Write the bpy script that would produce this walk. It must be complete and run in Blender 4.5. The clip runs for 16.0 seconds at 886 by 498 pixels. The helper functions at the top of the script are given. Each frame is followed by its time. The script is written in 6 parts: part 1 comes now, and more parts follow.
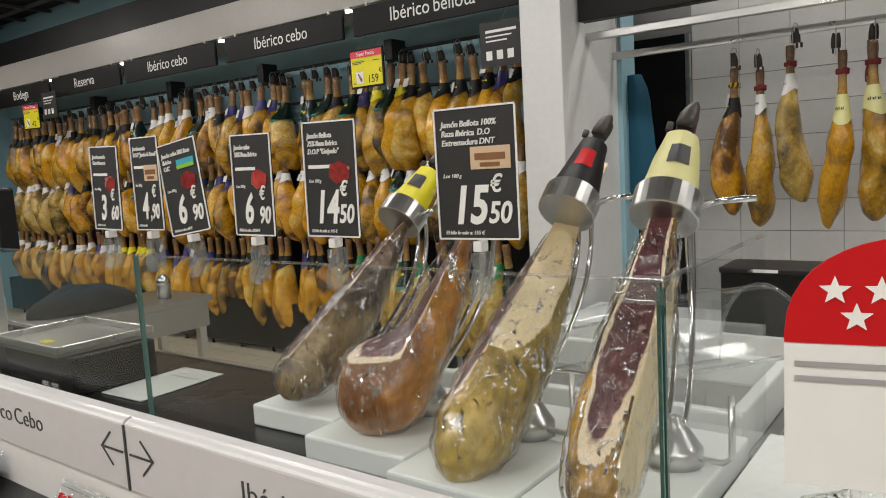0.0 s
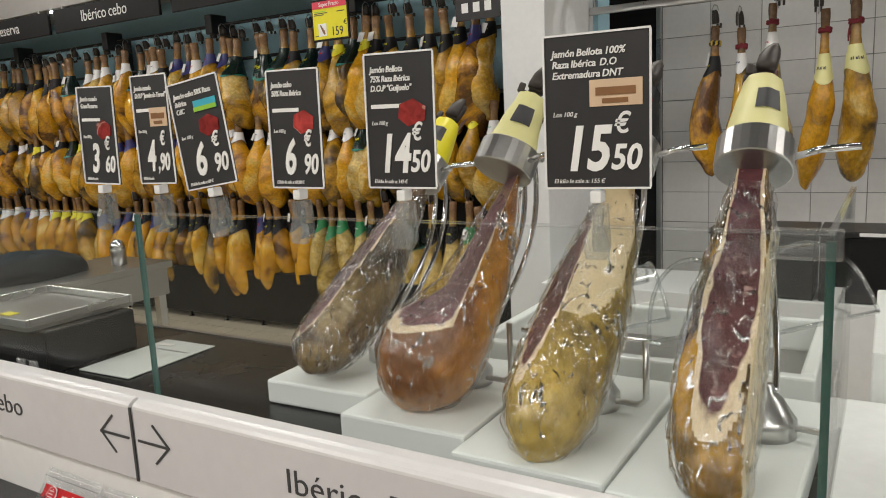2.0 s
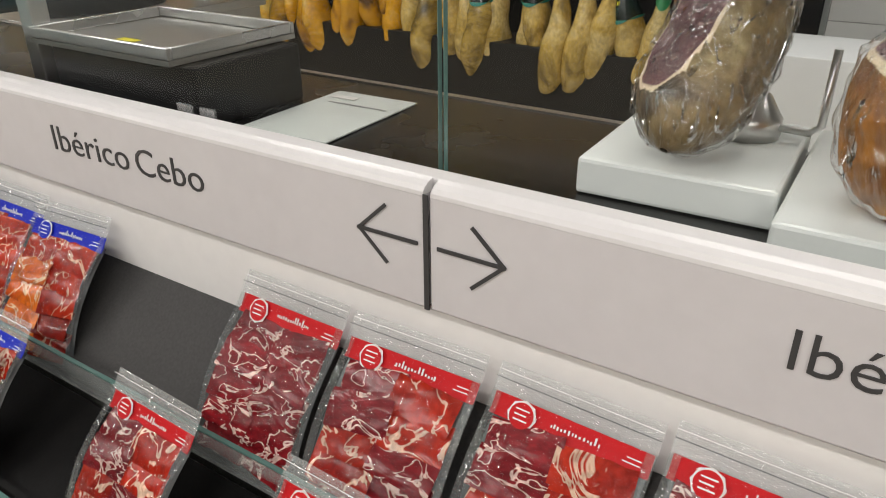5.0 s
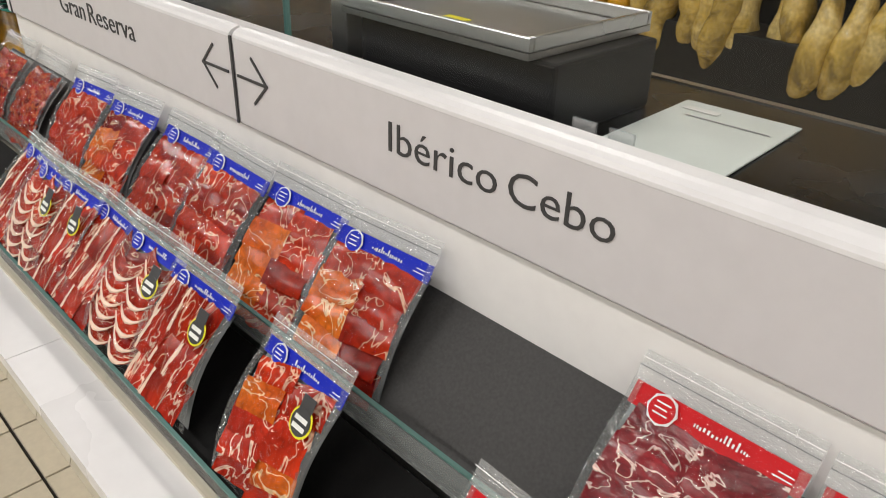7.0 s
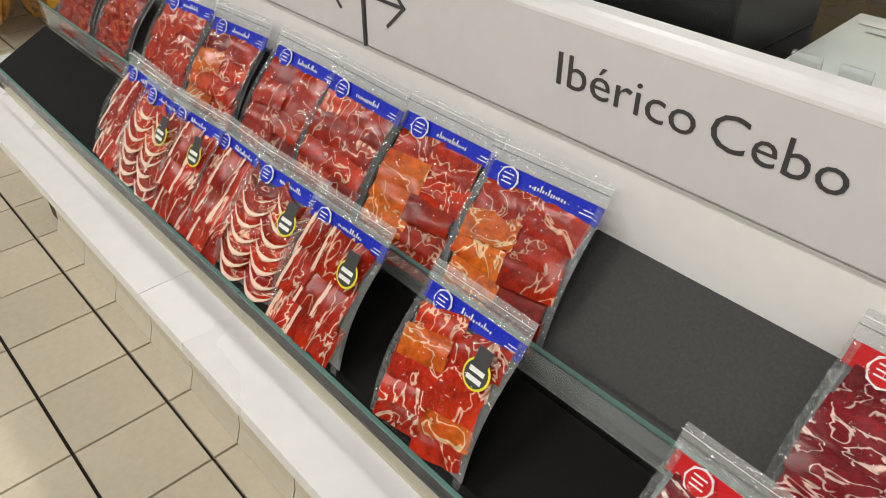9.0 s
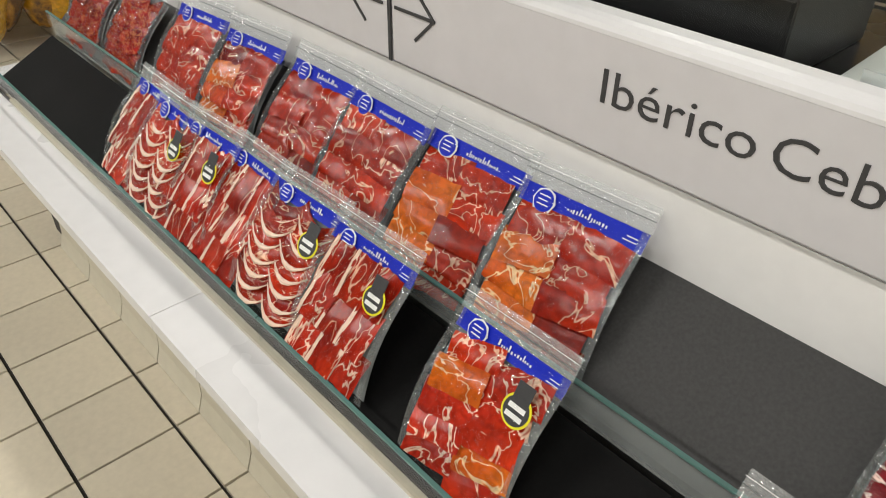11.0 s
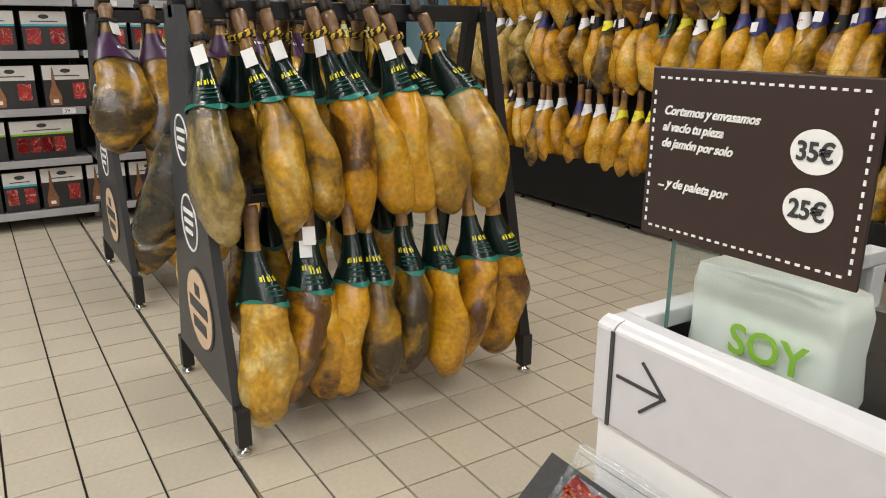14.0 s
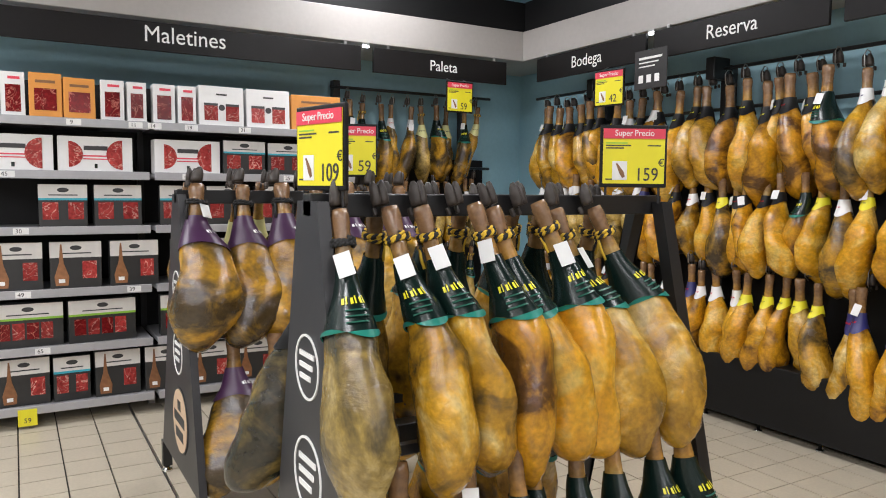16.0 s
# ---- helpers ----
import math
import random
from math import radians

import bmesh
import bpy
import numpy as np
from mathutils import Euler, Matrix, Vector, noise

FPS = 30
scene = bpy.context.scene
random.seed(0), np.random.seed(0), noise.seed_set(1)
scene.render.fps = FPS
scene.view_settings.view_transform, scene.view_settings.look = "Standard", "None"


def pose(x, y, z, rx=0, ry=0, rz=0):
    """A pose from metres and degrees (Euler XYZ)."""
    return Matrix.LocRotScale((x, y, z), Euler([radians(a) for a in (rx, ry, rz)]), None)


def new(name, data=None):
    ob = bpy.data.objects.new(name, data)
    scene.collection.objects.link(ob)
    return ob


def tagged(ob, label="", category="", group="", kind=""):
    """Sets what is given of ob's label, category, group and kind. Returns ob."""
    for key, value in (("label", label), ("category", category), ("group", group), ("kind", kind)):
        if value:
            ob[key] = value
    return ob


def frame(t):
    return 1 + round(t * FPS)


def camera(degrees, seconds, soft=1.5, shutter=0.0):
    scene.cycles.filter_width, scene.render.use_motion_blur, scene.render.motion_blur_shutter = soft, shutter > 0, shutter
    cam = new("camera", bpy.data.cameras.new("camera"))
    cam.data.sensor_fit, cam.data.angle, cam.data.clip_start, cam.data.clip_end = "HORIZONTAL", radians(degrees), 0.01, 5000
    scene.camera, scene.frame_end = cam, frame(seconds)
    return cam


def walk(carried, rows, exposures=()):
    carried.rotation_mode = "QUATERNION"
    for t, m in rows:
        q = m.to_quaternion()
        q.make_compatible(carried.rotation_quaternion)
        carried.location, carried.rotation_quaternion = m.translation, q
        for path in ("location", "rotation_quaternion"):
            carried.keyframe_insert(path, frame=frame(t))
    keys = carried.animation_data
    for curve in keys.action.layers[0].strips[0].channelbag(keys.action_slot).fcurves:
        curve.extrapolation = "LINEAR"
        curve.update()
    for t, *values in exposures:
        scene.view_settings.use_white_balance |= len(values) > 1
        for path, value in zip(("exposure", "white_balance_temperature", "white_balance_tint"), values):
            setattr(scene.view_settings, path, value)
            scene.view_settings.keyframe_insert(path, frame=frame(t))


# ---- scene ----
cam = camera(62.0, 16.0, soft=1.0)
METRES, EYE, TILT, LEAN, TURN = 4.1, 1.435, 0.0, 0.0, 36.7
ROWS = [
    (0.0, 0.0, 0.0, 0.0, -0.37, -6.52, 3.23),
    (0.5, -0.0327, 0.0086, -0.0018, -2.23, -6.8, 2.68),
    (1.0, -0.045, 0.0153, -0.0026, -3.53, -7.18, 2.14),
    (1.5, -0.0523, 0.0247, -0.004, -4.42, -7.93, 2.14),
    (2.0, -0.0562, 0.0407, -0.0059, -5.66, -9.47, 2.79),
    (2.5, -0.0608, 0.0824, -0.0133, -7.14, -12.21, 3.23),
    (3.0, -0.081, 0.1181, -0.0282, -8.4, -16.42, 2.89),
    (3.5, -0.1183, 0.1448, -0.0378, -9.19, -22.25, 2.01),
    (6.0, -0.2163, 0.22, -0.0525, 2.32, -27.4, -2.06),
    (6.5, -0.2359, 0.2487, -0.0537, 6.88, -26.4, -2.31),
    (7.0, -0.2708, 0.2616, -0.0566, 8.67, -28.97, -1.73),
    (7.5, -0.305, 0.2707, -0.056, 8.8, -32.26, -0.74),
    (8.0, -0.3145, 0.2718, -0.0549, 9.06, -35.05, -0.21),
    (8.5, -0.3153, 0.2705, -0.0543, 10.02, -36.72, -0.12),
    (9.0, -0.3155, 0.2733, -0.0523, 10.82, -36.91, -0.07),
    (11.5, -0.3414, 0.2935, -0.057, 10.93, -35.16, -0.92),
    (12.0, -0.3746, 0.3365, -0.0524, 11.79, -31.61, -1.11),
    (12.5, -0.4157, 0.3755, -0.0472, 13.8, -27.05, -1.03),
    (13.0, -0.4874, 0.4037, -0.0408, 16.64, -23.16, -0.61),
    (13.5, -0.5425, 0.4285, -0.0322, 18.51, -18.96, 0.1),
    (14.0, -0.594, 0.4681, -0.0269, 20.87, -16.44, -0.24),
    (14.5, -0.6342, 0.5014, -0.0287, 23.08, -14.59, -0.77),
    (15.0, -0.6782, 0.5296, -0.0257, 24.42, -12.14, -0.81),
    (15.5, -0.7202, 0.5482, -0.0084, 24.32, -7.69, -0.36),
    (16.0, -0.7466, 0.5653, -0.0007, 23.14, -4.6, -0.57),
]
walk(cam, [(t, pose(0, 0, EYE, TILT, LEAN, TURN) @ pose(METRES * x, METRES * y, METRES * z, 90 + pitch, roll, yaw)) for t, x, y, z, yaw, pitch, roll in ROWS],
     exposures=((0.0, -0.46, 6500, 10), (2.0, -0.42, 6550, 10), (3.5, -0.44, 6550, 11), (6.0, -0.16, 6450, 12), (9.0, -0.22, 6500, 9), (11.5, -0.26, 6450, 8), (12.0, -0.40, 6450, 8), (12.5, -0.22, 6400, 9), (14.0, -0.03, 6350, 11), (15.0, 0.12, 6150, 12), (16.0, 0.25, 6050, 13)))

# ---- world and lamps ----
world = bpy.data.worlds.new("world")
scene.world = world
world.use_nodes = True
world.node_tree.nodes["Background"].inputs[0].default_value = (0.9, 0.95, 1.0, 1)
world.node_tree.nodes["Background"].inputs[1].default_value = 0.015
LAMP_POWER = 31.0
LAMP_TINT = (1.0, 0.96, 0.9)
CEILING = 3.35
# x = 3.2 column and the last light are unseen, added to brighten
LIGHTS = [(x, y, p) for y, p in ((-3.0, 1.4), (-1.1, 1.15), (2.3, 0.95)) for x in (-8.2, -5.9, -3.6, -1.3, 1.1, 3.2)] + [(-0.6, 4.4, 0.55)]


# ---- materials ----
def nodes_of(name):
    m = bpy.data.materials.new(name)
    m.use_nodes = True
    return m, m.node_tree.nodes, m.node_tree.links, m.node_tree.nodes["Principled BSDF"]


def mat(name, colour, rough=0.5, metal=0.0, vary=0.12, grain=30.0, bump=0.05, coat=0.0, stain=2.5, hue=0.0, spec=0.5):
    """A surface with fine grain, broad stains, uneven gloss and light relief; hue: how far objects differ."""
    m, nd, lk, b = nodes_of(name)
    tc = nd.new("ShaderNodeTexCoord")
    fine = nd.new("ShaderNodeTexNoise")
    fine.inputs["Scale"].default_value, fine.inputs["Detail"].default_value = grain, 5
    wide = nd.new("ShaderNodeTexNoise")
    wide.inputs["Scale"].default_value, wide.inputs["Detail"].default_value = stain, 4
    for n in (fine, wide):
        lk.new(tc.outputs["Object"], n.inputs["Vector"])
    add = nd.new("ShaderNodeMath")
    add.operation = "ADD"
    lk.new(fine.outputs["Fac"], add.inputs[0])
    lk.new(wide.outputs["Fac"], add.inputs[1])
    ramp = nd.new("ShaderNodeMapRange")
    ramp.inputs["From Min"].default_value, ramp.inputs["From Max"].default_value = 0.6, 1.4
    ramp.inputs["To Min"].default_value, ramp.inputs["To Max"].default_value = 1 - vary, 1 + vary * 0.6
    lk.new(add.outputs[0], ramp.inputs["Value"])
    mix = nd.new("ShaderNodeVectorMath")
    mix.operation = "SCALE"
    mix.inputs[0].default_value = colour[:3]
    lk.new(ramp.outputs["Result"], mix.inputs["Scale"])
    out = mix.outputs[0]
    if hue:
        info = nd.new("ShaderNodeObjectInfo")
        hs = nd.new("ShaderNodeHueSaturation")
        r2 = nd.new("ShaderNodeMapRange")
        r2.inputs["To Min"].default_value, r2.inputs["To Max"].default_value = 1 - hue, 1 + hue * 0.6
        lk.new(info.outputs["Random"], r2.inputs["Value"])
        lk.new(r2.outputs["Result"], hs.inputs["Value"])
        lk.new(out, hs.inputs["Color"])
        out = hs.outputs["Color"]
    lk.new(out, b.inputs["Base Color"])
    b.inputs["Metallic"].default_value = metal
    b.inputs["Specular IOR Level"].default_value = spec
    rr = nd.new("ShaderNodeMapRange")
    rr.inputs["To Min"].default_value, rr.inputs["To Max"].default_value = max(0.03, rough * 0.8), min(1, rough * 1.25)
    lk.new(wide.outputs["Fac"], rr.inputs["Value"])
    lk.new(rr.outputs["Result"], b.inputs["Roughness"])
    b.inputs["Coat Weight"].default_value = coat
    b.inputs["Coat Roughness"].default_value = 0.12
    if bump:
        bp = nd.new("ShaderNodeBump")
        bp.inputs["Strength"].default_value, bp.inputs["Distance"].default_value = bump, 0.004
        lk.new(fine.outputs["Fac"], bp.inputs["Height"])
        lk.new(bp.outputs["Normal"], b.inputs["Normal"])
    return m


def clear(name, tint, gloss, rough=0.02, wrinkle=0.0, scale=40.0, milky=0.0, long=1.0, fold=0.01, folds=0.0):
    """Clear sheet: light goes straight through, with a share of gloss (more at grazing angles)."""
    m, nd, lk, b = nodes_of(name)
    nd.remove(b)
    out = nd["Material Output"]
    tr = nd.new("ShaderNodeBsdfTransparent")
    tr.inputs["Color"].default_value = (*tint, 1)
    gl = nd.new("ShaderNodeBsdfGlossy")
    gl.inputs["Roughness"].default_value = rough
    lw = nd.new("ShaderNodeLayerWeight")
    lw.inputs["Blend"].default_value = 0.5
    pw = nd.new("ShaderNodeMath")
    pw.operation = "POWER"
    pw.inputs[1].default_value = 5.0
    lk.new(lw.outputs["Facing"], pw.inputs[0])
    mul = nd.new("ShaderNodeMath")
    mul.operation = "MULTIPLY_ADD"
    mul.use_clamp = True
    mul.inputs[1].default_value, mul.inputs[2].default_value = 0.6, gloss
    lk.new(pw.outputs[0], mul.inputs[0])
    mix = nd.new("ShaderNodeMixShader")
    lk.new(mul.outputs[0], mix.inputs[0])
    base = tr.outputs[0]
    if milky:
        df = nd.new("ShaderNodeBsdfDiffuse")
        df.inputs["Color"].default_value = (0.85, 0.86, 0.85, 1)
        mm = nd.new("ShaderNodeMixShader")
        mm.inputs[0].default_value = milky
        lk.new(tr.outputs[0], mm.inputs[1])
        lk.new(df.outputs[0], mm.inputs[2])
        base = mm.outputs[0]
    lk.new(base, mix.inputs[1])
    lk.new(gl.outputs[0], mix.inputs[2])
    lk.new(mix.outputs[0], out.inputs["Surface"])
    if wrinkle:
        tc = nd.new("ShaderNodeTexCoord")
        nz = nd.new("ShaderNodeTexNoise")
        nz.inputs["Scale"].default_value, nz.inputs["Detail"].default_value = scale, 3
        nz.inputs["Distortion"].default_value = 1.5
        mp = nd.new("ShaderNodeMapping")
        mp.inputs["Scale"].default_value = (1, 1, long)
        mp.inputs["Rotation"].default_value = (0.5, 0.3, 0)
        lk.new(tc.outputs["Object"], mp.inputs["Vector"])
        lk.new(mp.outputs[0], nz.inputs["Vector"])
        bp = nd.new("ShaderNodeBump")
        bp.inputs["Strength"].default_value, bp.inputs["Distance"].default_value = wrinkle, fold
        lk.new(nz.outputs["Fac"], bp.inputs["Height"])
        lk.new(bp.outputs["Normal"], gl.inputs["Normal"])
        if folds:
            st = nd.new("ShaderNodeTexNoise")
            st.inputs["Scale"].default_value, st.inputs["Detail"].default_value, st.inputs["Distortion"].default_value = scale * 1.3, 4, 2.2
            lk.new(mp.outputs[0], st.inputs["Vector"])
            ridge = nd.new("ShaderNodeMapRange")
            ridge.inputs["From Min"].default_value, ridge.inputs["From Max"].default_value = 0.57, 0.68
            ridge.inputs["To Max"].default_value = folds
            lk.new(st.outputs["Fac"], ridge.inputs["Value"])
            more = nd.new("ShaderNodeMath")
            more.use_clamp = True
            lk.new(mul.outputs[0], more.inputs[0])
            lk.new(ridge.outputs["Result"], more.inputs[1])
            lk.new(more.outputs[0], mix.inputs[0])
    return m


def ramp_node(nd, stops):
    r = nd.new("ShaderNodeValToRGB")
    els = r.color_ramp.elements
    while len(els) < len(stops):
        els.new(0.5)
    for e, (p, c) in zip(els, stops):
        e.position, e.color = p, (*c, 1)
    return r


def ham_skin(name, stops, mould=0.5, rough=0.2):
    """Cured skin: ochre fat, brown rind and grey-green mould patches, greasy gloss; each leg its own tone."""
    m, nd, lk, b = nodes_of(name)
    tc, info = nd.new("ShaderNodeTexCoord"), nd.new("ShaderNodeObjectInfo")
    off = nd.new("ShaderNodeVectorMath")
    off.operation = "MULTIPLY_ADD"
    comb = nd.new("ShaderNodeCombineXYZ")
    for i in range(3):
        lk.new(info.outputs["Random"], comb.inputs[i])
    off.inputs[1].default_value = (37, 23, 51)
    lk.new(comb.outputs[0], off.inputs[0])
    lk.new(tc.outputs["Object"], off.inputs[2])
    big = nd.new("ShaderNodeTexNoise")
    big.inputs["Scale"].default_value, big.inputs["Detail"].default_value, big.inputs["Distortion"].default_value = 5.5, 12, 0.6
    small = nd.new("ShaderNodeTexNoise")
    small.inputs["Scale"].default_value, small.inputs["Detail"].default_value = 60, 8
    mid = nd.new("ShaderNodeTexNoise")
    mid.inputs["Scale"].default_value, mid.inputs["Detail"].default_value, mid.inputs["Distortion"].default_value = 8.5, 12, 1.0
    mid.inputs["Roughness"].default_value = big.inputs["Roughness"].default_value = 0.58
    for n in (big, small, mid):
        lk.new(off.outputs[0], n.inputs["Vector"])
    r = ramp_node(nd, stops)
    s1 = nd.new("ShaderNodeMath")
    s1.operation = "MULTIPLY_ADD"
    s1.inputs[1].default_value, s1.inputs[2].default_value = 0.34, -0.14
    lk.new(info.outputs["Random"], s1.inputs[0])
    s2 = nd.new("ShaderNodeMath")
    wide = nd.new("ShaderNodeMapRange")
    wide.clamp = False
    wide.inputs["From Min"].default_value, wide.inputs["From Max"].default_value = 0.25, 0.75
    wide.inputs["To Min"].default_value, wide.inputs["To Max"].default_value = 0.12, 0.88
    lk.new(big.outputs["Fac"], wide.inputs["Value"])
    lk.new(s1.outputs[0], s2.inputs[0])
    lk.new(wide.outputs["Result"], s2.inputs[1])
    lk.new(s2.outputs[0], r.inputs["Fac"])
    mr = nd.new("ShaderNodeMapRange")
    mr.inputs["From Min"].default_value, mr.inputs["From Max"].default_value = 0.62 - mould * 0.12, 0.74
    mr.inputs["To Max"].default_value = 0.62
    lk.new(mid.outputs["Fac"], mr.inputs["Value"])
    mx = nd.new("ShaderNodeMix")
    mx.data_type = "RGBA"
    lk.new(mr.outputs["Result"], mx.inputs["Factor"])
    lk.new(r.outputs["Color"], mx.inputs["A"])
    mx.inputs["B"].default_value = (0.075, 0.05, 0.02, 1)
    sep = nd.new("ShaderNodeSeparateXYZ")
    lk.new(tc.outputs["Object"], sep.inputs[0])
    up = nd.new("ShaderNodeMapRange")
    up.inputs["From Min"].default_value, up.inputs["From Max"].default_value = -0.27, -0.10
    lk.new(sep.outputs["Z"], up.inputs["Value"])
    shank = nd.new("ShaderNodeMix")
    shank.data_type = "RGBA"
    lk.new(up.outputs["Result"], shank.inputs["Factor"])
    lk.new(mx.outputs["Result"], shank.inputs["A"])
    shank.inputs["B"].default_value = (0.20, 0.11, 0.05, 1)
    mx = shank
    sm = nd.new("ShaderNodeMapRange")
    sm.inputs["From Min"].default_value, sm.inputs["From Max"].default_value = 0.3, 0.7
    sm.inputs["To Min"].default_value, sm.inputs["To Max"].default_value = 0.74, 1.18
    lk.new(small.outputs["Fac"], sm.inputs["Value"])
    sc = nd.new("ShaderNodeVectorMath")
    sc.operation = "SCALE"
    lk.new(mx.outputs["Result"], sc.inputs[0])
    lk.new(sm.outputs["Result"], sc.inputs["Scale"])
    lk.new(sc.outputs[0], b.inputs["Base Color"])
    rr = nd.new("ShaderNodeMapRange")
    rr.inputs["To Min"].default_value, rr.inputs["To Max"].default_value = rough * 0.7, rough * 1.7
    lk.new(mid.outputs["Fac"], rr.inputs["Value"])
    lk.new(rr.outputs["Result"], b.inputs["Roughness"])
    add = nd.new("ShaderNodeMath")
    add.operation = "MULTIPLY_ADD"
    add.inputs[1].default_value = 0.15
    lk.new(small.outputs["Fac"], add.inputs[0])
    lk.new(mid.outputs["Fac"], add.inputs[2])
    bp = nd.new("ShaderNodeBump")
    b.inputs["Coat Weight"].default_value, b.inputs["Coat Roughness"].default_value = 0.5, 0.08
    crease = nd.new("ShaderNodeTexNoise")
    crease.inputs["Scale"].default_value, crease.inputs["Detail"].default_value, crease.inputs["Distortion"].default_value = 26, 4, 1.5
    lk.new(off.outputs[0], crease.inputs["Vector"])
    cb = nd.new("ShaderNodeBump")
    cb.inputs["Strength"].default_value, cb.inputs["Distance"].default_value = 0.8, 0.012
    lk.new(crease.outputs["Fac"], cb.inputs["Height"])
    lk.new(cb.outputs["Normal"], b.inputs["Coat Normal"])
    bp.inputs["Strength"].default_value, bp.inputs["Distance"].default_value = 0.55, 0.012
    lk.new(add.outputs[0], bp.inputs["Height"])
    lk.new(bp.outputs["Normal"], b.inputs["Normal"])
    return m


def meat(name, lean, dark, fat, amount, scale=26.0, stretch=(1, 1, 1)):
    """Cured slices: lean with darker fibre and streaks of fat, moist gloss."""
    m, nd, lk, b = nodes_of(name)
    tc, info = nd.new("ShaderNodeTexCoord"), nd.new("ShaderNodeObjectInfo")
    mp = nd.new("ShaderNodeMapping")
    mp.inputs["Scale"].default_value = stretch
    lk.new(tc.outputs["Object"], mp.inputs["Vector"])
    comb = nd.new("ShaderNodeVectorMath")
    comb.operation = "ADD"
    sc0 = nd.new("ShaderNodeMath")
    sc0.operation = "MULTIPLY"
    sc0.inputs[1].default_value = 50
    lk.new(info.outputs["Random"], sc0.inputs[0])
    lk.new(mp.outputs[0], comb.inputs[0])
    lk.new(sc0.outputs[0], comb.inputs[1])
    nz = nd.new("ShaderNodeTexNoise")
    nz.inputs["Scale"].default_value, nz.inputs["Detail"].default_value, nz.inputs["Distortion"].default_value = scale, 3, 1.1
    lk.new(comb.outputs[0], nz.inputs["Vector"])
    tone = nd.new("ShaderNodeTexNoise")
    tone.inputs["Scale"].default_value, tone.inputs["Detail"].default_value = scale * 0.6, 3
    lk.new(comb.outputs[0], tone.inputs["Vector"])
    r1 = ramp_node(nd, [(0.3, dark), (0.7, lean)])
    lk.new(tone.outputs["Fac"], r1.inputs["Fac"])
    r2 = nd.new("ShaderNodeMapRange")
    dev = nd.new("ShaderNodeMath")
    dev.operation = "SUBTRACT"
    dev.inputs[1].default_value = 0.5
    lk.new(nz.outputs["Fac"], dev.inputs[0])
    ab = nd.new("ShaderNodeMath")
    ab.operation = "ABSOLUTE"
    lk.new(dev.outputs[0], ab.inputs[0])
    r2.inputs["From Min"].default_value, r2.inputs["From Max"].default_value = 0.015 + amount * 0.05, 0.005 + amount * 0.03
    lk.new(ab.outputs[0], r2.inputs["Value"])
    mx = nd.new("ShaderNodeMix")
    mx.data_type = "RGBA"
    lk.new(r2.outputs["Result"], mx.inputs["Factor"])
    lk.new(r1.outputs["Color"], mx.inputs["A"])
    mx.inputs["B"].default_value = (*fat, 1)
    fib = nd.new("ShaderNodeTexNoise")
    fib.inputs["Scale"].default_value, fib.inputs["Detail"].default_value, fib.inputs["Distortion"].default_value = scale * 5.0, 5, 0.6
    lk.new(comb.outputs[0], fib.inputs["Vector"])
    fr = nd.new("ShaderNodeMapRange")
    fr.inputs["From Min"].default_value, fr.inputs["From Max"].default_value = 0.32, 0.68
    fr.inputs["To Min"].default_value, fr.inputs["To Max"].default_value = 0.62, 1.22
    lk.new(fib.outputs["Fac"], fr.inputs["Value"])
    own = nd.new("ShaderNodeMath")
    own.operation = "MULTIPLY_ADD"
    own.inputs[1].default_value, own.inputs[2].default_value = 0.40, 0.66
    lk.new(info.outputs["Random"], own.inputs[0])
    both = nd.new("ShaderNodeMath")
    both.operation = "MULTIPLY"
    lk.new(fr.outputs["Result"], both.inputs[0])
    lk.new(own.outputs[0], both.inputs[1])
    shade = nd.new("ShaderNodeVectorMath")
    shade.operation = "SCALE"
    lk.new(mx.outputs["Result"], shade.inputs[0])
    lk.new(both.outputs[0], shade.inputs["Scale"])
    lk.new(shade.outputs[0], b.inputs["Base Color"])
    b.inputs["Roughness"].default_value = 0.2
    b.inputs["Specular IOR Level"].default_value = 0.28
    bp = nd.new("ShaderNodeBump")
    bp.inputs["Strength"].default_value, bp.inputs["Distance"].default_value = 0.4, 0.004
    lk.new(nz.outputs["Fac"], bp.inputs["Height"])
    lk.new(bp.outputs["Normal"], b.inputs["Normal"])
    return m


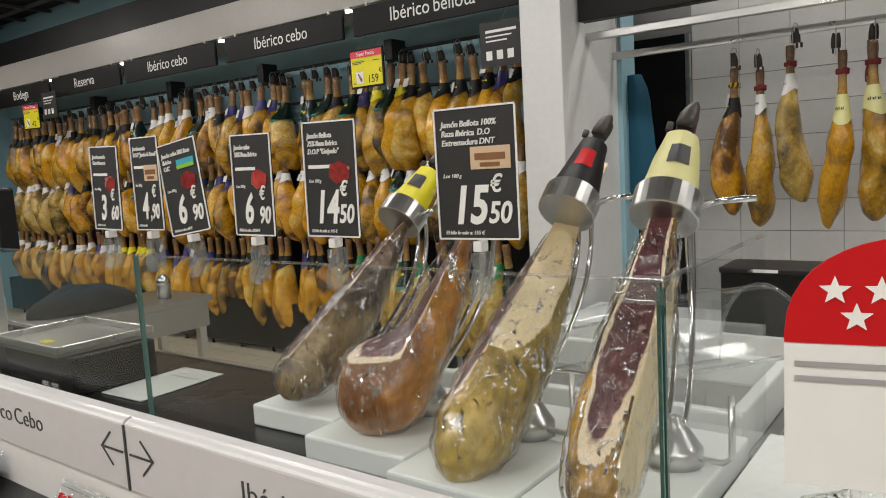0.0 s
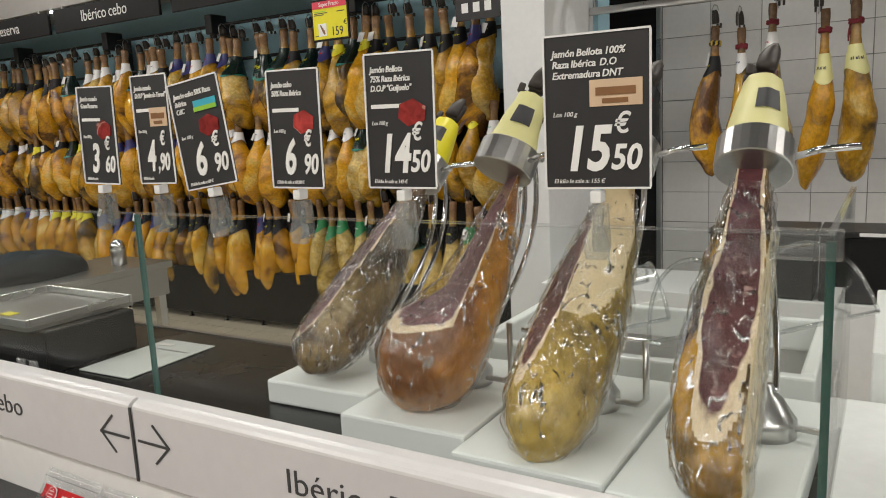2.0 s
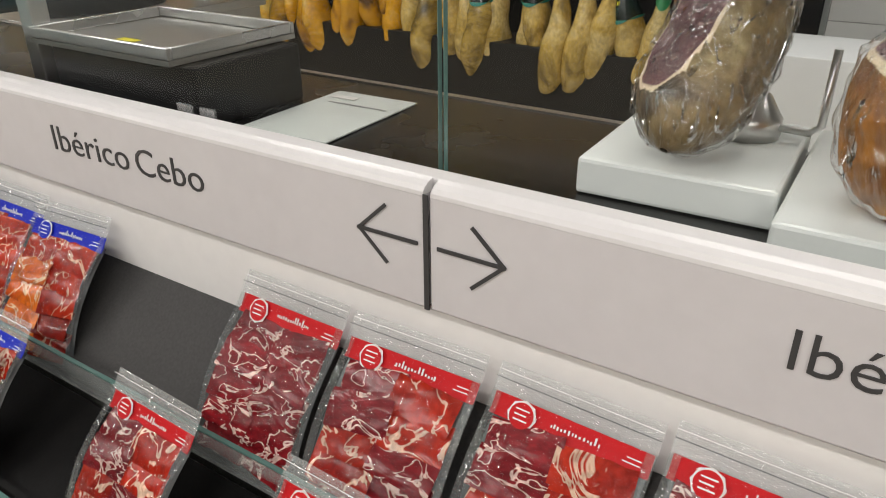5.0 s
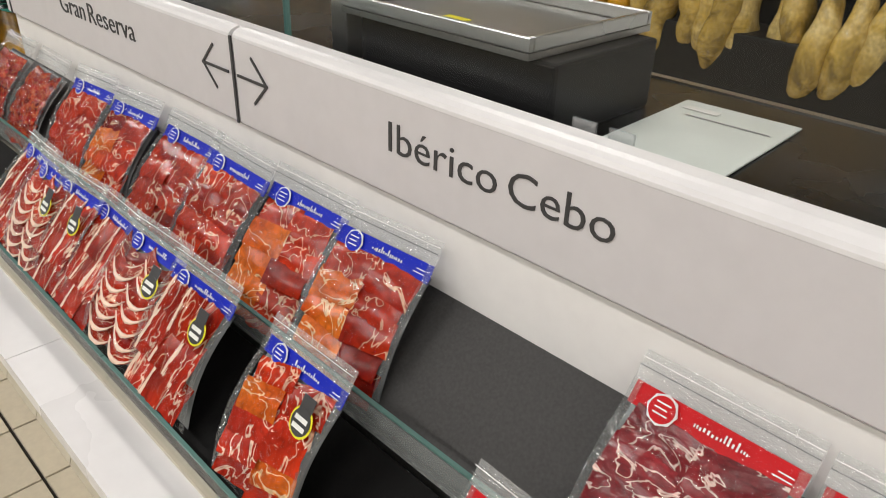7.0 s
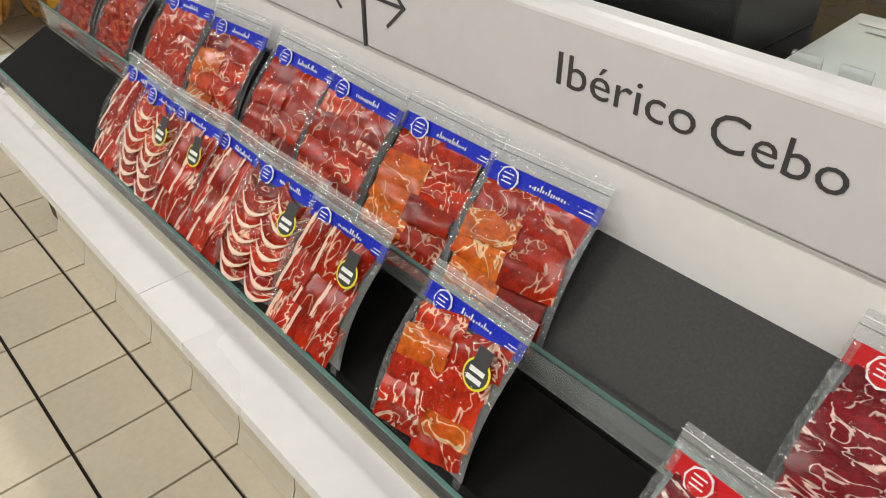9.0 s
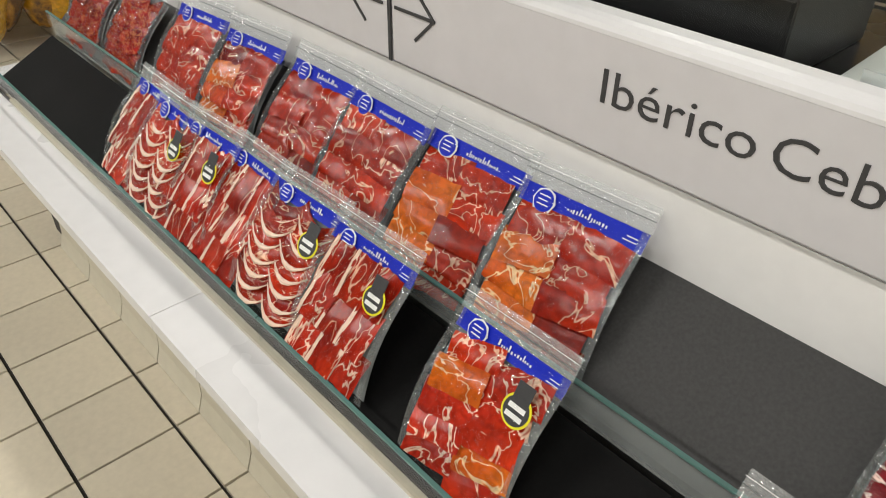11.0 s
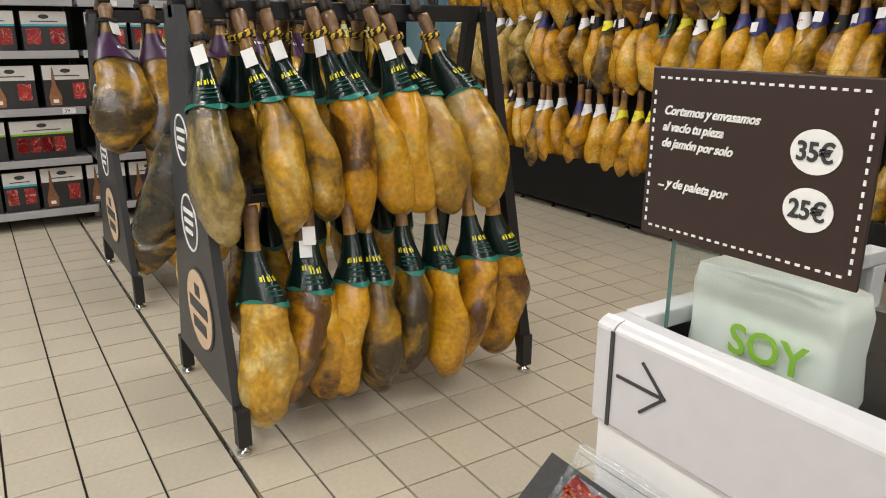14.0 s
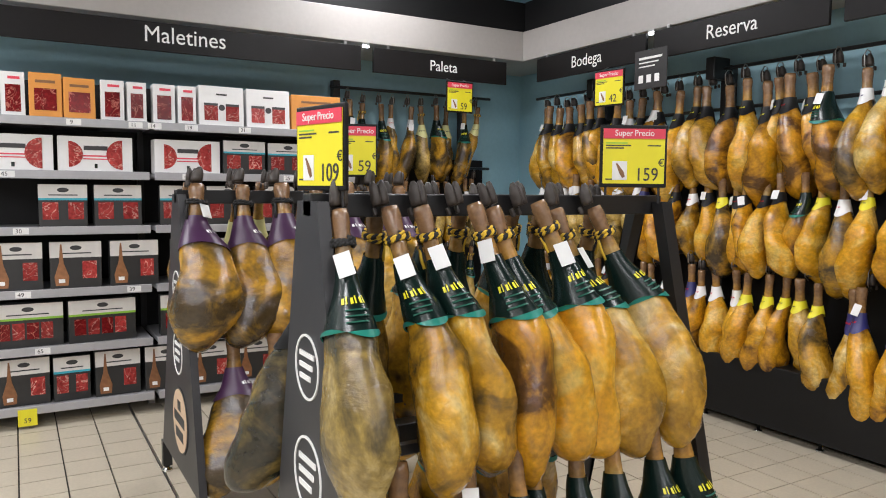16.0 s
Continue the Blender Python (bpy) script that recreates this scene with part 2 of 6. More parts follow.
def cut_meat(name, width, lean, dark):
    """A cut face: uneven fat rim along the skin, marbled purple lean inside; the map holds the depth below the skin."""
    m, nd, lk, b = nodes_of(name)
    tc, uv = nd.new("ShaderNodeTexCoord"), nd.new("ShaderNodeUVMap")
    sep = nd.new("ShaderNodeSeparateXYZ")
    lk.new(uv.outputs["UV"], sep.inputs[0])
    wob = nd.new("ShaderNodeTexNoise")
    wob.inputs["Scale"].default_value, wob.inputs["Detail"].default_value = 22, 4
    vein = nd.new("ShaderNodeTexNoise")
    vein.inputs["Scale"].default_value, vein.inputs["Detail"].default_value, vein.inputs["Distortion"].default_value = 28, 3, 1.4
    fine = nd.new("ShaderNodeTexNoise")
    fine.inputs["Scale"].default_value, fine.inputs["Detail"].default_value = 140, 4
    for n in (wob, vein, fine):
        lk.new(tc.outputs["Object"], n.inputs["Vector"])
    edge = nd.new("ShaderNodeMath")
    edge.operation = "MULTIPLY_ADD"
    edge.inputs[1].default_value = width * 1.6
    lk.new(wob.outputs["Fac"], edge.inputs[0])
    lk.new(sep.outputs["X"], edge.inputs[2])
    inside = nd.new("ShaderNodeMapRange")
    inside.inputs["From Min"].default_value, inside.inputs["From Max"].default_value = width * 1.6, width * 1.95
    lk.new(edge.outputs[0], inside.inputs["Value"])
    tone = ramp_node(nd, [(0.35, dark), (0.65, lean)])
    lk.new(wob.outputs["Fac"], tone.inputs["Fac"])
    streak = ramp_node(nd, [(0.64, (0, 0, 0)), (0.72, (0.7, 0.7, 0.7))])
    lk.new(vein.outputs["Fac"], streak.inputs["Fac"])
    marbled, face = nd.new("ShaderNodeMix"), nd.new("ShaderNodeMix")
    marbled.data_type = face.data_type = "RGBA"
    lk.new(streak.outputs["Color"], marbled.inputs["Factor"])
    lk.new(tone.outputs["Color"], marbled.inputs["A"])
    marbled.inputs["B"].default_value = (0.52, 0.33, 0.30, 1)
    lk.new(inside.outputs["Result"], face.inputs["Factor"])
    face.inputs["A"].default_value = (0.74, 0.60, 0.40, 1)
    lk.new(marbled.outputs["Result"], face.inputs["B"])
    grain = nd.new("ShaderNodeMapRange")
    grain.inputs["To Min"].default_value, grain.inputs["To Max"].default_value = 0.75, 1.2
    lk.new(fine.outputs["Fac"], grain.inputs["Value"])
    sc = nd.new("ShaderNodeVectorMath")
    sc.operation = "SCALE"
    lk.new(face.outputs["Result"], sc.inputs[0])
    lk.new(grain.outputs["Result"], sc.inputs["Scale"])
    lk.new(sc.outputs[0], b.inputs["Base Color"])
    b.inputs["Roughness"].default_value = 0.3
    bp = nd.new("ShaderNodeBump")
    bp.inputs["Strength"].default_value, bp.inputs["Distance"].default_value = 0.3, 0.004
    lk.new(vein.outputs["Fac"], bp.inputs["Height"])
    lk.new(bp.outputs["Normal"], b.inputs["Normal"])
    return m


def glow(name, colour, strength):
    m, nd, lk, b = nodes_of(name)
    b.inputs["Base Color"].default_value = (0.8, 0.8, 0.8, 1)
    b.inputs["Emission Color"].default_value = (*colour, 1)
    b.inputs["Emission Strength"].default_value = strength
    return m


M = {}
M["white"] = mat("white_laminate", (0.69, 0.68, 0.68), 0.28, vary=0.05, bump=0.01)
# white laminate greyed a little: the panels' shade is in this colour
M["panel"] = mat("shaded_panel_white", (0.60, 0.585, 0.60), 0.32, vary=0.05, bump=0.01)
M["fascia"] = mat("painted_fascia", (0.41, 0.39, 0.37), 0.35, vary=0.06, bump=0.01)
M["wall"] = mat("teal_grey_paint", (0.32, 0.53, 0.62), 0.6, vary=0.08, bump=0.03)
# lighter copy of the white laminate, offsets the shade on the front wall
M["front_white"] = mat("lit_white_laminate", (0.80, 0.79, 0.78), 0.3, vary=0.05, bump=0.01)
M["column"] = mat("white_paint", (0.72, 0.73, 0.73), 0.5, vary=0.06, bump=0.03)
M["dark_ceiling"] = mat("dark_ceiling_paint", (0.035, 0.034, 0.034), 0.8, vary=0.3)
# kept dark so the walls out of view bounce less light
M["far_wall"] = mat("dim_closing_wall", (0.3, 0.29, 0.28), 0.7, vary=0.1)
M["tile"] = mat("cream_floor_tile", (0.53, 0.473, 0.366), 0.3, vary=0.12, grain=60, bump=0.015, hue=0.06, stain=5)
M["grout"] = mat("dark_grout", (0.035, 0.03, 0.026), 0.8, vary=0.3)
M["cove"] = mat("cove_tile", (0.5, 0.46, 0.36), 0.35, vary=0.1, hue=0.05)
M["wall_tile"] = mat("white_wall_tile", (0.72, 0.72, 0.71), 0.2, vary=0.06, bump=0.01, hue=0.04)
M["wall_grout"] = mat("grey_grout", (0.3, 0.3, 0.3), 0.8)
M["black"] = mat("black_paint", (0.007, 0.007, 0.0075), 0.46, vary=0.25, grain=90, bump=0.008, spec=0.3)
M["granite"] = mat("black_stone_top", (0.011, 0.0105, 0.01), 0.26, vary=0.15, grain=200, bump=0.0, spec=0.4)
M["rack"] = mat("rack_steel_black", (0.014, 0.014, 0.015), 0.38, vary=0.2, grain=80, bump=0.02)
M["rack_panel"] = mat("rack_panel_grey", (0.035, 0.035, 0.038), 0.42, vary=0.15, bump=0.02)
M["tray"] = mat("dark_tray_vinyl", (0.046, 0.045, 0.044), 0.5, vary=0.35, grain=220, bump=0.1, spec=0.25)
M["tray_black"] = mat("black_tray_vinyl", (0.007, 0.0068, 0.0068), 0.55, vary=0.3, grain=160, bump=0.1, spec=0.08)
M["steel"] = mat("brushed_steel", (0.62, 0.62, 0.61), 0.28, 1.0, vary=0.08, grain=120, bump=0.03)
M["dark_steel"] = mat("worn_steel", (0.46, 0.45, 0.43), 0.33, 1.0, vary=0.15, grain=120, bump=0.03)
M["chrome"] = mat("chrome", (0.75, 0.75, 0.75), 0.1, 1.0, vary=0.05, bump=0.0)
M["sign"] = mat("dark_sign_board", (0.010, 0.009, 0.009), 0.4, vary=0.15, spec=0.22)
M["chalk"] = mat("chalkboard_card", (0.025, 0.024, 0.025), 0.45, vary=0.2)
M["brown_card"] = mat("brown_card", (0.035, 0.018, 0.015), 0.45, vary=0.15)
M["letter"] = mat("white_lettering", (0.85, 0.85, 0.83), 0.5, vary=0.04, bump=0.0)
M["ink"] = mat("dark_lettering", (0.04, 0.04, 0.042), 0.5, vary=0.1, bump=0.0)
M["yellow"] = mat("yellow_print", (0.80, 0.72, 0.02), 0.4, vary=0.05, bump=0.0)
M["pink"] = mat("pink_print", (0.72, 0.06, 0.1), 0.4, vary=0.05, bump=0.0)
M["red"] = mat("red_print", (0.55, 0.008, 0.012), 0.5, vary=0.06, bump=0.0, spec=0.2)
M["blue"] = mat("blue_print", (0.008, 0.022, 0.46), 0.5, vary=0.08, bump=0.0, spec=0.2)
M["teal"] = mat("teal_print", (0.012, 0.19, 0.14), 0.4, vary=0.06, bump=0.0)
M["green"] = mat("green_print", (0.004, 0.014, 0.011), 0.25, vary=0.1, bump=0.0)
M["leaf_green"] = mat("leaf_green_print", (0.02, 0.22, 0.07), 0.4, vary=0.06, bump=0.0)
M["lime"] = mat("lime_print", (0.28, 0.55, 0.05), 0.4, vary=0.06, bump=0.0)
M["purple"] = mat("purple_print", (0.055, 0.02, 0.06), 0.35, vary=0.12, bump=0.0)
M["navy"] = mat("navy_print", (0.03, 0.03, 0.14), 0.35, vary=0.1, bump=0.0)
M["tan"] = mat("tan_print", (0.66, 0.48, 0.32), 0.5, vary=0.08, bump=0.0)
M["pale_yellow"] = mat("pale_yellow_card", (0.75, 0.72, 0.33), 0.45, vary=0.06, bump=0.0)
M["orange"] = mat("orange_card", (0.72, 0.30, 0.05), 0.4, vary=0.08, bump=0.0)
M["paper"] = mat("wrapped_paper", (0.60, 0.63, 0.60), 0.35, vary=0.15, grain=14, bump=0.3)
M["kraft"] = mat("pale_card", (0.70, 0.68, 0.65), 0.5, vary=0.08)
M["carton"] = mat("white_carton", (0.8, 0.8, 0.79), 0.4, vary=0.05, bump=0.0)
M["black_carton"] = mat("black_carton", (0.03, 0.03, 0.03), 0.35, vary=0.15, bump=0.0)
M["cyan"] = mat("cyan_print", (0.05, 0.42, 0.55), 0.4, vary=0.06, bump=0.0)
M["shelf"] = mat("shelf_grey", (0.42, 0.42, 0.44), 0.35, 0.3, vary=0.08)
M["board"] = mat("polyethylene_board", (0.82, 0.85, 0.83), 0.35, vary=0.06, grain=50, bump=0.06)
M["cloth"] = mat("black_cloth", (0.012, 0.012, 0.013), 0.85, vary=0.3, grain=120, bump=0.3)
M["apron"] = mat("blue_apron_cloth", (0.01, 0.09, 0.15), 0.8, vary=0.2, grain=120, bump=0.2)
M["hoof"] = mat("dark_hoof", (0.045, 0.036, 0.03), 0.45, vary=0.45, grain=60, bump=0.3)
M["shank"] = mat("cured_shank", (0.30, 0.13, 0.05), 0.4, vary=0.4, grain=45, bump=0.25, hue=0.25)
M["dim_green"] = mat("dim_green_print", (0.012, 0.09, 0.06), 0.4, vary=0.1, bump=0.0)
M["rope_black"] = mat("black_string", (0.02, 0.02, 0.02), 0.8, vary=0.2)
M["rope_yellow"] = mat("yellow_string", (0.7, 0.45, 0.03), 0.7, vary=0.2)
M["rope_red"] = mat("red_string", (0.2, 0.015, 0.025), 0.7, vary=0.2)
M["fat"] = mat("pork_fat", (0.74, 0.60, 0.36), 0.3, vary=0.2, grain=25, bump=0.15)
M["grey_film"] = mat("grey_pack_back", (0.16, 0.17, 0.17), 0.22, vary=0.3, grain=30, bump=0.3)
M["wood"] = mat("varnished_wood", (0.25, 0.12, 0.05), 0.35, vary=0.3, grain=20)
M["skin_gold"] = ham_skin("golden_ham_skin", [(0.28, (0.11, 0.048, 0.008)), (0.38, (0.36, 0.165, 0.010)), (0.50, (0.60, 0.29, 0.008)), (0.64, (0.68, 0.35, 0.013)), (0.82, (0.72, 0.48, 0.10))], 0.6)
M["skin_brown"] = ham_skin("brown_ham_skin", [(0.30, (0.050, 0.032, 0.012)), (0.41, (0.19, 0.11, 0.015)), (0.53, (0.46, 0.24, 0.012)), (0.64, (0.60, 0.33, 0.020)), (0.80, (0.72, 0.52, 0.17))], 1.5)
M["skin_olive"] = ham_skin("olive_ham_skin", [(0.3, (0.03, 0.027, 0.016)), (0.44, (0.13, 0.095, 0.03)), (0.58, (0.30, 0.21, 0.05)), (0.76, (0.5, 0.38, 0.15))], 1.4)
M["skin_pale"] = ham_skin("pale_ham_skin", [(0.25, (0.08, 0.06, 0.02)), (0.40, (0.30, 0.20, 0.045)), (0.56, (0.56, 0.38, 0.09)), (0.8, (0.66, 0.5, 0.2))], 0.9)
M["cut"] = cut_meat("cut_ham_face", 0.004, (0.15, 0.052, 0.058), (0.085, 0.030, 0.036))
M["cut_wide"] = cut_meat("deep_cut_ham_face", 0.026, (0.18, 0.065, 0.075), (0.10, 0.036, 0.045))
M["skin_mould"] = ham_skin("mouldy_yellow_ham_skin", [(0.25, (0.05, 0.04, 0.016)), (0.38, (0.22, 0.145, 0.025)), (0.50, (0.42, 0.29, 0.05)), (0.62, (0.52, 0.36, 0.07)), (0.8, (0.62, 0.45, 0.12))], 1.1, 0.3)
M["skin_amber"] = ham_skin("amber_ham_skin", [(0.25, (0.20, 0.07, 0.010)), (0.42, (0.46, 0.18, 0.012)), (0.55, (0.62, 0.27, 0.016)), (0.8, (0.68, 0.38, 0.05))], 0.4, 0.3)
M["skin_grey"] = ham_skin("grey_brown_ham_skin", [(0.28, (0.05, 0.038, 0.025)), (0.42, (0.15, 0.10, 0.05)), (0.55, (0.30, 0.21, 0.09)), (0.75, (0.48, 0.38, 0.2))], 1.2, 0.35)
M["slice_red"] = meat("red_ham_slices", (0.56, 0.034, 0.007), (0.22, 0.007, 0.004), (0.80, 0.46, 0.30), 0.03, 1.25, (1, 1, 0.6))
M["picture_red"] = meat("printed_ham_picture", (0.5, 0.07, 0.06), (0.32, 0.03, 0.03), (0.66, 0.3, 0.25), 0.05, 12)
M["picture_dark"] = meat("printed_loin_picture", (0.25, 0.012, 0.014), (0.14, 0.008, 0.01), (0.5, 0.16, 0.12), 0.02, 12)
M["slice_orange"] = meat("orange_ham_slices", (0.74, 0.17, 0.012), (0.50, 0.05, 0.008), (0.88, 0.60, 0.32), 0.06, 1.2, (1, 1, 0.6))
M["slice_dark"] = meat("dark_loin_slices", (0.27, 0.012, 0.018), (0.15, 0.008, 0.012), (0.78, 0.55, 0.48), 0.16, 1.5)
M["slice_streaky"] = meat("streaky_slices", (0.54, 0.030, 0.010), (0.25, 0.009, 0.005), (0.82, 0.55, 0.40), 0.16, 1.1, (1.4, 1, 0.7))
M["slice_chorizo"] = meat("chorizo_slices", (0.40, 0.010, 0.003), (0.15, 0.004, 0.003), (0.66, 0.16, 0.05), 0.25, 2.6)
M["slice_fat"] = mat("slice_fat_edge", (0.78, 0.56, 0.42), 0.3, vary=0.15, bump=0.1)
M["glass"] = clear("counter_glass", (0.96, 0.975, 0.97), 0.016)
M["glass_edge"] = mat("green_glass_edge", (0.03, 0.10, 0.085), 0.1, vary=0.1, bump=0.0)
M["glass_bright"] = mat("pale_glass_edge", (0.10, 0.20, 0.18), 0.15, vary=0.1, bump=0.0)
# milky grey sheet that imitates a reflection in the tray glass
M["reflection"] = clear("grey_reflection_sheet", (0.85, 0.87, 0.87), 0.05, 0.15, milky=0.16)
M["acrylic"] = clear("clear_acrylic", (0.95, 0.96, 0.96), 0.06, 0.05, milky=0.05)
M["film"] = clear("cling_film", (0.98, 0.98, 0.98), 0.09, 0.045, wrinkle=1.0, scale=26, milky=0.0, long=0.2, fold=0.03, folds=0.85)
M["pouch"] = clear("pack_film", (0.97, 0.98, 0.98), 0.006, 0.04, wrinkle=1.0, scale=45, milky=0.0, fold=0.014, folds=0.10)
M["pouch_seal"] = clear("pack_seal", (0.93, 0.94, 0.94), 0.09, 0.12, wrinkle=0.8, scale=60, milky=0.26)
M["pack_side"] = clear("pack_side_seal", (0.86, 0.88, 0.88), 0.10, 0.10, wrinkle=0.8, scale=60, milky=0.07)
M["clip_plastic"] = clear("clear_clip", (0.92, 0.94, 0.94), 0.16, 0.06, milky=0.09)
M["tube"] = glow("lit_tube", (1.0, 0.97, 0.92), 9.0)
M["spark"] = glow("small_lamp", (0.95, 1.0, 0.97), 7.0)


# ---- builders ----
def box(bm, x0, x1, y0, y1, z0, z1, bevel=0.0):
    vs = [bm.verts.new((x, y, z)) for z in (z0, z1) for x, y in ((x0, y0), (x1, y0), (x1, y1), (x0, y1))]
    fs = [bm.faces.new([vs[i] for i in f]) for f in ((3, 2, 1, 0), (4, 5, 6, 7), (0, 1, 5, 4), (1, 2, 6, 5), (2, 3, 7, 6), (3, 0, 4, 7))]
    if bevel:
        es = list({e for f in fs for e in f.edges})
        bmesh.ops.bevel(bm, geom=es, offset=bevel, segments=2, affect="EDGES", profile=0.5)
    return vs


def prism(bm, pts, lo, hi, axis="y"):
    """A polygon of (a, b) pairs pushed from lo to hi along an axis: y takes (x, z), x takes (y, z), z takes (x, y)."""
    def at(a, b, c):
        return {"y": (a, c, b), "x": (c, a, b), "z": (a, b, c)}[axis]
    one = [bm.verts.new(at(a, b, lo)) for a, b in pts]
    two = [bm.verts.new(at(a, b, hi)) for a, b in pts]
    bm.faces.new(one)
    bm.faces.new(two[::-1])
    n = len(pts)
    for i in range(n):
        bm.faces.new((one[(i + 1) % n], one[i], two[i], two[(i + 1) % n]))


def tube(bm, path, r, sides=8):
    """A round bar along a path of points."""
    rings, pts = [], [Vector(p) for p in path]
    for i, p in enumerate(pts):
        d = (pts[min(i + 1, len(pts) - 1)] - pts[max(i - 1, 0)]).normalized()
        u = d.orthogonal().normalized()
        if rings:
            u = (last - d * last.dot(d)).normalized()
        last = u
        w = d.cross(u)
        rings.append([bm.verts.new(p + (u * math.cos(a) + w * math.sin(a)) * r) for a in [2 * math.pi * k / sides for k in range(sides)]])
    for a, b in zip(rings, rings[1:]):
        for k in range(sides):
            bm.faces.new((a[k], a[(k + 1) % sides], b[(k + 1) % sides], b[k]))
    bm.faces.new(rings[0][::-1])
    bm.faces.new(rings[-1])


def lathe(bm, prof, sides=20, at=(0, 0, 0)):
    """(radius, z) pairs turned round the vertical."""
    rings = [[bm.verts.new((at[0] + r * math.cos(2 * math.pi * k / sides), at[1] + r * math.sin(2 * math.pi * k / sides), at[2] + z)) for k in range(sides)] for r, z in prof]
    for a, b in zip(rings, rings[1:]):
        for k in range(sides):
            bm.faces.new((a[k], a[(k + 1) % sides], b[(k + 1) % sides], b[k]))
    if prof[0][0] > 0:
        bm.faces.new(rings[0][::-1])
    if prof[-1][0] > 0:
        bm.faces.new(rings[-1])


def mesh_of(name, bm, material, smooth=False):
    bmesh.ops.recalc_face_normals(bm, faces=bm.faces)
    me = bpy.data.meshes.new(name)
    bm.to_mesh(me)
    bm.free()
    if smooth:
        me.shade_smooth()
    me.materials.append(material)
    return me


def hang(name, me, parent=None, m=None, label=""):
    """An object on a mesh, under a parent, at a pose in the parent's space."""
    ob = new(name, me)
    if parent:
        ob.parent = parent
    if m is not None:
        ob.matrix_basis = m
    return tagged(ob, label)


def part(name, bm, material, parent=None, label="", smooth=False, m=None):
    return hang(name, mesh_of(name, bm, material, smooth), parent, m, label)


def slab(name, dims, material, parent=None, label="", bevel=0.0, m=None):
    bm = bmesh.new()
    box(bm, *dims, bevel)
    return part(name, bm, material, parent, label, m=m)


def thing(name, m, label, category, group=""):
    ob = new(name)
    ob.empty_display_size = 0.1
    ob.matrix_basis = m
    return tagged(ob, label, category, group)


def structure(ob, label):
    return tagged(ob, label, kind="structure")


TEXTS = {}


def text_mesh(body, size, material, shear=0.0, bold=0.0, align="LEFT"):
    """Flat raised letters in the built-in font, in the plane x, y."""
    key = (body, size, material.name, shear, bold, align)
    if key not in TEXTS:
        cu = bpy.data.curves.new("lettering", "FONT")
        cu.body, cu.size, cu.extrude, cu.shear, cu.offset, cu.align_x = body, size, 0.0008, shear, bold, align
        cu.resolution_u, cu.space_word = 3, 0.72
        ob = bpy.data.objects.new("lettering", cu)
        scene.collection.objects.link(ob)
        me = bpy.data.meshes.new_from_object(ob.evaluated_get(bpy.context.evaluated_depsgraph_get()))
        bpy.data.objects.remove(ob)
        me.materials.clear()
        me.materials.append(material)
        TEXTS[key] = me
    return TEXTS[key]


UPRIGHT = pose(0, 0, 0, 90, 0, 0)        # letters read from -y
UPRIGHT_X = pose(0, 0, 0, 90, 0, 90)     # letters read from +x


def write(body, size, parent, at, material=None, turn=UPRIGHT, shear=0.0, bold=0.0, align="LEFT", stretch=1.0, name="lettering"):
    me = text_mesh(body, size, material or M["letter"], shear, bold, align)
    return hang(name, me, parent, Matrix.Translation(at) @ turn @ Matrix.Diagonal((stretch, 1, 1, 1)))


# ---- hams ----
rnd = random.Random(7)
SEC = (0.055, 0.09, 0.13, 0.18, 0.24, 0.30, 0.36, 0.42, 0.49, 0.56, 0.63, 0.70, 0.77, 0.84, 0.90, 0.95, 0.985, 1.0)
THICK = (0.021, 0.024, 0.021, 0.020, 0.021, 0.026, 0.035, 0.046, 0.056, 0.064, 0.070, 0.077, 0.080, 0.076, 0.064, 0.046, 0.025, 0.004)
DEPTH = (0.024, 0.028, 0.024, 0.024, 0.028, 0.038, 0.055, 0.074, 0.090, 0.101, 0.108, 0.114, 0.112, 0.101, 0.082, 0.058, 0.032, 0.004)
LONG = (0.74, 0.78, 0.72, 0.80, 0.76, 0.70)


def ham_ring(v, s, a, grow=0.0):
    """A point on the skin of ham variant v, at the share s of its length and the angle a."""
    th, dp = np.interp(s, SEC, THICK), np.interp(s, SEC, DEPTH)
    k = v % 6
    th *= (1.0, 1.1, 0.92, 1.05, 1.15, 0.96)[k]
    dp *= (1.0, 0.93, 1.06, 0.97, 1.08, 1.0)[k]
    lump = max(0.0, s - 0.3)
    cx = 0.045 * math.sin(lump * 4.4 + k * 0.3)
    cy = 0.032 * math.sin(lump * 4.6 + k * 0.5) * (1 if k % 2 else -0.7)
    c, n = math.cos(a), math.sin(a)
    flat = 1.0 - 0.16 * max(0.0, n) * min(1.0, lump * 3)
    x, y, z = cx + (dp + grow) * c, cy + (th + grow) * n * flat, -s * LONG[k]
    if s > 0.3:
        p = Vector((x * 7 + k * 3.1, y * 7, z * 6))
        d = noise.noise(p) * 0.028 + noise.noise(p * 2.3) * 0.010 - 0.024 * max(0.0, 1 - abs(s - 0.72) / 0.1) * max(0.0, math.cos(a - 1.2 - k)) ** 3
        d *= min(1.0, lump * 4)
        x, y = x + d * c, y + d * n
    return x, y, z


def loft(bm, rows, closed=True):
    vs = [[bm.verts.new(p) for p in row] for row in rows]
    n = len(vs[0])
    for a, b in zip(vs, vs[1:]):
        for k in range(n if closed else n - 1):
            bm.faces.new((a[k], b[k], b[(k + 1) % n], a[(k + 1) % n]))
    return vs


HAM = {}
FINE = np.interp(np.linspace(0, 1, 27), np.linspace(0, 1, len(SEC)), SEC)


def ham_body(v, sides=18):
    bm = bmesh.new()
    rows = [[ham_ring(v, s, 2 * math.pi * k / sides) for k in range(sides)] for s in FINE]
    vs = loft(bm, rows)
    bm.faces.new(vs[0])
    bm.faces.new(vs[-1][::-1])
    return bm


